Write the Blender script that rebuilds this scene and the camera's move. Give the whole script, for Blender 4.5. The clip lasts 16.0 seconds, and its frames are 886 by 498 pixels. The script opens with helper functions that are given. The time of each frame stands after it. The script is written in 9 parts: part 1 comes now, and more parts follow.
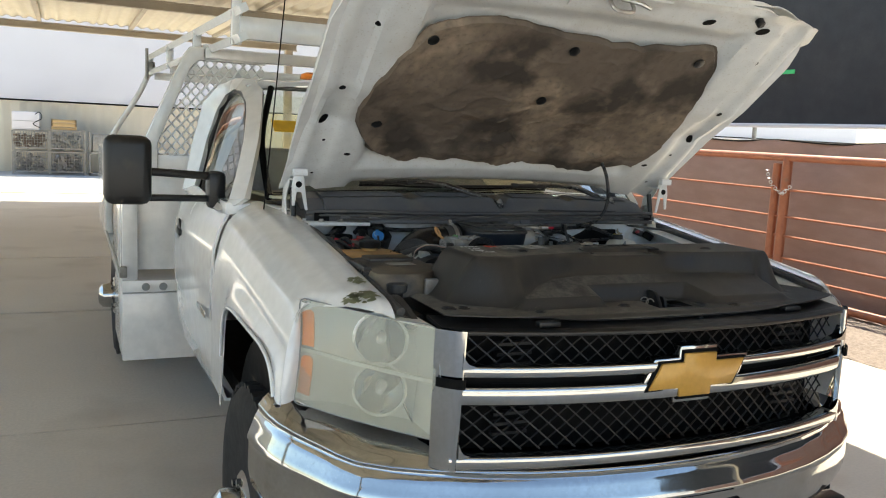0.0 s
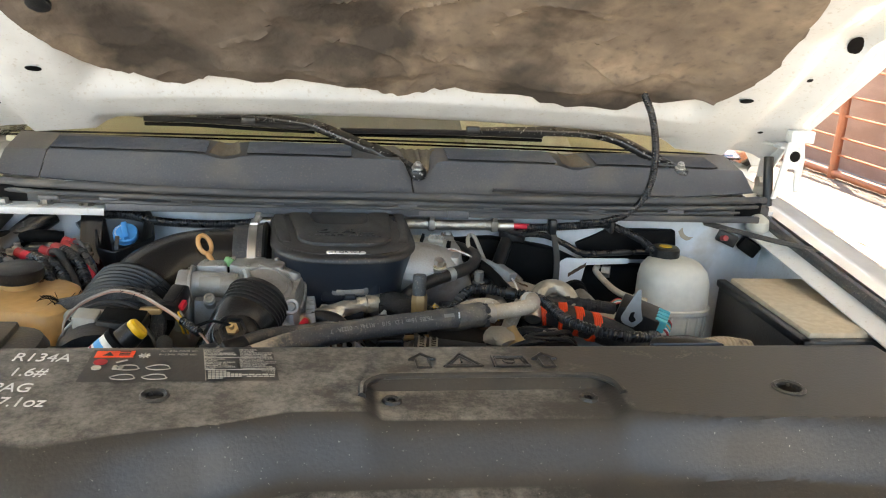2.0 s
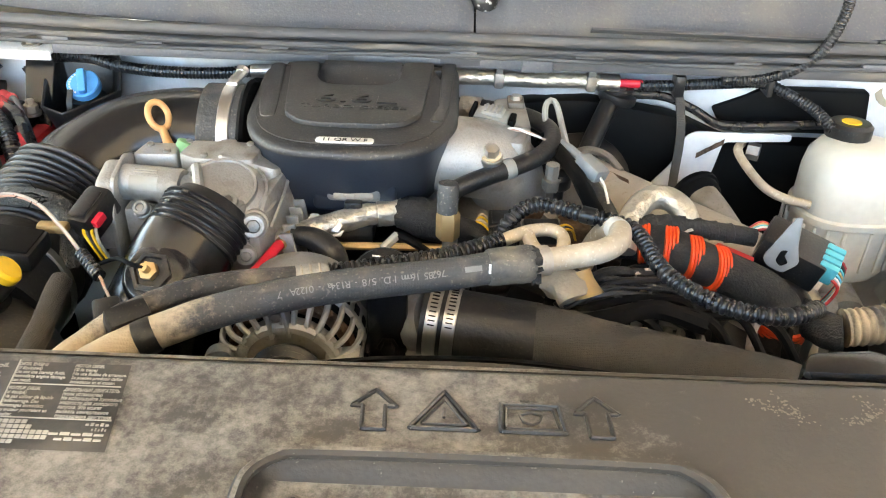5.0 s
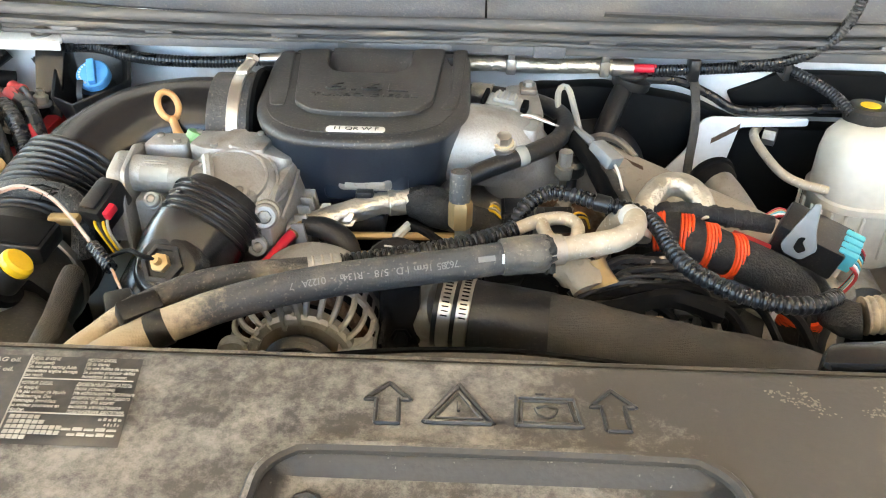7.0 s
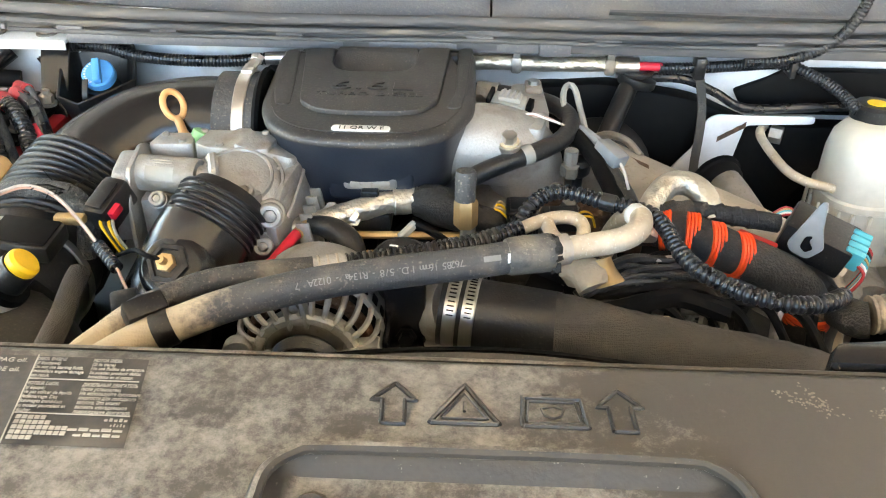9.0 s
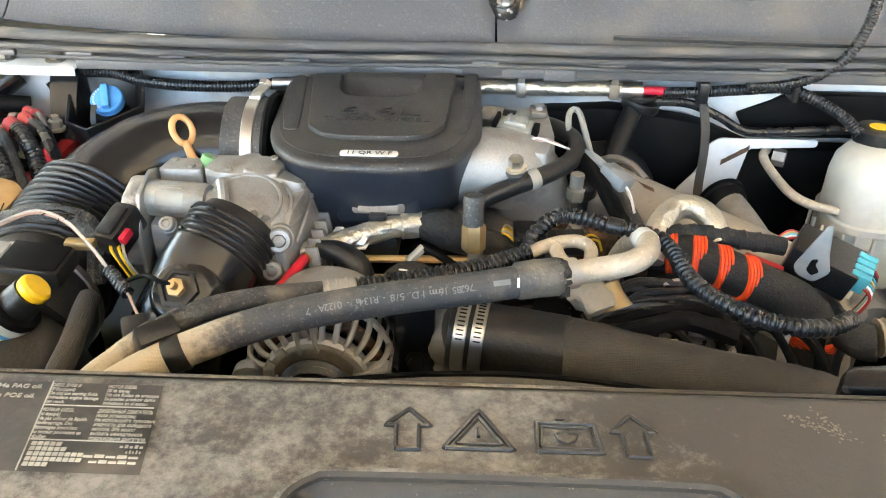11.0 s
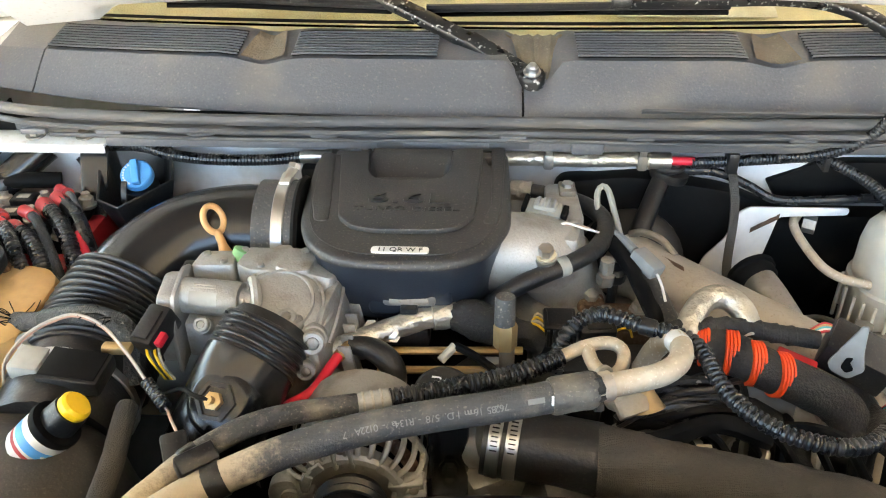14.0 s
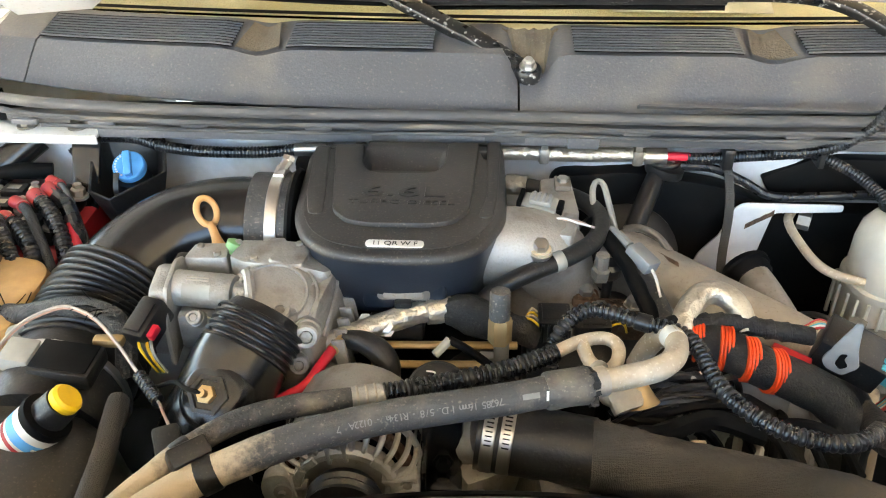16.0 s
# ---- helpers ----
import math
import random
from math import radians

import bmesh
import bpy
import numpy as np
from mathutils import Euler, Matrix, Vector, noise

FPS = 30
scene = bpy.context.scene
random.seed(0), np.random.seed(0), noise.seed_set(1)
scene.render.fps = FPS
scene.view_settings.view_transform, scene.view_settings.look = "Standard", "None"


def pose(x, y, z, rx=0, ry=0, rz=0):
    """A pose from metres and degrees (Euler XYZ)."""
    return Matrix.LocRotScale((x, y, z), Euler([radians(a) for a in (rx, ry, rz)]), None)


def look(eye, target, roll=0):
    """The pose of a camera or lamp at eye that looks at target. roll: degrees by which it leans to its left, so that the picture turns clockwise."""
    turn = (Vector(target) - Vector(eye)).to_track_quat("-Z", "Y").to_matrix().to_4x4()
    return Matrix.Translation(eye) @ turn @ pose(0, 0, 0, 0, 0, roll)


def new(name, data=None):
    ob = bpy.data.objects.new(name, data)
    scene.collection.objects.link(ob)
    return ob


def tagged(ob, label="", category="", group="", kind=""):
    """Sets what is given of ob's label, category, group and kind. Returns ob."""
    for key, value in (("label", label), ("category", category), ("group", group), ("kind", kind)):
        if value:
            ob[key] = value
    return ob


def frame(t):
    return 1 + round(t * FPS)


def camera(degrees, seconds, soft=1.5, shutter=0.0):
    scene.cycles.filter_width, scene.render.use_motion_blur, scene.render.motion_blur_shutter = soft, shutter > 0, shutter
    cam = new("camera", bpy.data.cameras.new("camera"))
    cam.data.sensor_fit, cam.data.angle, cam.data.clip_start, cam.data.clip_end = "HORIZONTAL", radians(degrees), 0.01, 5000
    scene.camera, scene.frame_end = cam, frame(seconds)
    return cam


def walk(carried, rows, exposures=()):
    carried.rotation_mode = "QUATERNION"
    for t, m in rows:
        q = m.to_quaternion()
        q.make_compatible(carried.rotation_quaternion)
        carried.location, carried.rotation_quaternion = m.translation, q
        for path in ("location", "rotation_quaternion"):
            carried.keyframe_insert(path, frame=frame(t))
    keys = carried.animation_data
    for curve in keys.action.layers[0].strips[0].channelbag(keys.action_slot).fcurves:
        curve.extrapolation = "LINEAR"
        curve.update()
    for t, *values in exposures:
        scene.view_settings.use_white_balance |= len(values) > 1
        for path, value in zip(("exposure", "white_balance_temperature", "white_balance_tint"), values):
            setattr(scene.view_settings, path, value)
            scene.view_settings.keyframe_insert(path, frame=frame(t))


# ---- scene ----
cam = camera(56.4, 16.0, soft=1.1)
PATH = [
    (0, (-1.4900, -1.6689, 1.6118), (-0.6680, 0.1330, 1.3372), 2.89),
    (0.5, (-1.0790, -1.3323, 1.6247), (-0.3270, 0.4934, 1.3113), 3.53),
    (1, (-0.7280, -0.9902, 1.6214), (-0.0880, 0.8664, 1.2460), 4.02),
    (1.5, (-0.4050, -0.6644, 1.6397), (0.0770, 1.2193, 1.1753), 4.08),
    (2, (-0.1720, -0.4000, 1.6790), (0.1410, 1.4878, 1.0974), 3.62),
    (2.5, (-0.1000, -0.1317, 1.6842), (0.0770, 1.7387, 0.9981), 2.89),
    (3, (-0.0290, 0.0041, 1.6767), (0.0200, 1.8378, 0.8797), 2.05),
    (3.5, (0.0090, 0.0381, 1.6735), (0.0010, 1.8340, 0.7938), 1.69),
    (4, (0.0070, 0.0559, 1.6680), (-0.0140, 1.8134, 0.7154), 1.77),
    (4.5, (0.0020, 0.0585, 1.6579), (-0.0100, 1.7693, 0.6229), 2.08),
    (5, (-0.0070, 0.0425, 1.6564), (-0.0250, 1.7353, 0.5920), 1.88),
    (7.5, (-0.0090, 0.0565, 1.6549), (-0.0570, 1.7271, 0.5562), 0.94),
    (8, (-0.0110, 0.0614, 1.6538), (-0.0610, 1.7300, 0.5521), 0.93),
    (8.5, (-0.0090, 0.0565, 1.6569), (-0.0620, 1.7261, 0.5562), 0.83),
    (9, (-0.0090, 0.0525, 1.6561), (-0.0650, 1.7221, 0.5574), 0.73),
    (11.5, (-0.0190, 0.0488, 1.6662), (-0.0720, 1.7607, 0.6331), 0.53),
    (12, (-0.0190, 0.0464, 1.6843), (-0.0650, 1.7710, 0.6728), 0.44),
    (12.5, (-0.0280, 0.0626, 1.7188), (-0.0800, 1.7882, 0.7093), 0.14),
    (13, (-0.0350, 0.0985, 1.7456), (-0.1050, 1.8041, 0.7048), -0.29),
    (13.5, (-0.0350, 0.1089, 1.7573), (-0.1310, 1.7986, 0.6919), -0.82),
    (14, (-0.0340, 0.1089, 1.7593), (-0.1320, 1.7839, 0.6714), -0.73),
    (14.5, (-0.0370, 0.1060, 1.7604), (-0.1380, 1.7736, 0.6607), -0.53),
    (15, (-0.0390, 0.1079, 1.7573), (-0.1310, 1.7734, 0.6537), -0.22),
    (15.5, (-0.0370, 0.1108, 1.7562), (-0.1230, 1.7784, 0.6566), -0.11),
    (16, (-0.0370, 0.1118, 1.7562), (-0.1160, 1.7815, 0.6575), -0.00),
]
walk(cam, [(t, look(eye, target, roll)) for t, eye, target, roll in PATH],
     [(0, 1.45, 6850, 4), (0.5, 1.6, 6850, 4), (1, 1.97, 6950, 4), (1.5, 2.5, 7100, 6), (2, 3.0, 7400, 7), (3, 3.5, 7800, 9), (4, 4.0, 7800, 9), (5, 4.3, 7750, 8), (9, 4.35, 7700, 7), (12.5, 4.15, 7700, 7), (16, 4.1, 7700, 7)])

# ---- light ----
world = bpy.data.worlds.new("sky")
scene.world = world
world.use_nodes = True
_sky = world.node_tree.nodes.new("ShaderNodeTexSky")
_sky.sky_type, _sky.sun_disc = "NISHITA", False
_sky.sun_elevation, _sky.sun_rotation = radians(60), radians(20)
world.node_tree.links.new(_sky.outputs[0], world.node_tree.nodes["Background"].inputs[0])
world.node_tree.nodes["Background"].inputs[1].default_value = 0.14
sun = new("sun", bpy.data.lights.new("sun", "SUN"))
sun.data.energy, sun.data.angle, sun.data.color = 5.0, radians(0.5), (1.0, 0.93, 0.82)
sun.matrix_world = look((1.7, 4.6, 8.6), (0, 0, 0))

# ---- helpers of this scene ----
ORIGIN = {}


def thing(name, at, label, category, group="", kind=""):
    """An Empty at the base of a thing, which parents its parts."""
    ob = new(name)
    ob.empty_display_size = 0.05
    ob.location = at
    ORIGIN[ob] = Vector(at)
    return tagged(ob, label, category, group, kind)


def finish(me, material, angle=38):
    me.materials.append(material)
    me.polygons.foreach_set("use_smooth", [True] * len(me.polygons))
    me.set_sharp_from_angle(angle=radians(angle))
    return me


def to_mesh(name, bm, shift):
    if shift.length:
        bmesh.ops.translate(bm, verts=bm.verts, vec=-shift)
    me = bpy.data.meshes.new(name)
    bm.to_mesh(me)
    bm.free()
    return me


def part(name, bm, material, parent, label="", angle=38):
    """One mesh object, drawn in world metres, under a thing or a part."""
    ob = new(name, finish(to_mesh(name, bm, ORIGIN[parent]), material, 14 if material is LOOM else angle))
    ob.parent = parent
    ORIGIN[ob] = ORIGIN[parent]
    return tagged(ob, label)


def solid(name, bm, material, label, category, group="", kind="", angle=38):
    """A thing that is one mesh."""
    lo = [min(v.co[i] for v in bm.verts) for i in range(3)]
    hi = [max(v.co[i] for v in bm.verts) for i in range(3)]
    at = Vector(((lo[0] + hi[0]) / 2, (lo[1] + hi[1]) / 2, lo[2]))
    ob = new(name, finish(to_mesh(name, bm, at), material, angle))
    ob.location = at
    ORIGIN[ob] = at
    return tagged(ob, label, category, group, kind)


def join(*bms):
    out = bms[0]
    for b in bms[1:]:
        me = bpy.data.meshes.new("join")
        b.to_mesh(me)
        b.free()
        out.from_mesh(me)
        bpy.data.meshes.remove(me)
    return out


def moved(bm, m):
    bmesh.ops.transform(bm, matrix=m, verts=bm.verts)
    return bm


def bevelled(bm, width, seg=2):
    if width > 0:
        edges = [e for e in bm.edges if e.is_manifold and e.calc_face_angle(0) > 0.5]
        bmesh.ops.bevel(bm, geom=edges, offset=width, segments=seg, affect="EDGES", profile=0.5, clamp_overlap=True)
    return bm


def box(x0, x1, y0, y1, z0, z1, bevel=0.003, seg=2):
    bm = bmesh.new()
    bmesh.ops.create_cube(bm, size=1)
    bmesh.ops.scale(bm, vec=(x1 - x0, y1 - y0, z1 - z0), verts=bm.verts)
    bmesh.ops.translate(bm, vec=((x0 + x1) / 2, (y0 + y1) / 2, (z0 + z1) / 2), verts=bm.verts)
    return bevelled(bm, bevel, seg)


def prism(pts, axis, a, b, bevel=0.003, seg=2):
    """A polygon, in the plane across axis ('x': y, z; 'y': x, z; 'z': x, y), drawn out from a to b."""
    def at(p, h):
        return {"x": (h, p[0], p[1]), "y": (p[0], h, p[1]), "z": (p[0], p[1], h)}[axis]
    bm = bmesh.new()
    lo = [bm.verts.new(at(p, a)) for p in pts]
    hi = [bm.verts.new(at(p, b)) for p in pts]
    bm.faces.new(lo)
    bm.faces.new(hi)
    for i in range(len(pts)):
        j = (i + 1) % len(pts)
        bm.faces.new((lo[i], lo[j], hi[j], hi[i]))
    bmesh.ops.recalc_face_normals(bm, faces=bm.faces)
    return bevelled(bm, bevel, seg)


def rounded(pts, r, n=5):
    """The polygon with its corners rounded by r."""
    out = []
    for i, p in enumerate(pts):
        p, a, b = Vector(p), Vector(pts[i - 1]), Vector(pts[(i + 1) % len(pts)])
        u, v = (a - p), (b - p)
        k = min(r, 0.45 * u.length, 0.45 * v.length)
        s, e = p + u.normalized() * k, p + v.normalized() * k
        for j in range(n + 1):
            t = j / n
            out.append(tuple((1 - t) ** 2 * s + 2 * t * (1 - t) * p + t * t * e))
    return out


def lathe(profile, at, way, seg=24, cap=True):
    """Rings of (radius, height) turned round the axis that leaves the point at along way."""
    q = Vector(way).to_track_quat("Z", "Y").to_matrix()
    bm = bmesh.new()
    rings = []
    for r, h in profile:
        rings.append([bm.verts.new(Vector(at) + q @ Vector((r * math.cos(6.2832 * i / seg), r * math.sin(6.2832 * i / seg), h))) for i in range(seg)])
    for a, b in zip(rings, rings[1:]):
        for i in range(seg):
            bm.faces.new((a[i], a[(i + 1) % seg], b[(i + 1) % seg], b[i]))
    if cap:
        bm.faces.new(rings[0][::-1])
        bm.faces.new(rings[-1])
    bmesh.ops.recalc_face_normals(bm, faces=bm.faces)
    return bm


def curve_points(pts, step):
    """Points at even steps along a smooth line through pts."""
    p = np.array(pts, float)
    ext = np.vstack([2 * p[0] - p[1], p, 2 * p[-1] - p[-2]])
    out = []
    for i in range(1, len(ext) - 2):
        a, b, c, d = ext[i - 1:i + 3]
        for t in np.linspace(0, 1, 24, endpoint=False):
            out.append(0.5 * (2 * b + (c - a) * t + (2 * a - 5 * b + 4 * c - d) * t * t + (3 * b - a - 3 * c + d) * t ** 3))
    out.append(p[-1])
    out = np.array(out)
    s = np.r_[0, np.cumsum(np.linalg.norm(np.diff(out[:, :3], axis=0), axis=1))]
    n = max(3, int(s[-1] / step) + 1)
    g = np.linspace(0, s[-1], n)
    return np.stack([np.interp(g, s, out[:, k]) for k in range(out.shape[1])], 1), g


def tube(pts, r, seg=12, step=0.01, pitch=0.0, depth=0.15, cap=True, wobble=0.0):
    """A hose along pts; a fourth number in the points scales its radius. pitch: the spacing of its rings."""
    pts = [(*p, 1.0) if len(p) == 3 else tuple(p) for p in pts]
    line, dist = curve_points(pts, pitch / 6 if pitch else step)
    pos, fat = line[:, :3], (line[:, 3] if line.shape[1] > 3 else np.ones(len(line)))
    tang = np.gradient(pos, axis=0)
    tang /= np.linalg.norm(tang, axis=1)[:, None]
    n = np.cross(tang[0], (0.3, 0.2, 1.0))
    bm = bmesh.new()
    rings = []
    for k in range(len(pos)):
        n = n - tang[k] * (n @ tang[k])
        n /= np.linalg.norm(n)
        b = np.cross(tang[k], n)
        rr = r * fat[k]
        if pitch:
            rr *= 1 - depth * (0.0, 0.0, 0.25, 1.0, 1.0, 0.25)[k % 6]
        ring = []
        for i in range(seg):
            a = 6.2832 * i / seg
            w = 1 + (wobble * noise.noise(Vector(pos[k] * 60) + Vector((i * 0.7, 0, 0))) if wobble else 0)
            ring.append(bm.verts.new(pos[k] + rr * w * (math.cos(a) * n + math.sin(a) * b)))
        rings.append(ring)
    for a, b in zip(rings, rings[1:]):
        for i in range(seg):
            bm.faces.new((a[i], a[(i + 1) % seg], b[(i + 1) % seg], b[i]))
    if cap:
        bm.faces.new(rings[0][::-1])
        bm.faces.new(rings[-1])
    bmesh.ops.recalc_face_normals(bm, faces=bm.faces)
    return bm


def sheet(fn, nu, nv, thick=0.0):
    """A surface fn(u, v) over the unit square; thick: drawn out along its normals."""
    bm = bmesh.new()
    g = [[bm.verts.new(fn(i / nu, j / nv)) for j in range(nv + 1)] for i in range(nu + 1)]
    for i in range(nu):
        for j in range(nv):
            bm.faces.new((g[i][j], g[i + 1][j], g[i + 1][j + 1], g[i][j + 1]))
    if thick:
        bmesh.ops.recalc_face_normals(bm, faces=bm.faces)
        bmesh.ops.solidify(bm, geom=bm.faces[:], thickness=thick)
    return bm


def ramp(x, *pairs):
    """Straight lines between (x, value) pairs."""
    return float(np.interp(x, [p[0] for p in pairs], [p[1] for p in pairs]))


def text(words, size, depth, m):
    """Raised letters as a bmesh."""
    cu = bpy.data.curves.new("words", "FONT")
    cu.body, cu.size, cu.extrude = words, size, depth
    cu.align_x = "CENTER"
    ob = new("words", cu)
    me = bpy.data.meshes.new_from_object(ob.evaluated_get(bpy.context.evaluated_depsgraph_get()))
    bm = bmesh.new()
    bm.from_mesh(me)
    bpy.data.objects.remove(ob)
    bpy.data.meshes.remove(me)
    return moved(bm, m)


# ---- materials ----
def material(name, col, rough=0.5, metal=0.0, col2=None, scale=6.0, lo=0.4, hi=0.65, bump=0.1, fine=80.0, dust=None, dust_lo=0.5, dust_hi=0.7,
             dust_scale=12.0, coat=0.0, spec=0.5, stretch=(1, 1, 1), wave=None, vary=0.0, settle=False, grit=0.0, grit_scale=320.0, grit_lo=0.60, grit_col=(0.34, 0.30, 0.24), weave=0.0):
    m = bpy.data.materials.new(name)
    m.use_nodes = True
    nt = m.node_tree
    nd, ln = nt.nodes, nt.links
    b = nd["Principled BSDF"]
    b.inputs["Metallic"].default_value = metal
    b.inputs["Coat Weight"].default_value = coat
    b.inputs["Coat Roughness"].default_value = 0.08
    b.inputs["Specular IOR Level"].default_value = spec
    tc = nd.new("ShaderNodeTexCoord")
    mp = nd.new("ShaderNodeMapping")
    mp.inputs["Scale"].default_value = stretch
    ln.new(tc.outputs["Object"], mp.inputs["Vector"])

    def noise_tex(s, detail=5.0):
        n = nd.new("ShaderNodeTexNoise")
        n.inputs["Scale"].default_value, n.inputs["Detail"].default_value = s, detail
        ln.new(mp.outputs[0], n.inputs["Vector"])
        return n.outputs["Fac"]

    def between(src, a, z):
        r = nd.new("ShaderNodeMapRange")
        r.inputs["From Min"].default_value, r.inputs["From Max"].default_value = a, z
        ln.new(src, r.inputs["Value"])
        return r.outputs[0]

    def mix(f, c0, c1):
        x = nd.new("ShaderNodeMix")
        x.data_type = "RGBA"
        ln.new(f, x.inputs[0])
        for c, i in ((c0, 6), (c1, 7)):
            if isinstance(c, tuple):
                x.inputs[i].default_value = (*c, 1)
            else:
                ln.new(c, x.inputs[i])
        return x.outputs[2]

    c2 = col2 or tuple(k * 0.75 for k in col)
    out = mix(between(noise_tex(scale), lo, hi), tuple(col), tuple(c2))
    grain = noise_tex(fine, 3.0)
    out = mix(between(grain, 0.3, 0.9), out, tuple(k * 0.82 for k in col))
    rgh = nd.new("ShaderNodeMapRange")
    rgh.inputs["To Min"].default_value, rgh.inputs["To Max"].default_value = max(0.02, rough * 0.8), min(1, rough * 1.25)
    ln.new(noise_tex(scale * 3), rgh.inputs["Value"])
    rough_out = rgh.outputs[0]
    if dust:
        f = between(noise_tex(dust_scale, 8.0), dust_lo, dust_hi)
        if settle:
            geo, sep, mul = nd.new("ShaderNodeNewGeometry"), nd.new("ShaderNodeSeparateXYZ"), nd.new("ShaderNodeMath")
            mul.operation = "MULTIPLY"
            ln.new(geo.outputs["Normal"], sep.inputs[0])
            ln.new(f, mul.inputs[0])
            ln.new(between(sep.outputs["Z"], 0.82, 0.99), mul.inputs[1])
            f = mul.outputs[0]
        out = mix(f, out, tuple(dust))
        rm = nd.new("ShaderNodeMix")
        ln.new(f, rm.inputs[0])
        ln.new(rough_out, rm.inputs[2])
        rm.inputs[3].default_value = max(0.75, rough)
        rough_out = rm.outputs[0]
    if grit:
        ml = nd.new("ShaderNodeMath")
        ml.operation = "MULTIPLY"
        ln.new(between(noise_tex(grit_scale, 2.0), grit_lo, grit_lo + 0.14), ml.inputs[0])
        ml.inputs[1].default_value = grit
        out = mix(ml.outputs[0], out, tuple(grit_col))
    if vary:
        oi = nd.new("ShaderNodeObjectInfo")
        hv = nd.new("ShaderNodeHueSaturation")
        vr = nd.new("ShaderNodeMapRange")
        vr.inputs["To Min"].default_value, vr.inputs["To Max"].default_value = 1 - vary, 1 + vary
        ln.new(oi.outputs["Random"], vr.inputs["Value"])
        ln.new(vr.outputs[0], hv.inputs["Value"])
        ln.new(out, hv.inputs["Color"])
        out = hv.outputs[0]
    ln.new(out, b.inputs["Base Color"])
    ln.new(rough_out, b.inputs["Roughness"])
    height = grain
    if wave:
        axis, ws = wave
        w = nd.new("ShaderNodeTexWave")
        w.bands_direction = axis
        w.inputs["Scale"].default_value = ws
        ln.new(mp.outputs[0], w.inputs["Vector"])
        ad = nd.new("ShaderNodeMath")
        ad.operation = "MULTIPLY_ADD"
        ln.new(w.outputs["Fac"], ad.inputs[0])
        ad.inputs[1].default_value = 3.0
        ln.new(grain, ad.inputs[2])
        height = ad.outputs[0]
    if weave:
        vo = nd.new("ShaderNodeTexVoronoi")
        vo.distance = "CHEBYCHEV"
        vo.inputs["Scale"].default_value, vo.inputs["Randomness"].default_value = weave, 0.25
        ln.new(mp.outputs[0], vo.inputs["Vector"])
        sb_ = nd.new("ShaderNodeMath")
        sb_.operation = "SUBTRACT"
        ln.new(height, sb_.inputs[0])
        ln.new(vo.outputs["Distance"], sb_.inputs[1])
        height = sb_.outputs[0]
    if bump:
        bp = nd.new("ShaderNodeBump")
        bp.inputs["Strength"].default_value, bp.inputs["Distance"].default_value = bump, 0.01
        ln.new(height, bp.inputs["Height"])
        ln.new(bp.outputs[0], b.inputs["Normal"])
    return m


def glass(name, tint, rough=0.0, ior=1.45):
    m = bpy.data.materials.new(name)
    m.use_nodes = True
    b = m.node_tree.nodes["Principled BSDF"]
    b.inputs["Base Color"].default_value = (*tint, 1)
    b.inputs["Transmission Weight"].default_value, b.inputs["Roughness"].default_value, b.inputs["IOR"].default_value = 1.0, rough, ior
    return m


WHITE = material("white_paint", (0.80, 0.80, 0.79), 0.22, col2=(0.77, 0.77, 0.755), scale=3, bump=0.004, fine=20, coat=0.8, dust=(0.60, 0.56, 0.50), dust_lo=0.62, dust_hi=1.2, dust_scale=2.5)
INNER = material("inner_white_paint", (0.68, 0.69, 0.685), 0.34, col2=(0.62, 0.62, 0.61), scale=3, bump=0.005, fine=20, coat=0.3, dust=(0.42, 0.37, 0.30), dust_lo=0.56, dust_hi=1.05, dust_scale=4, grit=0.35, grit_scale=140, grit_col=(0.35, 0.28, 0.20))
WALLP = material("firewall_paint", (0.66, 0.68, 0.70), 0.4, col2=(0.55, 0.53, 0.485), scale=7, bump=0.03, dust=(0.42, 0.34, 0.25), dust_lo=0.6, dust_hi=0.78, dust_scale=9)
CHIP = material("olive_primer", (0.20, 0.21, 0.12), 0.7, scale=40, bump=0.2)
WIPERM = material("chipped_black_enamel", (0.008, 0.008, 0.0085), 0.28, col2=(0.012, 0.012, 0.012), scale=8, bump=0.02, spec=0.5, dust=(0.05, 0.045, 0.038), dust_lo=0.56, dust_hi=0.95, dust_scale=14, grit=1.0, grit_scale=150, grit_col=(0.45, 0.44, 0.42))
CHROME = material("chrome", (0.54, 0.54, 0.53), 0.07, 1.0, col2=(0.47, 0.47, 0.46), bump=0.004, dust=(0.36, 0.34, 0.31), dust_lo=0.70, dust_hi=0.97, dust_scale=9)
GOLD = material("gold_badge", (0.55, 0.30, 0.05), 0.35, 0.2, col2=(0.48, 0.26, 0.05), coat=0.4, bump=0.02)
BLACK = material("black_plastic", (0.010, 0.010, 0.0105), 0.34, col2=(0.016, 0.016, 0.016), bump=0.05, fine=300, dust=(0.055, 0.047, 0.038), dust_lo=0.56, dust_hi=0.92, dust_scale=14, spec=0.42, grit=0.10, grit_scale=450)
GLOSSB = material("glossy_black_plastic", (0.009, 0.009, 0.0095), 0.22, col2=(0.013, 0.013, 0.013), scale=5, bump=0.012, fine=120, dust=(0.045, 0.039, 0.032), dust_lo=0.56, dust_hi=0.98, dust_scale=9)
# near-black for black parts and for shade put into gaps and unlit depths
DEEP = material("deep_black_and_shade", (0.005, 0.005, 0.005), 0.6, bump=0.05, dust=(0.02, 0.017, 0.014), dust_lo=0.6, dust_hi=0.9, spec=0.08)
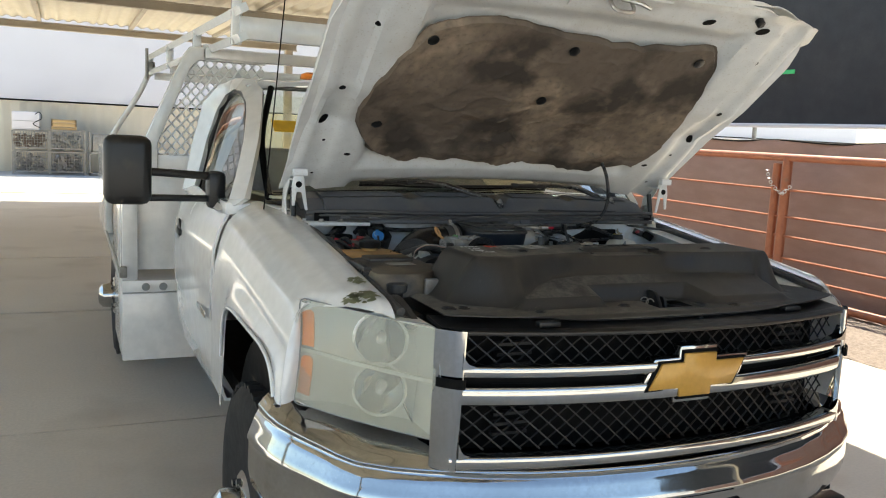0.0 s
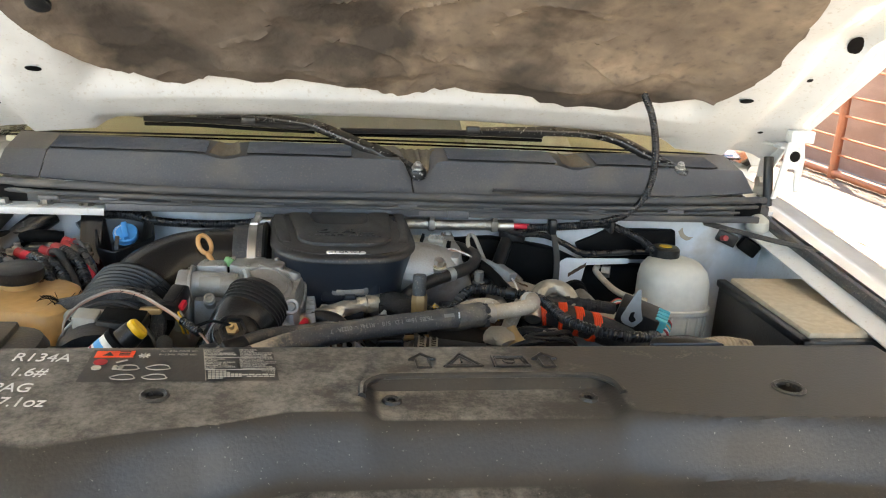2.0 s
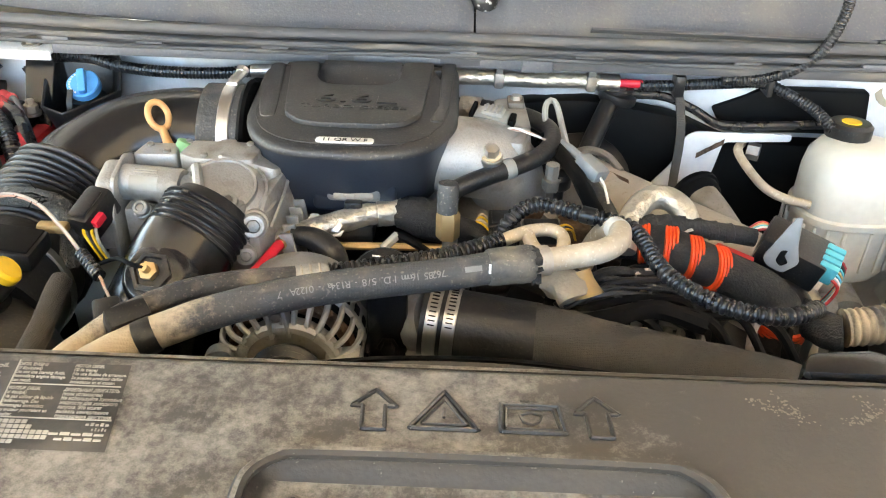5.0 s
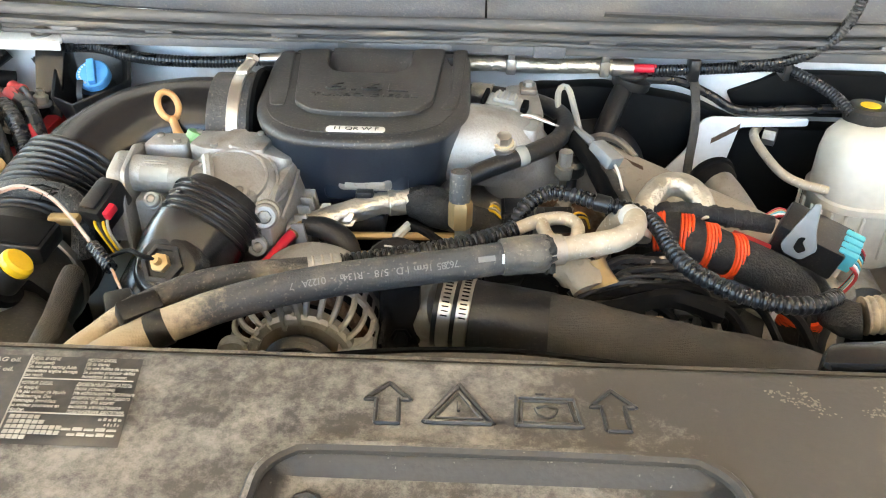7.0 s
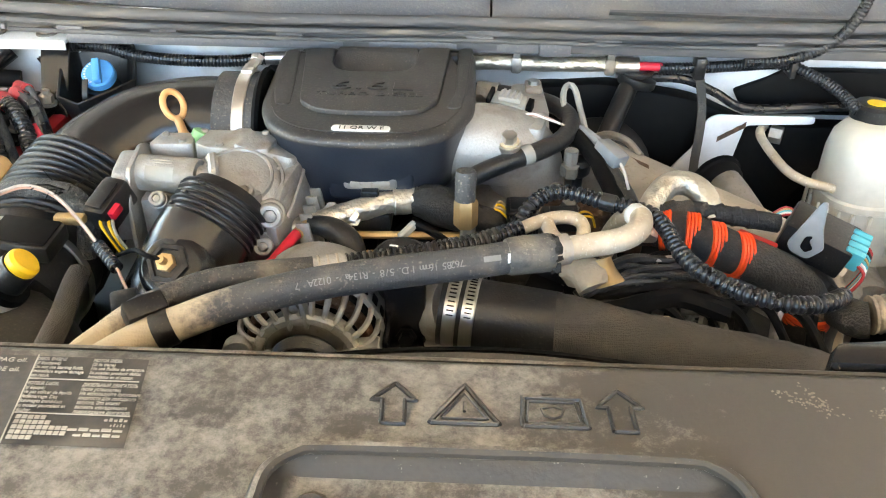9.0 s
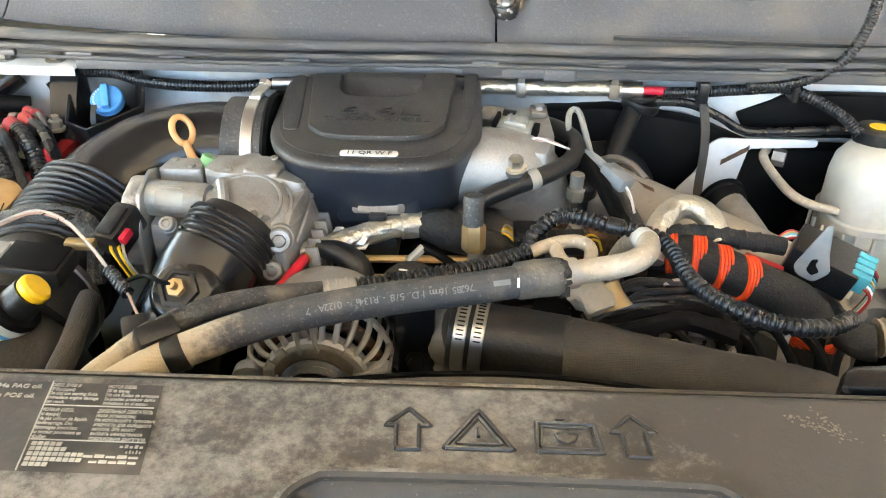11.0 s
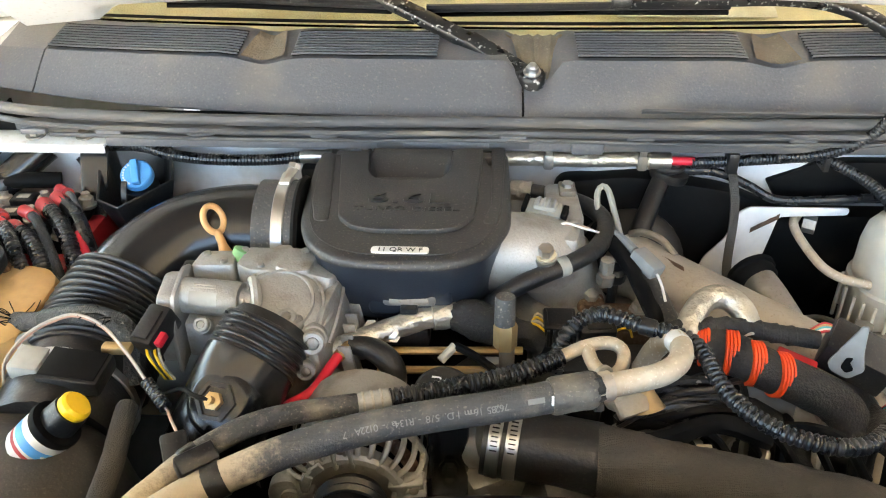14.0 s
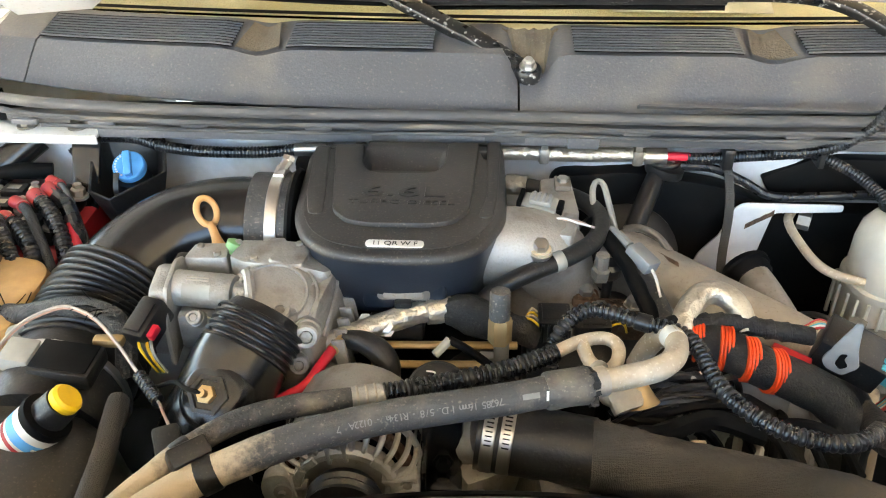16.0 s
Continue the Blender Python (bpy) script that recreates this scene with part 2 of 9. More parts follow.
SHROUD = material("dark_dusty_plastic", (0.034, 0.0325, 0.031), 0.38, col2=(0.047, 0.043, 0.038), scale=6, bump=0.06, fine=260, dust=(0.15, 0.125, 0.095), dust_lo=0.52, dust_hi=0.88, dust_scale=13, settle=True, spec=0.4, grit=0.15, grit_scale=420)
CREST = material("dust_blotched_plastic", (0.020, 0.0195, 0.019), 0.38, col2=(0.030, 0.028, 0.026), scale=6, bump=0.08, fine=260, spec=0.42, grit=0.7, grit_scale=300, grit_lo=0.70, grit_col=(0.36, 0.34, 0.30))
COWL = material("weathered_grey_plastic", (0.090, 0.093, 0.102), 0.44, col2=(0.120, 0.121, 0.127), scale=5, bump=0.07, fine=300, dust=(0.19, 0.165, 0.135), dust_lo=0.56, dust_hi=0.88, dust_scale=8, grit=0.22, grit_scale=260)
SAND = material("gathered_sand", (0.20, 0.16, 0.11), 0.9, col2=(0.12, 0.10, 0.075), scale=18, bump=0.35, fine=300, grit=0.4)
COVER = material("grey_black_cover", (0.021, 0.021, 0.022), 0.42, col2=(0.029, 0.029, 0.029), scale=8, bump=0.09, fine=420, dust=(0.065, 0.058, 0.05), dust_lo=0.52, dust_hi=0.88, dust_scale=10, grit=0.22, grit_scale=360)
BLUECOVER = material("blue_black_plastic", (0.015, 0.020, 0.029), 0.33, col2=(0.018, 0.023, 0.032), scale=8, bump=0.04, fine=380, dust=(0.045, 0.047, 0.05), dust_lo=0.6, dust_hi=0.9)
RUBBER = material("dusty_rubber", (0.045, 0.045, 0.046), 0.48, col2=(0.082, 0.077, 0.07), scale=14, bump=0.16, fine=200, dust=(0.25, 0.21, 0.155), dust_lo=0.55, dust_hi=0.82, dust_scale=15, grit=0.4)
SEALM = material("streaked_seal_rubber", (0.056, 0.057, 0.061), 0.6, col2=(0.075, 0.073, 0.072), scale=20, bump=0.12, fine=160, dust=(0.17, 0.145, 0.11), dust_lo=0.52, dust_hi=0.80, dust_scale=45, stretch=(0.16, 1, 1), grit=0.15)
HOSE = material("black_hose", (0.012, 0.012, 0.0125), 0.36, col2=(0.020, 0.020, 0.020), scale=12, bump=0.08, fine=250, dust=(0.075, 0.064, 0.052), dust_lo=0.56, dust_hi=0.88, dust_scale=16, spec=0.42, grit=0.08)
TANHOSE = material("tan_worn_hose", (0.42, 0.345, 0.25), 0.7, col2=(0.33, 0.27, 0.20), scale=20, bump=0.2, fine=200, dust=(0.09, 0.082, 0.075), dust_lo=0.50, dust_hi=0.64, dust_scale=26)
LOOM = material("split_loom", (0.013, 0.0135, 0.015), 0.27, col2=(0.02, 0.02, 0.021), scale=20, bump=0.02, dust=(0.07, 0.06, 0.048), dust_lo=0.66, dust_hi=1.0, dust_scale=20, spec=0.5)
SLEEVE = material("woven_sleeve", (0.042, 0.039, 0.035), 0.62, col2=(0.062, 0.056, 0.048), scale=20, bump=0.30, fine=500, weave=640.0, dust=(0.10, 0.085, 0.065), dust_lo=0.54, dust_hi=0.85, dust_scale=18, spec=0.4)
BRAID = material("grey_braided_sleeve", (0.024, 0.024, 0.024), 0.45, col2=(0.062, 0.060, 0.057), scale=90, bump=0.45, fine=400, weave=420.0, spec=0.5, grit=0.5)
TAPED = material("matt_cloth_tape", (0.017, 0.017, 0.017), 0.62, col2=(0.026, 0.025, 0.024), scale=25, bump=0.35, fine=420, dust=(0.07, 0.06, 0.048), dust_lo=0.56, dust_hi=0.86, dust_scale=22, spec=0.35, grit=0.08)
ALU = material("cast_aluminium", (0.41, 0.405, 0.39), 0.50, 0.62, col2=(0.33, 0.32, 0.30), scale=16, lo=0.36, hi=0.7, bump=0.14, fine=380, dust=(0.20, 0.17, 0.13), dust_lo=0.52, dust_hi=0.80, dust_scale=26, grit=0.2, grit_scale=420, grit_col=(0.12, 0.10, 0.08))
STEEL = material("dull_steel", (0.34, 0.325, 0.30), 0.46, 0.65, col2=(0.22, 0.20, 0.175), scale=20, bump=0.2, dust=(0.19, 0.15, 0.105), dust_lo=0.54, dust_hi=0.8, dust_scale=22, grit=0.3, grit_col=(0.10, 0.08, 0.06))
SHINY = material("bright_clamp", (0.66, 0.65, 0.63), 0.34, 1.0, col2=(0.48, 0.47, 0.45), scale=30, bump=0.08)
TANPIPE = material("tan_dusty_pipe", (0.47, 0.40, 0.30), 0.52, 0.25, col2=(0.57, 0.51, 0.42), scale=22, bump=0.2, dust=(0.30, 0.22, 0.14), dust_lo=0.56, dust_hi=0.8, dust_scale=26, grit=0.7, grit_scale=260, grit_col=(0.75, 0.70, 0.60))
SHIELD = material("heat_shield", (0.46, 0.42, 0.365), 0.52, 0.4, col2=(0.36, 0.315, 0.26), scale=8, bump=0.2, dust=(0.22, 0.12, 0.06), dust_lo=0.60, dust_hi=0.76, dust_scale=14, grit=0.35, grit_col=(0.16, 0.11, 0.07))
RUST = material("rusty_iron", (0.155, 0.080, 0.042), 0.8, 0.2, col2=(0.075, 0.050, 0.036), scale=30, lo=0.35, hi=0.65, bump=0.5, fine=150, dust=(0.14, 0.115, 0.085), dust_lo=0.5, dust_hi=0.72, dust_scale=18, grit=0.3)
FOIL = material("crinkled_foil", (0.60, 0.57, 0.50), 0.36, 0.85, col2=(0.44, 0.40, 0.32), scale=22, bump=0.45, fine=110)
BRASS = material("brass", (0.52, 0.36, 0.17), 0.45, 0.7, col2=(0.40, 0.27, 0.14), scale=30, bump=0.1)
ORANGE = material("orange_tape", (0.85, 0.07, 0.01), 0.5, col2=(0.75, 0.06, 0.01), scale=30, bump=0.2)
PEACH = material("peach_plastic", (0.62, 0.33, 0.13), 0.42, col2=(0.55, 0.29, 0.12), scale=30, bump=0.05, dust=(0.4, 0.26, 0.13), dust_lo=0.6, dust_hi=0.8)
BLUE = material("blue_plastic", (0.06, 0.32, 0.72), 0.4, col2=(0.10, 0.38, 0.75), scale=20, bump=0.05)
TEAL = material("teal_plastic", (0.06, 0.42, 0.50), 0.45, scale=20, bump=0.05)
RED = material("red_plastic", (0.42, 0.018, 0.025), 0.45, col2=(0.28, 0.018, 0.02), scale=20, bump=0.06, dust=(0.16, 0.10, 0.085), dust_lo=0.58, dust_hi=0.8)
YELLOW = material("yellow_plastic", (0.82, 0.50, 0.02), 0.4, scale=20, bump=0.05)
GREYP = material("grey_plastic", (0.30, 0.31, 0.31), 0.5, scale=20, bump=0.06)
LIGHTP = material("pale_grey_plastic", (0.33, 0.33, 0.30), 0.5, col2=(0.25, 0.25, 0.23), scale=20, bump=0.06, dust=(0.20, 0.165, 0.125), dust_lo=0.54, dust_hi=0.8)
DARKGREY = material("mid_grey_plastic", (0.22, 0.235, 0.245), 0.45, scale=20, bump=0.04)
REDW = material("red_wire", (0.62, 0.015, 0.04), 0.4, scale=30, bump=0.02)
PINKW = material("pink_wire", (0.42, 0.24, 0.18), 0.5, scale=40, bump=0.02)
TANW = material("pale_wire", (0.42, 0.36, 0.31), 0.5, scale=40, bump=0.02)
HOSEINK = material("hose_print", (0.22, 0.215, 0.205), 0.6, scale=80, bump=0)
TANK = material("amber_tank", (0.56, 0.335, 0.125), 0.40, col2=(0.62, 0.40, 0.17), scale=6, bump=0.05, dust=(0.38, 0.26, 0.13), dust_lo=0.54, dust_hi=0.9, dust_scale=8, grit=0.15)
MILK = material("milky_reservoir", (0.60, 0.585, 0.52), 0.38, col2=(0.50, 0.475, 0.40), scale=8, bump=0.03, dust=(0.42, 0.36, 0.25), dust_lo=0.58, dust_hi=0.85, dust_scale=9)
PADM = material("worn_insulation_felt", (0.138, 0.110, 0.087), 0.95, col2=(0.31, 0.238, 0.172), scale=2.6, lo=0.42, hi=0.62, bump=0.5, fine=30, dust=(0.058, 0.048, 0.040), dust_lo=0.50, dust_hi=0.60, dust_scale=3.6, spec=0.2, grit=0.3, grit_scale=60, grit_col=(0.07, 0.058, 0.048))
CANV = material("battery_lid", (0.52, 0.43, 0.30), 0.8, col2=(0.60, 0.52, 0.38), scale=6, bump=0.1, dust=(0.35, 0.27, 0.18), dust_lo=0.55, dust_hi=0.8)
PAPER = material("white_label", (0.75, 0.75, 0.73), 0.5, scale=30, bump=0.02)
INK = material("black_ink", (0.02, 0.02, 0.02), 0.6, scale=30, bump=0)
PALEINK = material("pale_print", (0.40, 0.375, 0.325), 0.7, scale=60, bump=0, dust=(0.2, 0.17, 0.14), dust_lo=0.5, dust_hi=0.75, dust_scale=60)
MARKER = material("white_marker", (0.80, 0.80, 0.78), 0.6, scale=60, bump=0)
SCUFF = material("chalky_scuff", (0.21, 0.19, 0.16), 0.85, col2=(0.14, 0.125, 0.11), scale=200, bump=0.1)
DECALM = material("worn_decal", (0.040, 0.038, 0.035), 0.4, col2=(0.055, 0.050, 0.045), scale=12, bump=0.04, fine=260, dust=(0.11, 0.098, 0.08), dust_lo=0.48, dust_hi=0.75, dust_scale=24)
TYRE = material("tyre_rubber", (0.025, 0.025, 0.026), 0.75, col2=(0.05, 0.047, 0.043), scale=10, bump=0.15, spec=0.2)
DUSTBOX = material("tan_dusted_plastic", (0.045, 0.039, 0.032), 0.45, col2=(0.07, 0.059, 0.046), scale=9, bump=0.1, fine=200, dust=(0.20, 0.16, 0.11), dust_lo=0.44, dust_hi=0.68, dust_scale=8, grit=0.2)
WIRE_R, WIRE_Y = RED, YELLOW
CONCRETE = material("concrete_slab", (0.66, 0.60, 0.52), 0.85, col2=(0.58, 0.52, 0.44), scale=0.5, bump=0.12, fine=60, dust=(0.46, 0.40, 0.33), dust_lo=0.55, dust_hi=0.8, dust_scale=1.2)
PALEPL = material("pale_clear_plastic", (0.66, 0.65, 0.58), 0.35, scale=10, bump=0.02)
PALECON = material("pale_concrete", (0.60, 0.57, 0.52), 0.9, col2=(0.54, 0.51, 0.46), scale=0.7, bump=0.1, fine=60)
JOINT = material("joint_filler", (0.12, 0.10, 0.085), 0.9, bump=0.1)
GRAVEL = material("gravel_bed", (0.22, 0.17, 0.14), 0.95, col2=(0.34, 0.27, 0.22), scale=30, lo=0.4, hi=0.6, bump=0.9, fine=90, vary=0.3)
ROOFM = material("cream_roof_panel", (0.66, 0.60, 0.47), 0.55, col2=(0.60, 0.54, 0.42), scale=2, bump=0.05)
BEAMM = material("beige_steel_beam", (0.42, 0.37, 0.29), 0.6, col2=(0.36, 0.31, 0.24), scale=3, bump=0.05)
BEIGE = material("beige_siding", (0.76, 0.66, 0.50), 0.7, col2=(0.70, 0.60, 0.45), scale=1.5, bump=0.05)
PALEWALL = material("pale_wall", (0.72, 0.69, 0.70), 0.8, col2=(0.68, 0.65, 0.66), scale=0.8, bump=0.03)
GREYWALL = material("grey_block_wall", (0.52, 0.52, 0.52), 0.9, col2=(0.47, 0.47, 0.47), scale=0.8, bump=0.05)
ORANGEPIPE = material("orange_rust_paint", (0.36, 0.125, 0.06), 0.45, col2=(0.28, 0.09, 0.045), scale=10, bump=0.08, dust=(0.22, 0.12, 0.08), dust_lo=0.6, dust_hi=0.8)
MESHTARP = material("brown_privacy_mesh", (0.29, 0.195, 0.16), 0.75, col2=(0.35, 0.24, 0.205), scale=2.5, bump=0.3, fine=120, stretch=(1, 1, 3))
BLACKTARP = material("black_shade_cloth", (0.03, 0.03, 0.031), 0.85, col2=(0.04, 0.038, 0.037), scale=2, bump=0.1)
GREENT = material("green_tape", (0.06, 0.55, 0.16), 0.6, bump=0)
WGLASS = glass("windscreen_glass", (0.93, 0.95, 0.86))
LENS = material("hazed_lens", (0.80, 0.79, 0.69), 0.25, col2=(0.74, 0.71, 0.57), scale=5, bump=0.02)
_nt = LENS.node_tree
_clear, _mix = _nt.nodes.new("ShaderNodeBsdfTransparent"), _nt.nodes.new("ShaderNodeMixShader")
_clear.inputs[0].default_value = (0.95, 0.95, 0.91, 1)
_mix.inputs[0].default_value = 0.27
_nt.links.new(_clear.outputs[0], _mix.inputs[1])
_nt.links.new(_nt.nodes["Principled BSDF"].outputs[0], _mix.inputs[2])
_nt.links.new(_mix.outputs[0], _nt.nodes["Material Output"].inputs["Surface"])
HEADL = material("cream_interior_trim", (0.55, 0.52, 0.37), 0.8, col2=(0.48, 0.45, 0.33), scale=3, bump=0.05)
AMBER = material("amber_reflector", (0.88, 0.24, 0.015), 0.4, scale=20, bump=0.05)
REFL = material("lamp_reflector", (0.86, 0.84, 0.79), 0.35, 0.15, col2=(0.80, 0.77, 0.70), scale=8, bump=0.02)
def layered(m, col, axis, a, b, rough, speck=40.0, detail=8.0, lo=0.0, hi=1.0, flat=False, crisp=0.30, frac=0.68):
    """Lays a dust or wear colour over a material, thickening along an axis of its object from a to b, broken up by noise."""
    nt = m.node_tree
    nd, ln = nt.nodes, nt.links
    bsdf = nd["Principled BSDF"]
    base, rgh = bsdf.inputs["Base Color"].links[0].from_socket, bsdf.inputs["Roughness"].links[0].from_socket
    tc, sep, no = nd.new("ShaderNodeTexCoord"), nd.new("ShaderNodeSeparateXYZ"), nd.new("ShaderNodeTexNoise")
    ln.new(tc.outputs["Object"], sep.inputs[0])
    ln.new(tc.outputs["Object"], no.inputs["Vector"])
    no.inputs["Scale"].default_value, no.inputs["Detail"].default_value, no.inputs["Roughness"].default_value = speck, detail, frac
    r1, r2 = nd.new("ShaderNodeMapRange"), nd.new("ShaderNodeMapRange")
    r1.inputs["From Min"].default_value, r1.inputs["From Max"].default_value = a, b
    r1.inputs["To Min"].default_value, r1.inputs["To Max"].default_value = lo, hi
    ln.new(sep.outputs["XYZ".index(axis)], r1.inputs["Value"])
    ad = nd.new("ShaderNodeMath")
    ad.operation = "ADD"
    ln.new(r1.outputs[0], ad.inputs[0])
    ln.new(no.outputs["Fac"], ad.inputs[1])
    r2.inputs["From Min"].default_value, r2.inputs["From Max"].default_value = 1.05 - crisp / 2, 1.05 + crisp / 2
    ln.new(ad.outputs[0], r2.inputs["Value"])
    fac = r2.outputs[0]
    if flat:
        geo, nz, r3, ml = nd.new("ShaderNodeNewGeometry"), nd.new("ShaderNodeSeparateXYZ"), nd.new("ShaderNodeMapRange"), nd.new("ShaderNodeMath")
        ml.operation = "MULTIPLY"
        r3.inputs["From Min"].default_value, r3.inputs["From Max"].default_value = 0.90, 0.985
        ln.new(geo.outputs["Normal"], nz.inputs[0])
        ln.new(nz.outputs["Z"], r3.inputs["Value"])
        ln.new(fac, ml.inputs[0])
        ln.new(r3.outputs[0], ml.inputs[1])
        fac = ml.outputs[0]
    for sock, name, val in ((base, "Base Color", (*col, 1)), (rgh, "Roughness", rough)):
        x = nd.new("ShaderNodeMix")
        x.data_type = "RGBA" if name == "Base Color" else "FLOAT"
        k = (6, 7, 2) if name == "Base Color" else (2, 3, 0)
        ln.new(fac, x.inputs[0])
        ln.new(sock, x.inputs[k[0]])
        x.inputs[k[1]].default_value = val
        ln.new(x.outputs[k[2]], bsdf.inputs[name])
    return m


layered(CREST, (0.058, 0.054, 0.048), "Z", 0.128, 0.150, 0.52, 9.0, 8.0, 0.25, 0.85, flat=True)
layered(CREST, (0.235, 0.222, 0.198), "X", 0.22, 0.02, 0.72, 24.0, 15.0, 0.32, 0.535, flat=True, crisp=0.16, frac=0.86)
ACHOSE = layered(material("braided_refrigerant_hose", (0.060, 0.060, 0.060), 0.55, col2=(0.085, 0.082, 0.078), scale=25, bump=0.16, fine=400, weave=420.0, dust=(0.17, 0.15, 0.12), dust_lo=0.52, dust_hi=0.80, dust_scale=30, grit=0.35, spec=0.4),
                 (0.40, 0.33, 0.24), "X", -0.07, -0.15, 0.75, 70.0, 8.0, 0.15, 0.85)

# ---- the place ----
def slab(name, x0, x1, y0, y1, z, mat, label):
    return solid(name, box(x0, x1, y0, y1, z - 0.1, z, 0), mat, label, "ground", kind="structure")


ground = slab("ground", -400, 400, -400, 400, -0.03, PALECON, "pale dusty yard ground reaching to the horizon")
# concrete bay: cast panels with sunk joints between them
bay = thing("floor", (0, 0, 0), "smooth tan concrete floor with sawn joints under the canopy", "floor", kind="structure")
for yy in (-11.4, -8.55, -5.7, -2.85, 0.0, 2.85, 5.75, 8.65, 11.45, 14.3):
    for xx in (-10.7, -7.3, -3.9, -0.5):
        x1 = 4.15 if xx > -1 else xx + 3.39
        part("panel", box(xx, x1, yy, yy + 2.84, -0.05, 0.0, 0.004, 1), CONCRETE, bay)
solid("gravel_strip", sheet(lambda u, v: Vector((4.16 + 2.2 * u, -6 + 20 * v, 0.0 + 0.02 * noise.noise(Vector((u * 90, v * 700, 0))))), 60, 420), GRAVEL,
      "brown crushed gravel strip along the pipe fence", "gravel", kind="stuff")

# canopy: cream panels on beige purlins and beams
CAN_Z = 3.35
canopy = thing("canopy", (-3, 4, 0), "cream corrugated steel canopy on beige beams", "canopy", kind="structure")
part("roof_panel", sheet(lambda u, v: Vector((-6.8 + 10.0 * u, -2.6 + 19.8 * v, CAN_Z + 0.16 + 0.018 * (1 if int(u * 100 * 2) % 4 < 2 else -1))), 200, 2, 0.01), ROOFM, canopy)
for yy in (17.1, 12.2, 7.3, 2.4, -2.5):
    part("beam", join(box(-6.8, 3.2, yy - 0.06, yy + 0.06, CAN_Z - 0.06, CAN_Z - 0.04, 0), box(-6.8, 3.2, yy - 0.008, yy + 0.008, CAN_Z - 0.04, CAN_Z + 0.06, 0),
                      box(-6.8, 3.2, yy - 0.06, yy + 0.06, CAN_Z + 0.06, CAN_Z + 0.08, 0)), BEAMM, canopy)
for k in range(6):
    xx = -5.4 + 1.7 * k
    part("purlin", join(box(xx - 0.04, xx + 0.04, -2.6, 17.2, CAN_Z + 0.082, CAN_Z + 0.09, 0), box(xx - 0.04, xx - 0.03, -2.6, 17.2, CAN_Z + 0.09, CAN_Z + 0.138, 0)), BEAMM, canopy)
for xx, yy in ((3.0, 12.2), (-6.6, 12.2), (-6.6, 2.4), (3.0, 17.0), (-6.6, 17.0), (3.0, -2.5), (-6.6, -2.5)):
    part("column", box(xx - 0.08, xx + 0.08, yy - 0.08, yy + 0.08, 0, CAN_Z - 0.06, 0.004), BEAMM, canopy)

# far building
hall = thing("warehouse", (0, 24, 0), "long beige ribbed warehouse with a pale upper wall", "building", kind="structure")
part("siding", sheet(lambda u, v: Vector((-30 + 60 * u, 24.2 - 0.02 * (1 if int(u * 600) % 4 < 2 else -1), 1.96 * v)), 600, 1, 0.02), BEIGE, hall)
part("upper_wall", box(-30, 30, 24.3, 24.5, 2.0, 4.6, 0), PALEWALL, hall)
part("cable", tube([(-30, 24.1, 2.1), (-10, 24.1, 1.99), (0, 24.1, 1.98), (30, 24.1, 2.1)], 0.025, 6, 0.5), DEEP, hall)
part("yard_apron", box(-30, 30, 17.3, 24.2, -0.04, 0.004, 0), PALECON, hall)


def wire_bin(x, y, z, w, d, h, fill, lab):
    """A wire stillage with its load."""
    b = thing("wire_stillage", (x, y, z), lab, "wire basket", "stacked wire baskets")
    for dx in (0, w):
        for dy in (0, d):
            part("leg", box(x + dx - 0.02, x + dx + 0.02, y + dy - 0.02, y + dy + 0.02, z, z + h, 0), STEEL, b)
    for zz in (0.06, h - 0.02):
        part("rim", box(x, x + w, y - 0.02, y + 0.02, z + zz, z + zz + 0.03, 0), STEEL, b)
        part("rim", box(x, x + w, y + d - 0.02, y + d + 0.02, z + zz, z + zz + 0.03, 0), STEEL, b)
    bars = bmesh.new()
    n = 13
    for i in range(1, n):
        xx = x + w * i / n
        bars = join(bars, box(xx - 0.006, xx + 0.006, y - 0.01, y + 0.002, z + 0.08, z + h - 0.02, 0))
    for i in range(1, 6):
        zz = z + 0.08 + (h - 0.1) * i / 6
        bars = join(bars, box(x, x + w, y - 0.016, y - 0.006, zz - 0.005, zz + 0.005, 0))
    part("wire_grid", bars, STEEL, b)
    load = bmesh.new()
    rnd = random.Random(int(x * 100 + z * 77))
    for i in range(70):
        a, c, e = x + 0.06 + rnd.random() * (w - 0.16), y + 0.04 + rnd.random() * (d - 0.12), z + 0.09 + rnd.random() * (h - 0.2)
        s = 0.03 + 0.05 * rnd.random()
        load = join(load, moved(box(-s, s, -s * 0.6, s * 0.6, -s * 0.5, s * 0.5, 0), pose(a, c, e, rnd.random() * 90, rnd.random() * 90, rnd.random() * 90)))
    part("load", load, fill, b)
    return b


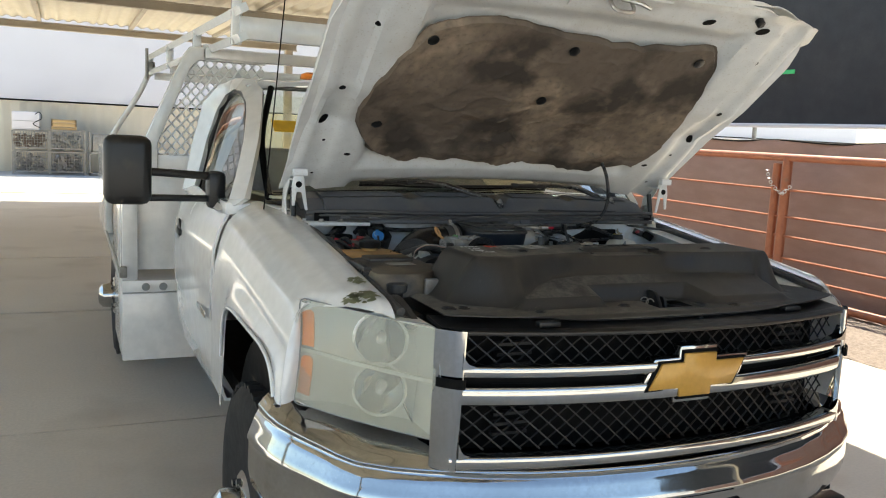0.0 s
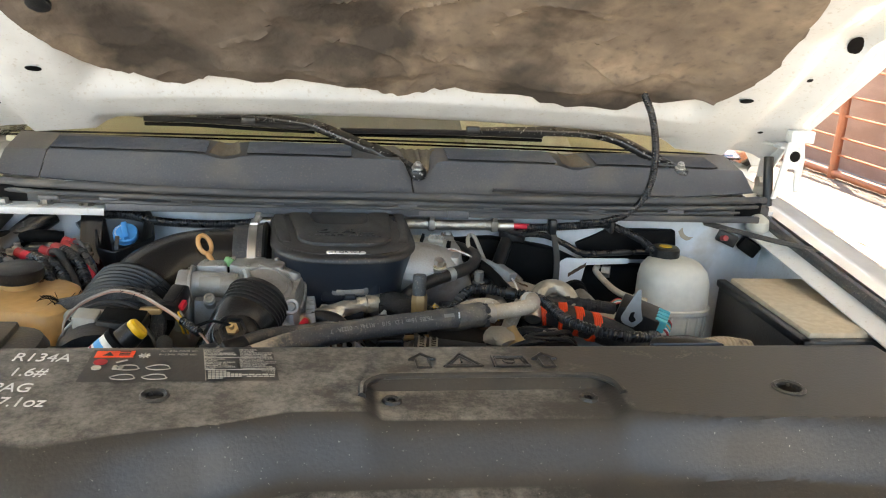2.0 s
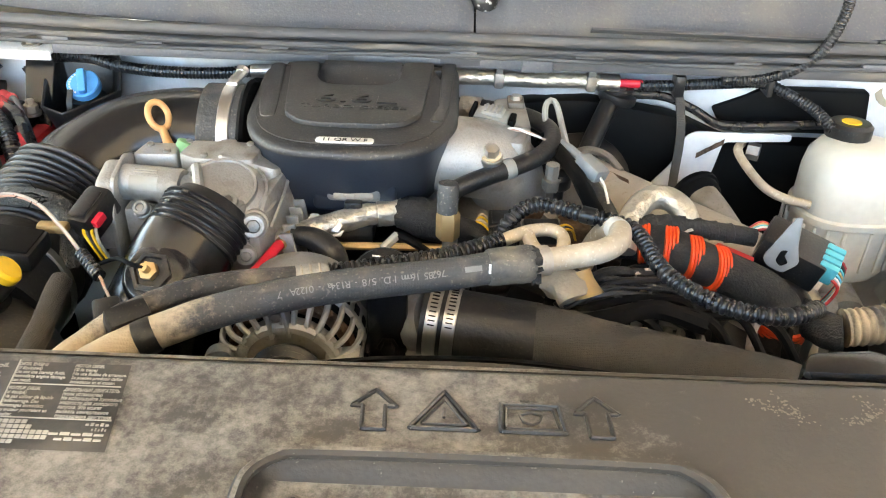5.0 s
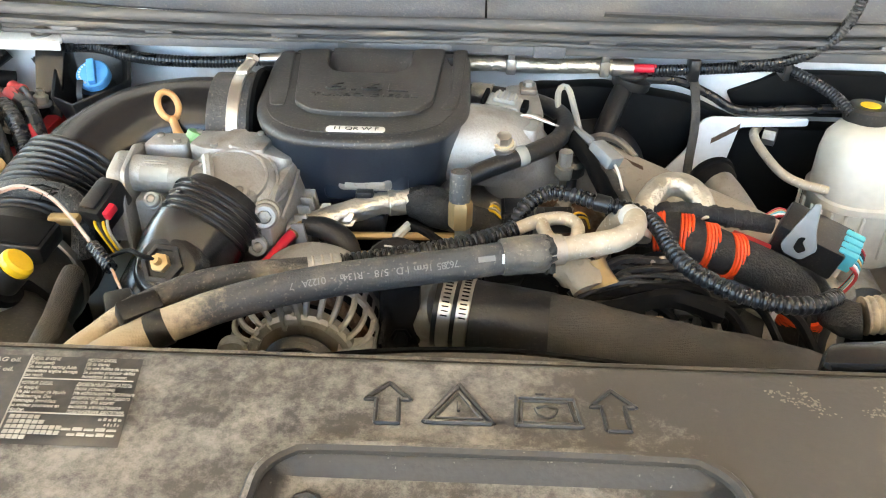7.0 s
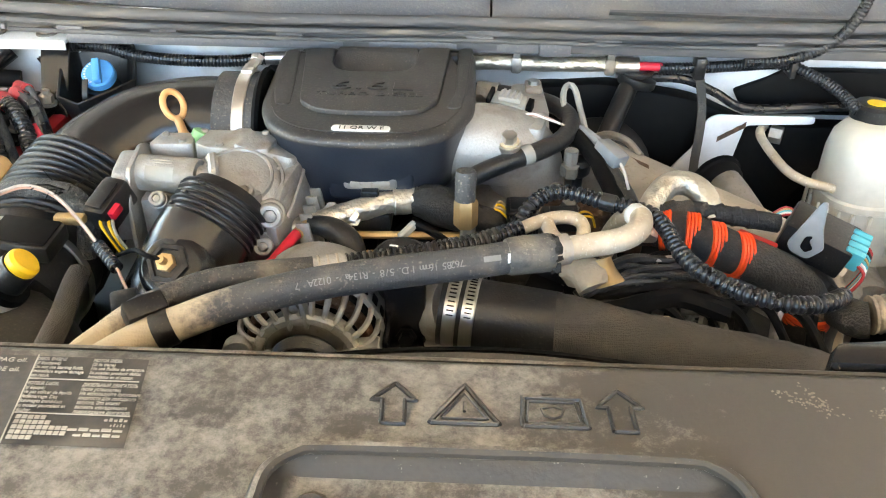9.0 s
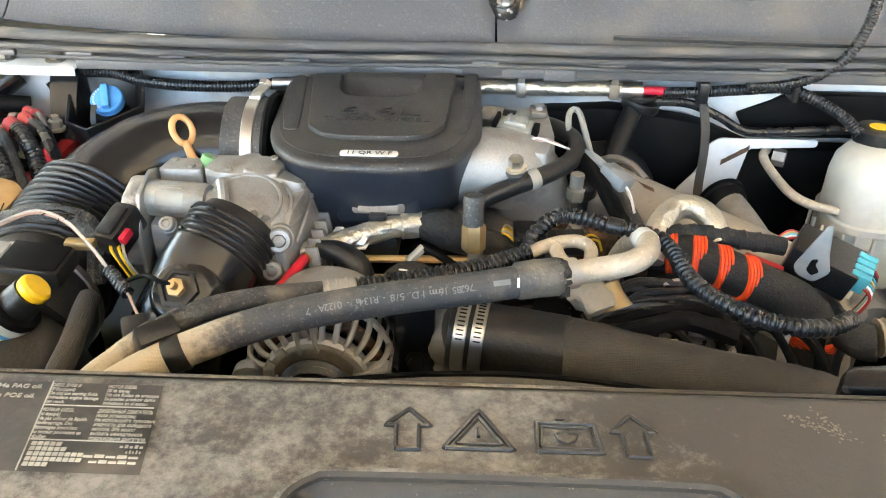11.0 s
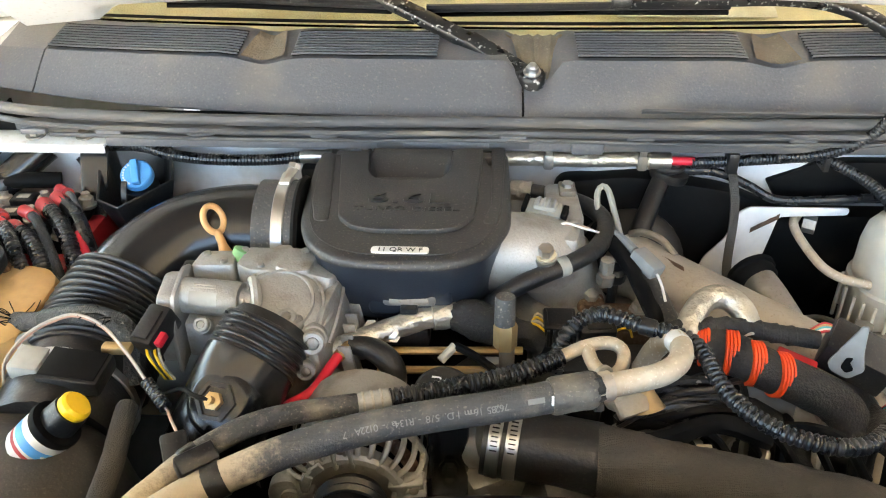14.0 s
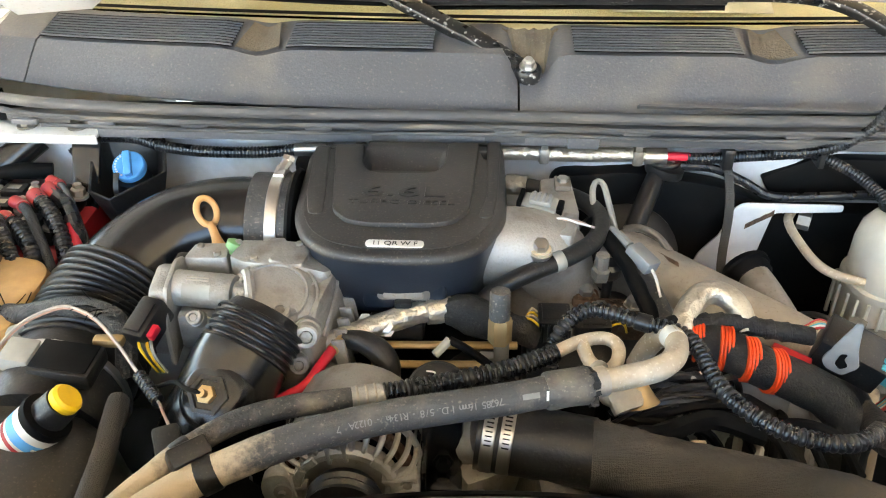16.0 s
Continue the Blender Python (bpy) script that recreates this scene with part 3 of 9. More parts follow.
wire_bin(-2.85, 23.0, 0.02, 0.85, 0.8, 0.6, STEEL, "grey wire basket of metal scrap at the foot of a stack")
wire_bin(-2.85, 23.0, 0.64, 0.85, 0.8, 0.52, RUST, "wire basket of rusty parts stacked on another")
wire_bin(-1.95, 23.0, 0.02, 0.85, 0.8, 0.6, STEEL, "grey wire basket of metal scrap beside the stack")
wire_bin(-1.95, 23.0, 0.64, 0.85, 0.8, 0.56, LIGHTP, "wire basket of pale metal pieces stacked on another")
solid("wooden_crate", join(box(-1.92, -1.3, 23.05, 23.75, 1.22, 1.28, 0.003), box(-1.92, -1.3, 23.05, 23.07, 1.30, 1.40, 0.003), box(-1.92, -1.3, 23.05, 23.07, 1.41, 1.49, 0.003),
                           box(-1.92, -1.88, 23.05, 23.75, 1.28, 1.5, 0.003), box(-1.34, -1.3, 23.05, 23.75, 1.28, 1.5, 0.003)), BRASS, "small brown wooden crate on a wire basket", "crate")
ac = thing("metal_cabinet", (-2.5, 23.3, 1.17), "dented pale steel cabinet with a cable on top of the baskets", "cabinet")
part("body", box(-2.86, -2.2, 23.05, 23.7, 1.18, 1.66, 0.02), PALEWALL, ac)
part("door_line", box(-2.84, -2.22, 23.04, 23.05, 1.41, 1.42, 0), GREYP, ac)
part("cable", tube([(-2.3, 23.0, 1.6), (-2.2, 22.98, 1.66), (-2.15, 23.0, 1.5), (-2.35, 22.98, 1.35), (-2.2, 22.99, 1.25)], 0.012, 6, 0.03), DEEP, ac)
solid("parts_shelf", join(box(-1.0, 0.6, 23.0, 23.6, 0.02, 0.08, 0), box(-1.0, 0.6, 23.0, 23.6, 0.6, 0.66, 0), box(-1.0, -0.95, 23.0, 23.6, 0, 1.2, 0), box(0.55, 0.6, 23.0, 23.6, 0, 1.2, 0),
                          box(-0.9, -0.3, 23.05, 23.5, 0.66, 1.15, 0.02), box(-0.2, 0.4, 23.05, 23.5, 0.08, 0.5, 0.02)), STEEL, "grey steel shelf with boxes beside the baskets", "shelf")

# unseen plain wall, added to close the yard behind the walk and bounce sun
solid("wall_south", box(-30, 30, -13.3, -13.0, 0, 3.2, 0), GREYWALL, "unseen plain grey wall added to bounce sunlight towards the truck", "wall", kind="structure")
# pipe fence with privacy mesh behind
FX = 5.6
fence = thing("pipe_fence", (FX, 5, 0), "orange painted pipe fence with thin rails", "fence")
for zz, r in ((1.55, 0.042), (0.06, 0.042)):
    part("rail", tube([(FX, -7, zz), (FX, 5.0, zz), (FX, 18, zz)], r, 12, 0.8), ORANGEPIPE, fence)
for zz in (1.20, 0.91, 0.70, 0.46, 0.27):
    part("thin_rail", tube([(FX, -7, zz), (FX, 5.0, zz), (FX, 18, zz)], 0.013, 8, 0.8), ORANGEPIPE, fence)
for yy in (0.6, 5.0, 8.0, 12.0, 16.0, -3.5):
    part("post", lathe([(0.05, 0), (0.05, 1.58)], (FX, yy, -0.02), (0, 0, 1), 16), ORANGEPIPE, fence)
part("gate_post", lathe([(0.045, 0), (0.045, 1.50)], (FX, 5.14, -0.02), (0, 0, 1), 16), ORANGEPIPE, fence)
chain = []
for k in range(14):
    a = k / 13
    p0 = Vector((FX - 0.06 - 0.02 * math.sin(a * 9), 5.22 - 0.34 * a, 1.40 - 0.24 * math.sin(a * 2.4)))
    ring = tube([p0 + Vector((0, 0.022 * math.cos(q), 0.016 * math.sin(q))) if k % 2 else p0 + Vector((0.016 * math.sin(q), 0.022 * math.cos(q), 0)) for q in np.linspace(0, 6.2832, 9)], 0.005, 6, 0.008)
    chain.append(ring)
solid("gate_chain", join(*chain), SHINY, "bright steel chain looped round the fence post", "chain")
screen = thing("privacy_screen", (6.0, 5, 0), "brown woven privacy mesh laced behind the fence", "screen")
part("cloth", sheet(lambda u, v: Vector((6.0 + 0.05 * noise.noise(Vector((u * 40, v * 3, 1))), -8 + 28 * u, 0.02 + 1.72 * v - (0.03 * math.sin(u * 28 * 3.1416 / 1.5) ** 2 if v > 0.9 else 0))), 220, 12), MESHTARP, screen)
part("hem", tube([(6.0, -8 + 0.75 * k, 1.74 - 0.025 * (k % 2)) for k in range(38)], 0.012, 6, 0.1), DEEP, screen)
shade = thing("shade_cloth", (6.9, 5, 0), "black shade cloth with green tape marks above the fence", "shade cloth")
part("cloth", sheet(lambda u, v: Vector((6.9 + 0.03 * noise.noise(Vector((u * 30, v * 4, 5))), -10 + 32 * u, 1.93 + 4.0 * v)), 120, 8), BLACKTARP, shade)
part("hem", tube([(6.88, -10, 1.95), (6.88, 6, 1.94), (6.88, 22, 1.95)], 0.03, 8, 0.5), PALEWALL, shade)
for yy in (6.9, 3.5, 11.0):
    part("pole", lathe([(0.03, 0), (0.03, 5.9)], (6.95, yy, 0), (0, 0, 1), 10), STEEL, shade)
part("tape", box(6.84, 6.85, 6.22, 6.47, 2.59, 2.64, 0), GREENT, shade)
part("tape", tube([(6.83, 6.78, 2.74), (6.83, 6.86, 2.78), (6.83, 6.93, 2.72), (6.83, 6.85, 2.66), (6.83, 6.80, 2.60), (6.83, 6.90, 2.54)], 0.018, 6, 0.03), GREENT, shade)

# ---- the pickup truck: body ----
truck = thing("pickup_truck", (0, 1.5, 0), "white work pickup, hood raised, chipped paint, chrome front", "truck")


def fender_top(y):
    return ramp(y, (0.1, 1.150), (0.2, 1.172), (0.28, 1.19), (0.7, 1.245), (1.22, 1.305), (1.6, 1.33))


ARCH_Y = 0.82


def arch(y):
    d = abs((y - ARCH_Y) / 0.42)
    return 0.62 if d >= 1 else 0.62 + 0.385 * (1 - d ** 5.5) ** (1 / 5.5)


def fender(s):
    """One front fender; s: -1 or 1, its side."""
    sec = [(0.755, 0.0), (0.78, 0.004), (0.85, -0.006), (0.905, -0.035), (0.945, -0.085), (0.972, -0.16), (0.99, -0.25), (1.0, -0.36), (1.0, -0.5), (0.995, -0.7)]

    def fn(u, v):
        k = v * (len(sec) - 1)
        i = min(int(k), len(sec) - 2)
        f = k - i
        x = sec[i][0] * (1 - f) + sec[i + 1][0] * f
        dz = sec[i][1] * (1 - f) + sec[i + 1][1] * f
        y0 = ramp(x, (0.70, 0.165), (0.755, 0.203), (0.86, 0.318), (0.93, 0.445), (0.965, 0.412), (1.0, 0.375))
        y1 = ramp(x, (0.755, 1.30), (0.79, 1.32), (0.82, 1.52), (1.0, 1.52))
        y = y0 + (y1 - y0) * u
        x2 = x + (0.012 * math.exp(-((arch(y) - (fender_top(y) + dz)) / 0.05) ** 2) if dz < -0.2 and abs(y - ARCH_Y) < 0.47 else 0)
        low = ramp(y, (1.2, 0.56), (1.5, 0.53)) if y > ARCH_Y + 0.42 else (arch(y) if y > ARCH_Y else max(arch(y), 0.89))
        z = max(fender_top(y) + dz, low if dz < -0.15 else -9)
        z -= 0.022 * max(0, 1 - u / 0.05) ** 2 * (1 if dz > -0.1 else 0)
        return Vector((s * x2, y, z))
    bm = sheet(fn, 90, 45)
    bmesh.ops.remove_doubles(bm, verts=bm.verts, dist=0.0004)
    return bm


for s in (-1, 1):
    f = part("fender", fender(s), WHITE, truck)
    # solid near-black block fills the arch in place of the shade in it
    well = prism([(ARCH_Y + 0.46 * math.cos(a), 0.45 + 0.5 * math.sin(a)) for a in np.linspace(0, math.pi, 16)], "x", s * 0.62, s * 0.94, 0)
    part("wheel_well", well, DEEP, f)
    # left inner fender near-black and left ledge dark, the right ones white
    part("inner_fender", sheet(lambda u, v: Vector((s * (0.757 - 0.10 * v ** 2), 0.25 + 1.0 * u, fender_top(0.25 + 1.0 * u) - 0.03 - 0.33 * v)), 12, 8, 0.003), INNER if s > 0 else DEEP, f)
    part("arch_lip", tube([(s * 1.008, y, arch(y)) for y in np.linspace(ARCH_Y - 0.418, ARCH_Y + 0.419, 60) if y > ARCH_Y or arch(y) > 0.90], 0.006, 8, 0.02), WHITE, f)
    part("drip_seal", tube([(s * 0.735, 0.22, 1.165), (s * 0.742, 0.6, 1.222), (s * 0.745, 1.0, 1.265), (s * 0.75, 1.2, 1.29)], 0.012, 8, 0.02), RUBBER, f)
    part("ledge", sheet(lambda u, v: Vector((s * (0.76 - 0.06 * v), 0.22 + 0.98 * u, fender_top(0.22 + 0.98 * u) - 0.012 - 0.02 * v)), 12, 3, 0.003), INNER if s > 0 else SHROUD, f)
# patches where the paint has flaked
rnd = random.Random(5)
flake = bmesh.new()
for cx, cy, w, h, n in ((-0.818, 0.287, 0.046, 0.036, 70), (-0.790, 0.41, 0.020, 0.026, 22)):
    for i in range(n):
        a, q = rnd.random() * 6.28, math.sqrt(rnd.random())
        px, py, r = cx + w * q * math.cos(a), cy + h * q * math.sin(a), 0.004 + 0.007 * rnd.random()
        pts = [(px + r * (0.6 + 0.7 * rnd.random()) * math.cos(b), py + r * (0.6 + 0.7 * rnd.random()) * math.sin(b)) for b in np.linspace(0, 5.4, 7)]
        z = fender_top(py) + 0.0
        c = [flake.verts.new((x, y, 0)) for x, y in pts]
        flake.faces.new(c)
for v in flake.verts:
    x = -v.co.x
    v.co.z = fender_top(v.co.y) + ramp(x, (0.755, 0.0), (0.78, 0.004), (0.85, -0.006), (0.905, -0.035)) + 0.0045
tagged(part("paint_chip", flake, CHIP, truck), "olive primer showing through flaked paint", kind="stuff")

# cab
DOOR = [(0.45, 0.925), (0.55, 0.975), (0.656, 1.0), (0.85, 1.022), (0.995, 1.028), (1.134, 1.02), (1.22, 0.995), (1.275, 0.965)]
FRAME_OUT = [(0.875, 1.44, 1.335), (0.81, 1.585, 1.535), (0.74, 1.86, 1.738), (0.735, 2.05, 1.79), (0.78, 2.2, 1.80), (0.82, 2.38, 1.785), (0.88, 2.49, 1.70), (0.93, 2.5, 1.5), (0.972, 2.5, 1.27), (0.968, 2.1, 1.265), (0.945, 1.60, 1.262)]
FRAME_IN = [(0.918, 1.50, 1.335), (0.862, 1.615, 1.526), (0.818, 1.81, 1.682), (0.80, 1.98, 1.732), (0.798, 2.13, 1.752), (0.803, 2.28, 1.745), (0.828, 2.385, 1.68), (0.87, 2.42, 1.54), (0.925, 2.43, 1.295), (0.935, 2.1, 1.288), (0.932, 1.66, 1.288)]
for s in (-1, 1):
    def side(u, v):
        z = 0.45 + 0.825 * v
        x = ramp(z, *DOOR)
        return Vector((s * (x - 0.022 * (1 - u) ** 2), 1.525 + 0.985 * u, max(z, 0.53 - 0.08 * u)))
    d = part("door", sheet(side, 14, 30, 0.012), WHITE, truck)
    fr = bmesh.new()
    o = [fr.verts.new((s * x, y, z)) for x, y, z in FRAME_OUT]
    q = [fr.verts.new((s * x, y, z)) for x, y, z in FRAME_IN]
    for k in range(len(o)):
        m = (k + 1) % len(o)
        fr.faces.new((o[k], o[m], q[m], q[k]))
    bmesh.ops.subdivide_edges(fr, edges=fr.edges[:], cuts=2, use_grid_fill=True, smooth=0.6)
    bmesh.ops.recalc_face_normals(fr, faces=fr.faces)
    bmesh.ops.solidify(fr, geom=fr.faces[:], thickness=0.025)
    part("pillar", fr, WHITE, truck, angle=50)
    gl = bmesh.new()
    gl.faces.new([gl.verts.new((s * (x - 0.012), y, z)) for x, y, z in FRAME_IN])
    bmesh.ops.triangulate(gl, faces=gl.faces[:])
    part("window_pane", gl, WGLASS, d).visible_shadow = False
    part("window_seal", tube([(s * x, y, z) for x, y, z in FRAME_IN + FRAME_IN[:1]], 0.013, 8, 0.02), BLACK, d)
    part("door_handle", box(s * 1.02 - 0.014, s * 1.02 + 0.014, 2.28, 2.42, 1.085, 1.115, 0.01), BLACK, d)
    part("handle_cup", lathe([(0.05, -0.004), (0.05, 0.003)], (s * 1.021, 2.37, 1.11), (s, 0, 0), 18), BLACK, d)
    part("fender_badge", box(s * 1.016 - 0.004, s * 1.016 + 0.004, 1.56, 1.77, 0.86, 0.885, 0.003), CHROME, d)
    part("scuttle", prism([(s * 0.955, 1.50), (s * 0.84, 1.50), (s * 0.80, 1.30), (s * 0.755, 1.29), (s * 0.75, 1.42), (s * 0.80, 1.62), (s * 0.90, 1.70), (s * 0.955, 1.68)], "z", 1.27, 1.318, 0.008), WHITE, truck)
    part("screen_trim", tube([(s * 0.80, 1.46, 1.34), (s * 0.772, 1.74, 1.55), (s * 0.685, 1.985, 1.775)], 0.014, 8, 0.03), DEEP, truck)
part("roof", sheet(lambda u, v: Vector(((2 * u - 1) * 0.79, 1.985 + 0.56 * v, 1.80 + 0.05 * (1 - (2 * u - 1) ** 2) * (0.6 + 0.4 * math.sin(v * 3.14)) - 0.02 * (2 * u - 1) ** 4)), 20, 10, 0.02), WHITE, truck)
part("back_wall", box(-0.95, 0.95, 2.52, 2.56, 0.55, 1.36, 0.01), WHITE, truck)
part("back_window", box(-0.72, 0.72, 2.53, 2.54, 1.37, 1.76, 0), WGLASS, truck).visible_shadow = False
part("windscreen", sheet(lambda u, v: Vector(((2 * u - 1) * (0.82 - 0.13 * v), 1.235 + 0.16 * (2 * u - 1) ** 2 + 0.76 * v - 0.02 * v, 1.395 - 0.035 * (2 * u - 1) ** 2 + 0.41 * v)), 24, 8, 0.005), WGLASS, truck).visible_shadow = False
part("windscreen_band", sheet(lambda u, v: Vector(((2 * u - 1) * 0.80, 1.232 + 0.16 * (2 * u - 1) ** 2 + 0.006 * v, 1.3985 - 0.035 * (2 * u - 1) ** 2 + 0.003 * v)), 24, 2), DEEP, truck)
part("dashboard", sheet(lambda u, v: Vector(((2 * u - 1) * 0.80, 1.262 + 0.15 * (2 * u - 1) ** 2 + 0.58 * v, 1.352 - 0.02 * v - 0.25 * max(0, v - 0.85))), 12, 10, 0.01), HEADL, truck, "tan dashboard under the glass")
# grey lining and near-black floor: the dimness inside the cab put into colour
part("headlining", sheet(lambda u, v: Vector(((2 * u - 1) * 0.70, 1.98 + 0.5 * v, 1.785)), 4, 4), GREYP, truck)
part("bench_seat", join(box(-0.75, 0.75, 1.95, 2.4, 0.8, 1.0, 0.05), box(-0.75, 0.75, 2.36, 2.5, 0.95, 1.5, 0.05)), GREYP, truck)
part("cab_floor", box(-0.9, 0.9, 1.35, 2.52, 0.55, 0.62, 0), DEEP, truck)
part("window_tag", moved(box(-0.10, 0.10, -0.001, 0.001, -0.045, 0.045, 0), pose(-0.63, 1.735, 1.612, -60, 0, 0)), YELLOW, truck, "yellow tag on the windscreen")
part("marker_lamp", lathe([(0.05, 0), (0.045, 0.02), (0.02, 0.03)], (-0.50, 2.02, 1.825), (0, 0, 1), 14), AMBER, truck)
part("aerial", tube([(-0.845, 1.34, 1.30), (-0.80, 1.36, 1.8), (-0.76, 1.38, 2.25)], 0.0025, 6, 0.05), DEEP, truck)

# towing mirrors
for s in (-1,):
    mir = part("mirror", box(s * 1.29 - 0.085, s * 1.29 + 0.085, 1.62, 1.74, 1.29, 1.55, 0.035, 3), BLACK, truck, "black telescopic towing mirror")
    part("mirror_arm", tube([(s * 1.22, 1.69, 1.415), (s * 0.98, 1.73, 1.40)], 0.016, 10, 0.05), BLACK, mir)
    part("mirror_arm", tube([(s * 1.22, 1.68, 1.315), (s * 0.96, 1.73, 1.31)], 0.014, 10, 0.05), BLACK, mir)
    part("mirror_foot", box(s * 0.955 - 0.035, s * 0.955 + 0.035, 1.69, 1.78, 1.27, 1.42, 0.02), BLACK, mir)
    part("mirror_glass", box(s * 1.29 - 0.07, s * 1.29 + 0.07, 1.742, 1.746, 1.31, 1.53, 0.0), CHROME, mir)


def wheel(x, y, s):
    w = part("wheel", lathe([(0.13, -0.1), (0.235, -0.1), (0.235, 0.1), (0.13, 0.1)], (x, y, 0.40), (s, 0, 0), 28), BLACK, truck)
    part("tyre", lathe([(0.22, -0.115), (0.30, -0.125), (0.37, -0.12), (0.395, -0.10), (0.40, -0.05), (0.40, 0.05), (0.395, 0.10), (0.37, 0.12), (0.30, 0.125), (0.22, 0.115)], (x, y, 0.40), (s, 0, 0), 40), TYRE, w)
    blocks = bmesh.new()
    for k in range(44):
        a = 6.2832 * k / 44
        for o in (-0.085, -0.03, 0.03, 0.085):
            blocks = join(blocks, moved(box(-0.022, 0.022, -0.019, 0.019, -0.008, 0.006, 0), Matrix.Translation((x + o, y, 0.40)) @ pose(0, 0, 0, math.degrees(a + (0.05 if o > 0 else 0)), 0, 0) @ Matrix.Translation((0, 0, 0.40))))
    part("tread", blocks, TYRE, w)
    rim = lathe([(0.225, 0.09), (0.215, 0.11), (0.20, 0.09), (0.15, 0.10), (0.115, 0.125), (0.085, 0.13), (0.08, 0.19), (0.055, 0.215), (0.02, 0.22)], (x, y, 0.40), (s, 0, 0), 32)
    for k in range(8):
        a = 6.2832 * k / 8
        rim = join(rim, lathe([(0.012, 0), (0.012, 0.03)], (x + s * 0.11, y + 0.10 * math.cos(a), 0.40 + 0.10 * math.sin(a)), (s, 0, 0), 6))
    part("rim", rim, CHROME, w)


for s in (-1, 1):
    wheel(s * 0.885, ARCH_Y, s)
    wheel(s * 1.10, 4.36, s)
part("chassis_rail", join(box(-0.45, -0.35, 0.3, 7.0, 0.5, 0.68, 0.01), box(0.35, 0.45, 0.3, 7.0, 0.5, 0.68, 0.01), box(-0.8, 0.8, 0.78, 0.86, 0.36, 0.44, 0.02), box(-0.9, 0.9, 4.3, 4.42, 0.34, 0.46, 0.02)), DEEP, truck)

# ---- front: lamps, grille, bumper ----
LF = [(0.686, 0.100), (0.76, 0.182), (0.85, 0.305), (0.905, 0.39), (0.93, 0.45)]


def lamp_front(u):
    k = u * (len(LF) - 1)
    i = min(int(k), len(LF) - 2)
    f = k - i
    return LF[i][0] * (1 - f) + LF[i + 1][0] * f, LF[i][1] * (1 - f) + LF[i + 1][1] * f


for s in (-1, 1):
    def lens(u, v, d=0.0):
        x, y = lamp_front(u)
        z0, z1 = ramp(u, (0, 0.862), (0.5, 0.875), (1, 0.895)), ramp(u, (0, 1.146), (0.7, 1.163), (1, 1.152))
        k = v ** 0.9
        return Vector((s * (x + (-0.012 + 0.035 * u) * (1 - v)), y + d + 0.012 - 0.03 * math.sin(3.14 * v) - 0.05 * u * u * (1 - v), z0 + (z1 - z0) * k))
    def deep(u):
        return ramp(u, (0, 0.15), (0.45, 0.14), (0.78, 0.045), (1, 0.035))
    housing = join(sheet(lambda u, v: lens(u, v, deep(u)), 20, 12, 0.004), sheet(lambda u, v: lens(u, 0.0, 0.004 + (deep(u) - 0.002) * v), 20, 4, 0.003),
                   sheet(lambda u, v: lens(u, 1.0, 0.004 + (deep(u) - 0.002) * v), 20, 4, 0.003), sheet(lambda u, v: lens(0.0, u, 0.004 + 0.144 * v), 12, 4, 0.003))
    lamp = part("headlight", housing, REFL, truck, "hazed clear headlight with amber side reflectors")
    def flank(u, v):
        a = lens(1.0, v, 0.006)
        dz = a.z - 1.198
        x = ramp(-dz, (0.035, 0.905), (0.085, 0.945), (0.16, 0.972), (0.25, 0.99), (0.36, 1.0))
        b = Vector((s * (x + 0.002), ramp(x, (0.86, 0.318), (0.93, 0.445), (0.965, 0.412), (1.0, 0.375)) + 0.004, a.z))
        return a.lerp(b, u) + Vector((s * 0.004, -0.010, 0)) * math.sin(math.pi * u)
    part("fender_front", sheet(flank, 8, 14, 0.004), WHITE, truck)
    lz = part("lens", sheet(lens, 24, 16, 0.004), LENS, lamp, "yellowed hazy lens")
    lz.visible_shadow = False
    part("divider", sheet(lambda u, v: lens(u, 0.486 + 0.034 * v, 0.005), 20, 2, 0.010), PALEPL, lamp)
    for a, b in ((0.07, 0.45), (0.55, 0.91)):
        part("amber_reflector", sheet(lambda u, v: lens(0.78 + 0.18 * u, a + (b - a) * v * (1 - 0.10 * (2 * u - 1) ** 4), 0.007), 8, 8, 0.003), AMBER, lamp, "amber reflector")
    for vv in (0.28, 0.755):
        c = lens(0.30, vv, 0.062)
        bowl = lathe([(0.064, 0.0), (0.060, -0.012), (0.046, -0.030), (0.015, -0.042)], c + Vector((0, -0.012, 0)), (s * 0.55, -1, 0), 28, False)
        part("reflector_bowl", bowl, CHROME, lamp)
        part("bowl_rim", lathe([(0.064, 0), (0.068, 0.003), (0.072, 0.0), (0.072, -0.006)], c + Vector((0, -0.012, 0)), (s * 0.55, -1, 0), 28, False), REFL, lamp)
        part("bulb", lathe([(0.012, -0.05), (0.012, 0.0), (0.004, 0.01)], c + Vector((0, -0.015, 0)), (s * 0.55, -1, 0), 12), PAPER, lamp)
    part("bezel", tube([lens(0.0, v, -0.001) for v in (0.0, 0.35, 0.7, 1.0)] + [lens(u, 1.0, -0.001) for u in (0.25, 0.5, 0.75, 1.0)] + [lens(1.0, v, -0.001) for v in (0.7, 0.35, 0.0)] + [lens(u, 0.0, -0.001) for u in (0.75, 0.5, 0.25, 0.0)], 0.0018, 8, 0.015), GREYP, lamp)


def nose(x):
    """How far back the front stands at x from the middle."""
    return 0.0 + 0.115 * (abs(x) / 0.7) ** 2.2


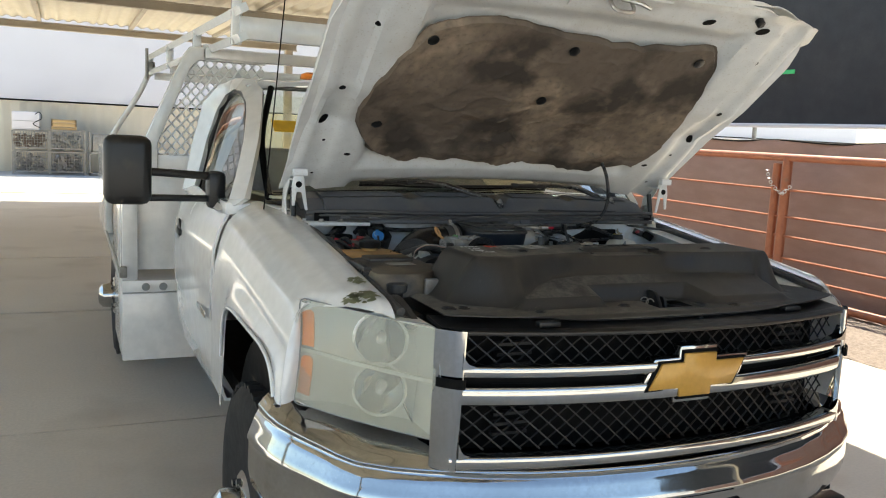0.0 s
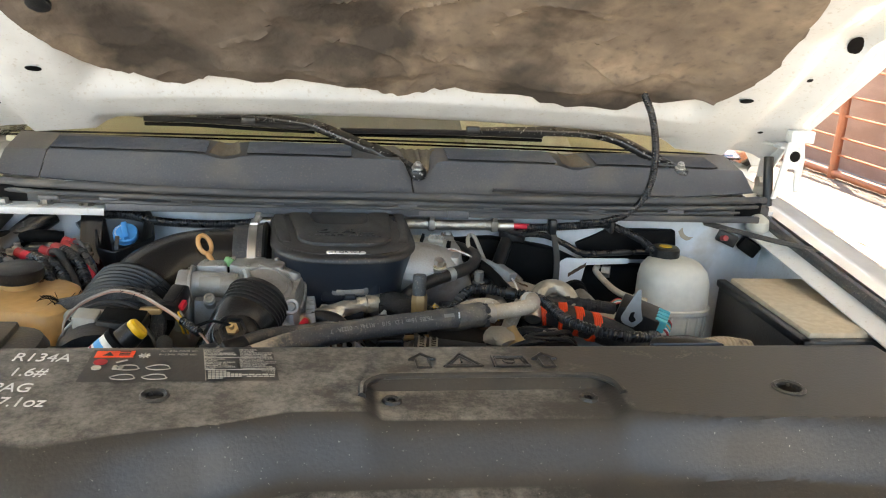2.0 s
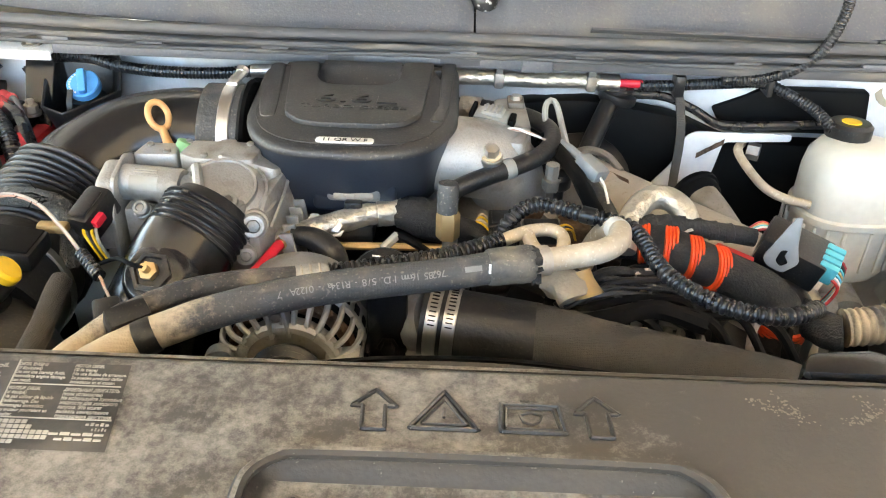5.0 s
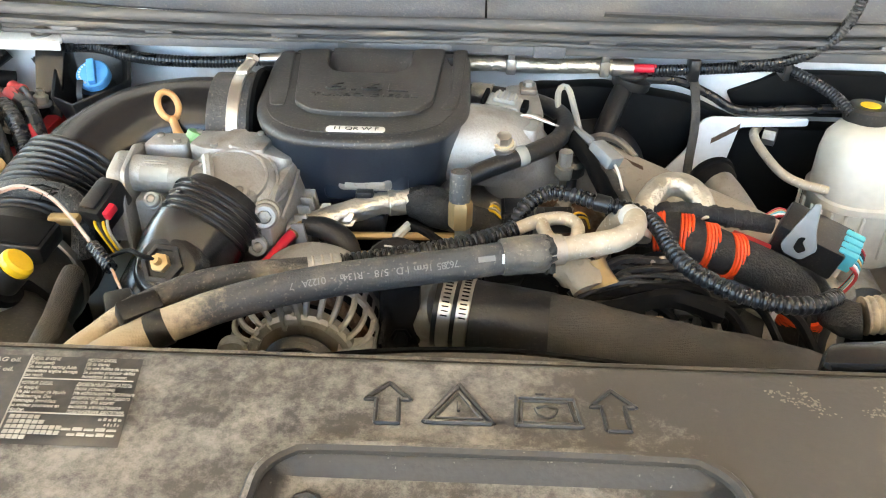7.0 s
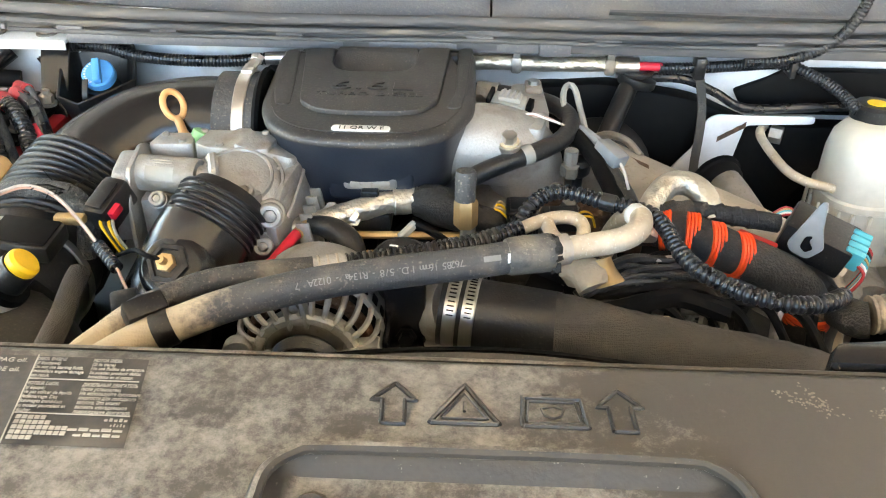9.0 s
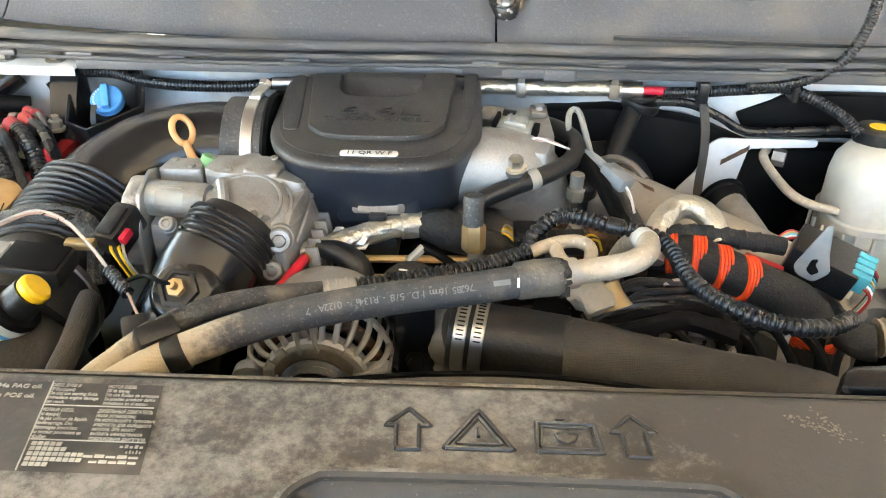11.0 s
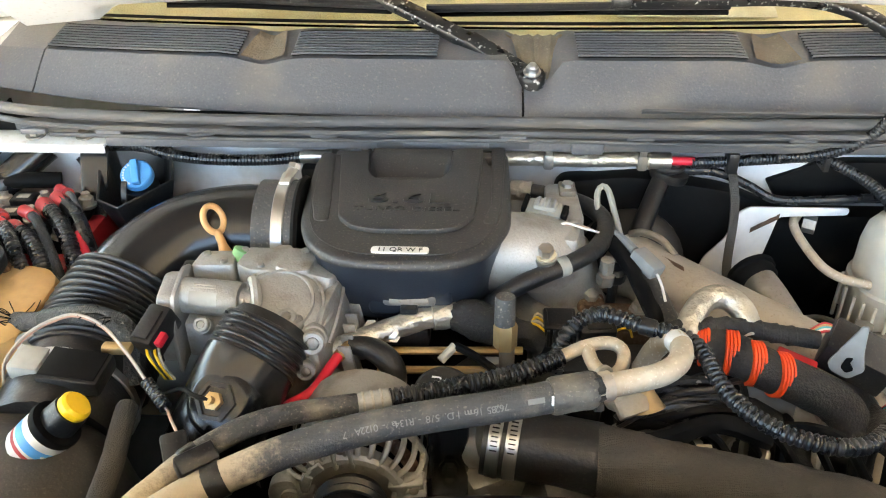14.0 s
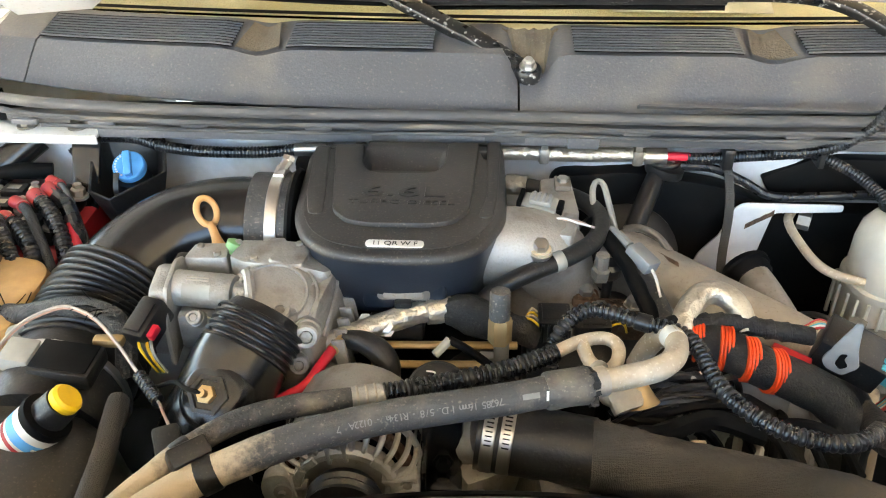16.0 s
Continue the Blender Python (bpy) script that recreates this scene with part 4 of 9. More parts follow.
def bar(x0, x1, z0, z1, out, r=0.010, n=40, twist=0.0):
    """A grille bar that follows the curve of the nose."""
    def fn(u, v):
        x = x0 + (x1 - x0) * u
        a = v * 6.2832
        zc, h = (z0 + z1) / 2, (z1 - z0) / 2
        ca, sa = math.cos(a), math.sin(a)
        sg = lambda q: math.copysign(abs(q) ** 0.45, q)
        return Vector((x, nose(x) - out + 0.022 * sg(ca) + twist * sa * 0.01, zc + h * sg(sa)))
    bm = sheet(fn, n, 20)
    bmesh.ops.remove_doubles(bm, verts=bm.verts, dist=1e-5)
    return bm


grille = part("grille", join(bar(-0.65, 0.65, 1.034, 1.064, 0.02), bar(-0.65, 0.65, 0.964, 1.012, 0.02), bar(-0.66, 0.66, 0.803, 0.838, 0.025)), CHROME, truck, "chrome two-bar grille over black mesh")
for s in (-1, 1):
    def cheek(u, v):
        x = 0.632 + 0.062 * u
        in_ = 0.014 * (1 - min(1, u / 0.15)) ** 2
        return Vector((s * (x + 0.012 * (0.5 - v) * (1 - u)), nose(x) - 0.048 + 0.034 * u * u + in_, 0.802 + 0.348 * v))
    part("grille_side", sheet(cheek, 14, 12, 0.012), CHROME, grille)
    part("slot_end", sheet(lambda u, v: cheek(0.02 + 0.96 * u, (1.011 + 0.024 * v - 0.802) / 0.348) + Vector((0, -0.0135, 0)), 12, 2, 0.002), DEEP, grille)
    for cx, cz in ((0.585, 0.848), (0.585, 1.074)):
        part("corner_web", prism([(s * 0.640, cz - 0.016), (s * 0.640, cz + 0.024), (s * 0.634, cz + 0.008), (s * 0.625, cz - 0.004), (s * 0.606, cz - 0.011), (s * 0.59, cz - 0.016)], "y", nose(0.62) - 0.044, nose(0.62) - 0.008, 0), CHROME, grille)
    part("slot", sheet(lambda u, v: Vector((s * (0.14 + 0.52 * u), nose(0.14 + 0.52 * u) - 0.002, 1.011 + 0.024 * v)), 16, 2, 0.004), DEEP, grille)
part("grille_edge", bar(-0.66, 0.66, 1.138, 1.150, 0.015), BLACK, grille)
for z0, z1 in ((1.062, 1.142), (0.836, 0.966)):
    lattice = bmesh.new()
    sp = 0.048
    h = z1 - z0
    n = int(1.26 / sp)
    for i in range(-4, n + 4):
        for d in (-1, 1):
            xa = -0.63 + i * sp
            line = []
            for q in np.linspace(0, 1, 7):
                x = xa + d * h * 1.15 * (q - 0.5)
                if abs(x) < 0.64:
                    line.append((x, nose(x) + 0.012 + 0.003 * d, z0 + h * q))
            if len(line) > 2:
                lattice = join(lattice, tube(line, 0.0024, 5, 0.03))
    part("mesh", lattice, BLACK, grille)
# near-black sheet stands in for the unlit depth behind the mesh
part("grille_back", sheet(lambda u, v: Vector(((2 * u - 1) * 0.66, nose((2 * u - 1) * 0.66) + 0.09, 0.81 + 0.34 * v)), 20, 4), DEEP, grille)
for s in (-1, 1):
    part("cooler_fin", join(*[box(s * 0.47 - 0.05, s * 0.47 + 0.05, 0.10, 0.12, 0.86 + 0.026 * k, 0.868 + 0.026 * k, 0) for k in range(10)]), BLACK, grille)
# badge: a slanted cross on a chrome rim
BOW = [(-0.165, -0.038), (-0.062, -0.038), (-0.062, -0.064), (0.050, -0.064), (0.050, -0.038), (0.125, -0.038), (0.165, 0.038), (0.062, 0.038), (0.062, 0.064), (-0.050, 0.064), (-0.050, 0.038), (-0.125, 0.038)]
badge = part("badge", prism([(0.0 + x * 1.08, 1.026 + z * 1.18) for x, z in BOW], "y", -0.034, 0.005, 0.004), CHROME, grille, "gold cross-shaped badge with a chrome rim")
part("badge_black", prism([(0.0 + x * 1.0, 1.026 + z * 1.03) for x, z in BOW], "y", -0.040, -0.026, 0.002), DEEP, grille)
part("badge_gold", prism([(0.0 + x * 0.94, 1.026 + z * 0.9) for x, z in BOW], "y", -0.046, -0.036, 0.004), GOLD, grille, "gold badge face")


BP = [(0, -0.055), (0.15, -0.05), (0.3, -0.032), (0.45, 0.0), (0.57, 0.04), (0.69, 0.092), (0.77, 0.137), (0.836, 0.19), (0.88, 0.245), (0.917, 0.31), (0.955, 0.375), (0.985, 0.445), (1.0, 0.52), (1.005, 0.60)]
BX = [math.hypot(a[0] - b[0], a[1] - b[1]) for a, b in zip(BP, BP[1:])]
BS = [sum(BX[:k]) for k in range(len(BP))]
SEC = [(0.12, 0.842), (0.05, 0.838), (0.018, 0.818), (0.004, 0.803), (-0.004, 0.795), (0.0, 0.785), (-0.012, 0.768), (-0.022, 0.745), (-0.030, 0.728), (-0.034, 0.715), (-0.028, 0.705), (-0.030, 0.64), (-0.018, 0.585), (0.02, 0.545), (0.08, 0.53)]


def bumper_path(x):
    return ramp(abs(x), *BP)


def bumper_fn(u, v):
    q = abs(2 * u - 1) * BS[-1]
    side = 1 if u > 0.5 else -1
    x = ramp(q, *[(a, b[0]) for a, b in zip(BS, BP)])
    y = ramp(q, *[(a, b[1]) for a, b in zip(BS, BP)])
    x2, y2 = ramp(q + 0.02, *[(a, b[0]) for a, b in zip(BS, BP)]), ramp(q + 0.02, *[(a, b[1]) for a, b in zip(BS, BP)])
    t = Vector((x2 - x, y2 - y))
    n = Vector((-t.y, t.x)).normalized() if t.length > 1e-6 else Vector((-1, 0.05)).normalized()
    k = v * (len(SEC) - 1)
    i = min(int(k), len(SEC) - 2)
    f = k - i
    d = SEC[i][0] * (1 - f) + SEC[i + 1][0] * f
    z = SEC[i][1] * (1 - f) + SEC[i + 1][1] * f
    if z > 0.80:
        z -= 0.045 * (1 - min(1, max(0, (x - 0.62) / 0.05)))
    z += 0.03 * max(0, (x - 0.85) / 0.15) * max(0, (z - 0.6) / 0.2)
    return Vector((side * (x + n.x * d), y + n.y * d, z))


bump = part("bumper", sheet(bumper_fn, 120, 44, 0.004), CHROME, truck, "dusty chrome front bumper")
part("number_recess", box(-0.16, 0.16, -0.092, -0.080, 0.58, 0.68, 0.003), DEEP, bump)
part("lower_valance", box(-0.75, 0.75, 0.06, 0.12, 0.38, 0.54, 0.01), BLACK, bump)
part("yellow_mark", join(*[moved(box(-0.003, 0.003, -h, h, -0.001, 0.001, 0), pose(0.80 + 0.018 * k, bumper_path(0.80 + 0.018 * k) + 0.055, 0.843, 0, 0, a)) for k, (h, a) in enumerate([(0.02, 20), (0.024, -30), (0.018, 60), (0.022, 10), (0.02, -50), (0.024, 30), (0.018, 80), (0.02, -10)])]), YELLOW, bump, "yellow crayon marks")
part("cap", box(-0.66, 0.66, 0.09, 0.20, 0.775, 0.785, 0.0), DEEP, truck)

# ---- hood, raised ----
HOOD = [(0.0, 1.235, 1.385), (0.12, 1.135, 1.458), (0.42, 0.92, 1.632), (0.62, 0.755, 1.742), (0.85, 0.56, 1.905), (1.02, 0.43, 2.015), (1.10, 0.375, 2.035), (1.16, 0.355, 2.00)]
HN = Vector((0, 0.62, 0.78))


def hood_at(x, s, off=0.0):
    """A point on the inner face of the hood: s metres along it from the hinge edge."""
    y = ramp(s, *[(a, b) for a, b, c in HOOD])
    z = ramp(s, *[(a, c) for a, b, c in HOOD])
    bow = 0.03 * (1 - (x / 0.82) ** 2) * min(1, s / 0.3)
    rear = max(0, 1 - (abs(x) / 0.82) ** 2) * max(0, 1 - s / 0.25)
    return Vector((x, y - 0.01 * rear + HN.y * (bow + off), z + 0.045 * rear + HN.z * (bow + off)))


def hood_len(u):
    """The hood is shorter at its sides."""
    return 1.165 - 0.135 * abs(2 * u - 1) ** 3.5


def hood_w(s):
    return ramp(s, (0, 0.815), (0.6, 0.832), (0.95, 0.84), (1.04, 0.82), (1.16, 0.76))


hood = part("hood", sheet(lambda u, v: hood_at((2 * u - 1) * hood_w(1.16 * v), hood_len(u) * v, 0.05 - 0.04 * abs(2 * u - 1) ** 6), 40, 40, 0.003), WHITE, truck, "raised white hood")


def inner(u, v):
    s = (hood_len(u) - 0.008) * v
    x = (2 * u - 1) * (hood_w(s) - 0.004)
    rx = abs(x)
    rim = ramp(rx, (0.0, 0.03), (0.54, 0.03), (0.575, -0.003), (0.685, -0.005), (0.700, 0.011), (0.752, 0.012), (0.768, -0.001), (0.795, 0.003), (0.805, 0.02), (0.83, 0.045))
    rs = ramp(s, (0, 0.02), (0.05, -0.002), (0.13, -0.004), (0.2, 0.03), (0.90, 0.03), (0.96, 0.0), (1.06, -0.002), (1.10, 0.02), (1.15, 0.03))
    off = min(rim, rs) if rx < 0.6 else min(rim, rs + 0.01)
    off += 0.010 * math.exp(-((s - 0.42) / 0.05) ** 2) * (1 if rx > 0.58 else 0) - 0.008 * math.exp(-((s - 0.60) / 0.04) ** 2) * (1 if rx > 0.58 else 0)
    return hood_at(x, s, off)


part("inner_panel", sheet(inner, 90, 70), INNER, hood, "white pressed inner panel with oval holes")


PAD = [(0.64, 0.36), (0.61, 0.55), (0.58, 0.73), (0.535, 0.85), (0.50, 0.885), (0.36, 0.865), (0.22, 0.845), (0.06, 0.85), (-0.09, 0.862), (-0.25, 0.885), (-0.38, 0.89), (-0.49, 0.875), (-0.54, 0.84), (-0.61, 0.74), (-0.66, 0.62),
       (-0.67, 0.50), (-0.655, 0.42), (-0.61, 0.33), (-0.56, 0.26), (-0.49, 0.21), (-0.43, 0.17), (-0.38, 0.205), (-0.20, 0.19), (-0.09, 0.18), (-0.04, 0.15), (0.02, 0.15), (0.05, 0.175), (0.24, 0.165), (0.42, 0.145), (0.48, 0.19), (0.58, 0.225), (0.62, 0.28)]


def pad_edge(a):
    """The ragged outline of the felt: an angle to (x, s)."""
    k = (a / 6.2832 % 1) * len(PAD)
    i = int(k) % len(PAD)
    f = k - int(k)
    f = f * f * (3 - 2 * f) * 0.3 + 0.7 * f
    x = PAD[i][0] * (1 - f) + PAD[(i + 1) % len(PAD)][0] * f
    s = PAD[i][1] * (1 - f) + PAD[(i + 1) % len(PAD)][1] * f
    rag = 0.016 * noise.noise(Vector((x * 14, s * 14, 3))) + ramp(s, (0.3, 0.020), (0.5, 0.004)) * noise.noise(Vector((x * 45, s * 45, 3)))
    return x * (1 + rag), s + rag


def pad_fn(u, v):
    a = 6.2832 * u
    x, s = pad_edge(a)
    x, s = x * v, 0.53 + (s - 0.53) * v
    sag = 0.006 * noise.noise(Vector((x * 6, s * 6, 0))) + 0.006 * noise.noise(Vector((x * 17, s * 17, 2))) - 0.005 * max(0, 1 - abs(noise.noise(Vector((x * 7, s * 9, 21)))) / 0.05)
    droop = -0.022 * max(0, noise.noise(Vector((x * 5, s * 5, 9)))) * ramp(s, (0.26, 1), (0.42, 0.3))
    return hood_at(x, s, -0.004 - 0.012 * min(1, max(0, (abs(x) - 0.48) / 0.1)) + (0.02 * (v > 0.985)) + sag + droop)


pad = part("insulation_pad", sheet(pad_fn, 220, 70), PADM, hood, "brown-black torn felt insulation pad")
for x, s in ((-0.52, 0.81), (-0.03, 0.59), (-0.03, 0.81), (-0.57, 0.42), (0.46, 0.82)):
    q = hood_at(x, s, -0.008)
    part("push_pin", lathe([(0.018, 0.0), (0.018, 0.006), (0.008, 0.008)], q, (0, -0.62, -0.78), 14), BLACK, hood)


def hole(x, s, w, h, turn=0.0):
    n = 16
    pts = []
    for k in range(n):
        a = 6.2832 * k / n
        px, ps = w * math.cos(a), h * math.sin(a)
        pts.append((x + px * math.cos(turn) - ps * math.sin(turn), s + px * math.sin(turn) + ps * math.cos(turn)))
    bm = bmesh.new()
    vs = []
    for a, b in pts:
        u = (a / (hood_w(b) - 0.004) + 1) / 2
        v = b / (hood_len(u) - 0.008)
        vs.append(bm.verts.new(inner(u, v) + Vector((0, -0.62, -0.78)) * 0.003))
    bm.faces.new(vs)
    return bm


for s in (-1, 1):
    for x, q, w, h in ((0.745, 0.41, 0.013, 0.024), (0.735, 0.60, 0.011, 0.011), (0.625, 0.235, 0.013, 0.009), (0.72, 0.10, 0.006, 0.005), (0.70, 0.84, 0.008, 0.008), (0.60, 0.985, 0.026, 0.014), (0.38, 0.985, 0.024, 0.012), (0.72, 0.30, 0.006, 0.006)):
        # flat near-black face on the unpierced panel stands in for a hole's shade
        part("oval_hole", hole(s * x, q, w, h, 0.3 * s), DEEP, hood)
    part("rubber_stop", lathe([(0.014, 0), (0.014, 0.02), (0.008, 0.025)], hood_at(s * 0.55, 1.03, -0.004), (0, -0.62, -0.78), 12), BLACK, hood)
    # hinge
    part("hinge", join(prism([(1.20, 1.29), (1.27, 1.30), (1.26, 1.38), (1.215, 1.47), (1.15, 1.49), (1.17, 1.42), (1.22, 1.36)], "x", s * 0.790, s * 0.796, 0.002),
                       box(min(s * 0.796, s * 0.75), max(s * 0.796, s * 0.75), 1.12, 1.20, 1.43, 1.436, 0.001),
                       prism([(s * a, b) for a, b in ((0.742, 1.33), (0.752, 1.33), (0.766, 1.392), (0.782, 1.392), (0.788, 1.345), (0.798, 1.345), (0.800, 1.41), (0.792, 1.455), (0.760, 1.455), (0.754, 1.41))], "y", 1.108, 1.114, 0.002),
                       box(min(s * 0.750, s * 0.800), max(s * 0.750, s * 0.800), 1.088, 1.112, 1.448, 1.472, 0.003)), INNER, hood)
    part("hinge_slot", lathe([(0.011, 0), (0.011, 0.002)], (s * 0.776, 1.108, 1.418), (0, -1, 0), 14), DEEP, hood)
    part("strut_ball", lathe([(0.010, 0), (0.022, 0.012), (0.024, 0.026), (0.016, 0.040), (0.004, 0.046)], (s * 0.772, 1.15, 1.205), (0, 0, 1), 18), LIGHTP, hood)
    part("hinge_bolt", join(lathe([(0.012, 0), (0.012, 0.012)], (s * 0.79, 1.235, 1.34), (-s, 0, 0), 6), lathe([(0.014, 0), (0.014, 0.012)], (s * 0.79, 1.22, 1.30), (-s, 0, 0), 10)), SHINY, hood)
    part("gas_strut", tube([(s * 0.775, 1.16, 1.25), (s * 0.775, 1.20, 1.40)], 0.010, 10, 0.02), BLACK, hood)
part("latch_plate", sheet(lambda u, v: hood_at((2 * u - 1) * 0.16, 0.99 + 0.13 * v, -0.012), 8, 4, 0.006), INNER, hood)
part("latch_striker", tube([hood_at(-0.04, 1.04, -0.012), hood_at(-0.03, 1.04, -0.06), hood_at(0.03, 1.04, -0.06), hood_at(0.04, 1.04, -0.012)], 0.006, 8, 0.01), SHINY, hood)
part("latch_lever", tube([hood_at(0.0, 1.05, -0.02), hood_at(0.03, 1.09, -0.05), hood_at(0.06, 1.13, -0.05)], 0.006, 8, 0.01), SHINY, hood)

# ---- service body behind the cab ----
sb = thing("service_body", (0, 5, 0.3), "white steel utility body with toolboxes and a ladder rack", "service body")
for s in (-1, 1):
    part("toolbox", box(min(s * 1.24, s * 0.72), max(s * 1.24, s * 0.72), 2.98, 3.72, 0.31, 0.68, 0.006), WHITE, sb)
    part("toolbox_ledge", box(min(s * 1.24, s * 0.72), max(s * 1.24, s * 0.72), 2.985, 6.6, 0.685, 0.75, 0.006), WHITE, sb)
    part("side_post", box(min(s * 1.24, s * 1.16), max(s * 1.24, s * 1.16), 2.99, 3.10, 0.752, 1.36, 0.006), WHITE, sb)
    part("front_panel", box(min(s * 1.16, s * 0.72), max(s * 1.16, s * 0.72), 3.04, 3.08, 0.80, 1.36, 0.004), WHITE, sb)
    for xx in (1.12, 1.03):
        part("bolt", lathe([(0.022, 0), (0.02, 0.01)], (s * xx, 2.985, 0.715), (0, -1, 0), 14), GREYP, sb)
    part("toolbox_side", box(min(s * 1.245, s * 1.20), max(s * 1.245, s * 1.20), 3.10, 3.80, 0.76, 1.34, 0.006), WHITE, sb)
    part("toolbox_side", box(min(s * 1.245, s * 1.20), max(s * 1.245, s * 1.20), 4.90, 6.60, 0.76, 1.34, 0.006), WHITE, sb)
    part("flip_lid", box(min(s * 1.25, s * 0.80), max(s * 1.25, s * 0.80), 3.0, 6.6, 1.345, 1.37, 0.006), WHITE, sb)
    part("hinge_edge", tube([(s * 1.252, 2.99, 0.80), (s * 1.252, 4.7, 0.80)], 0.008, 6, 0.2), LIGHTP, sb)
    part("door_latch", box(s * 1.235 - 0.02, s * 1.235 + 0.02, 2.965, 2.985, 0.77, 0.83, 0.005), STEEL, sb)
    # guard of the cab, with its mesh window
    outer = [(s * 1.17, 1.36), (s * 1.17, 1.46), (s * 0.97, 1.93), (s * 0.93, 1.985), (s * 0.55, 1.985), (s * 0.55, 1.92), (s * 0.89, 1.92), (s * 0.93, 1.88), (s * 1.085, 1.50), (s * 1.085, 1.36)]
    part("guard_frame", prism(outer, "y", 2.72, 2.78, 0.006), WHITE, sb)
    part("guard_sill", box(min(s * 1.085, s * 0.55), max(s * 1.085, s * 0.55), 2.73, 2.77, 1.36, 1.44, 0.004), WHITE, sb)
    grid = bmesh.new()
    for k in range(-14, 26):
        for d in (-1, 1):
            line = []
            for q in np.linspace(0, 1, 25):
                z = 1.43 + 0.50 * q
                x = 0.45 + 0.047 * k + d * 0.42 * q
                lim = 1.10 - (z - 1.48) * 0.42 if z > 1.48 else 1.10
                if 0.55 < x < lim:
                    line.append((s * x, 2.75 + 0.003 * d, z))
            if len(line) > 2:
                grid = join(grid, tube([line[0], line[len(line) // 2], line[-1]], 0.0055, 5, 0.2))
    part("guard_mesh", grid, WHITE, sb, "diamond expanded-metal mesh")
    # ladder rack
    for zz in (1.985, 2.105):
        part("rack_rail", tube([(s * 0.805, 2.0, zz), (s * 0.85, 3.8, zz), (s * 0.895, 5.5, zz)], 0.026, 4, 0.5), WHITE, sb)
    for yy in (2.15, 3.2, 4.3, 5.45):
        xx = 0.805 + 0.0257 * (yy - 2.0)
        part("rack_post", box(s * xx - 0.022, s * xx + 0.022, yy - 0.022, yy + 0.022, 1.96, 2.25 if yy < 2.5 else 2.12, 0.004), WHITE, sb)
    part("rack_leg", tube([(s * 1.22, 5.7, 1.37), (s * 1.12, 5.6, 1.56), (s * 0.98, 5.5, 1.80), (s * 0.90, 5.45, 1.98)], 0.022, 10, 0.05), WHITE, sb)
    part("tie_bracket", box(s * 0.90 - 0.03, s * 0.90 + 0.03, 5.30, 5.40, 1.98, 2.06, 0.004), STEEL, sb)
    part("tie_bracket", tube([(s * 0.93, 5.3, 1.92), (s * 0.93, 5.3, 2.16)], 0.012, 8, 0.05), STEEL, sb)
    part("rack_leg", box(s * 0.84 - 0.03, s * 0.84 + 0.03, 2.72, 2.78, 1.92, 2.0, 0.004), WHITE, sb)
part("front_crossbar", box(-0.80, 0.80, 2.12, 2.18, 1.985, 2.085, 0.005), WHITE, sb)
for yy in (2.75, 4.3, 5.45):
    part("rack_crossbar", box(-0.86, 0.86, yy - 0.04, yy + 0.04, 1.93, 1.985, 0.005), WHITE, sb)
part("bed_floor", box(-0.72, 0.72, 2.98, 6.6, 0.75, 0.80, 0), GREYP, sb)
part("tailgate", box(-1.2, 1.2, 6.6, 6.65, 0.6, 1.3, 0.005), WHITE, sb)

# ---- engine bay: shell ----
part("firewall", sheet(lambda u, v: Vector((-0.76 + 1.52 * u, 1.125 + 0.012 * math.sin(u * 40) * v - 0.03 * max(0, v - 0.8) * 5 * 0.3, 0.75 + 0.55 * v)), 40, 16, 0.004), WALLP, truck, "white painted firewall")
# floor and radiator near-black, standing in for the unlit depth of the bay
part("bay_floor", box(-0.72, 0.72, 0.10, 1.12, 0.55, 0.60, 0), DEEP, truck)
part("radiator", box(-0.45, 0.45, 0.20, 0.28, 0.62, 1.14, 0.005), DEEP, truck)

# cowl: grey plastic trim below the glass
def cowl_top(x):
    z = 1.378 - 0.02 * (abs(x) / 0.75) ** 3
    z -= 0.030 * math.exp(-((x - 0.03) / 0.028) ** 4)
    for c in (-0.335, 0.345):
        z -= 0.010 * math.exp(-((x - c) / 0.03) ** 2)
    return z


def cowl_back(x):
    """How far the trim bends back towards its ends."""
    return 0.10 * (abs(x) / 0.75) ** 3


cowl = thing("cowl_trim", (0, 1.15, 1.3), "weathered grey plastic cowl with black seal under the windscreen", "cowl trim")
for x0, x1 in ((-0.748, -0.665), (-0.662, 0.012), (0.015, 0.748)):
    part("face", sheet(lambda u, v: Vector((x0 + (x1 - x0) * u, 1.090 + 0.062 * v ** 0.8 + cowl_back(x0 + (x1 - x0) * u) - 0.006 * math.sin(v * 3.14), 1.325 + (cowl_top(x0 + (x1 - x0) * u) - 1.325) * v)), 60, 10, 0.003), COWL, cowl)
    part("lip", sheet(lambda u, v: Vector((x0 + (x1 - x0) * u, 1.152 + 0.095 * v + cowl_back(x0 + (x1 - x0) * u), cowl_top(x0 + (x1 - x0) * u) - 0.001 + 0.010 * v + 0.012 * v * (1.378 - cowl_top(x0 + (x1 - x0) * u)) / 0.03)), 60, 6, 0.003), COWL, cowl)
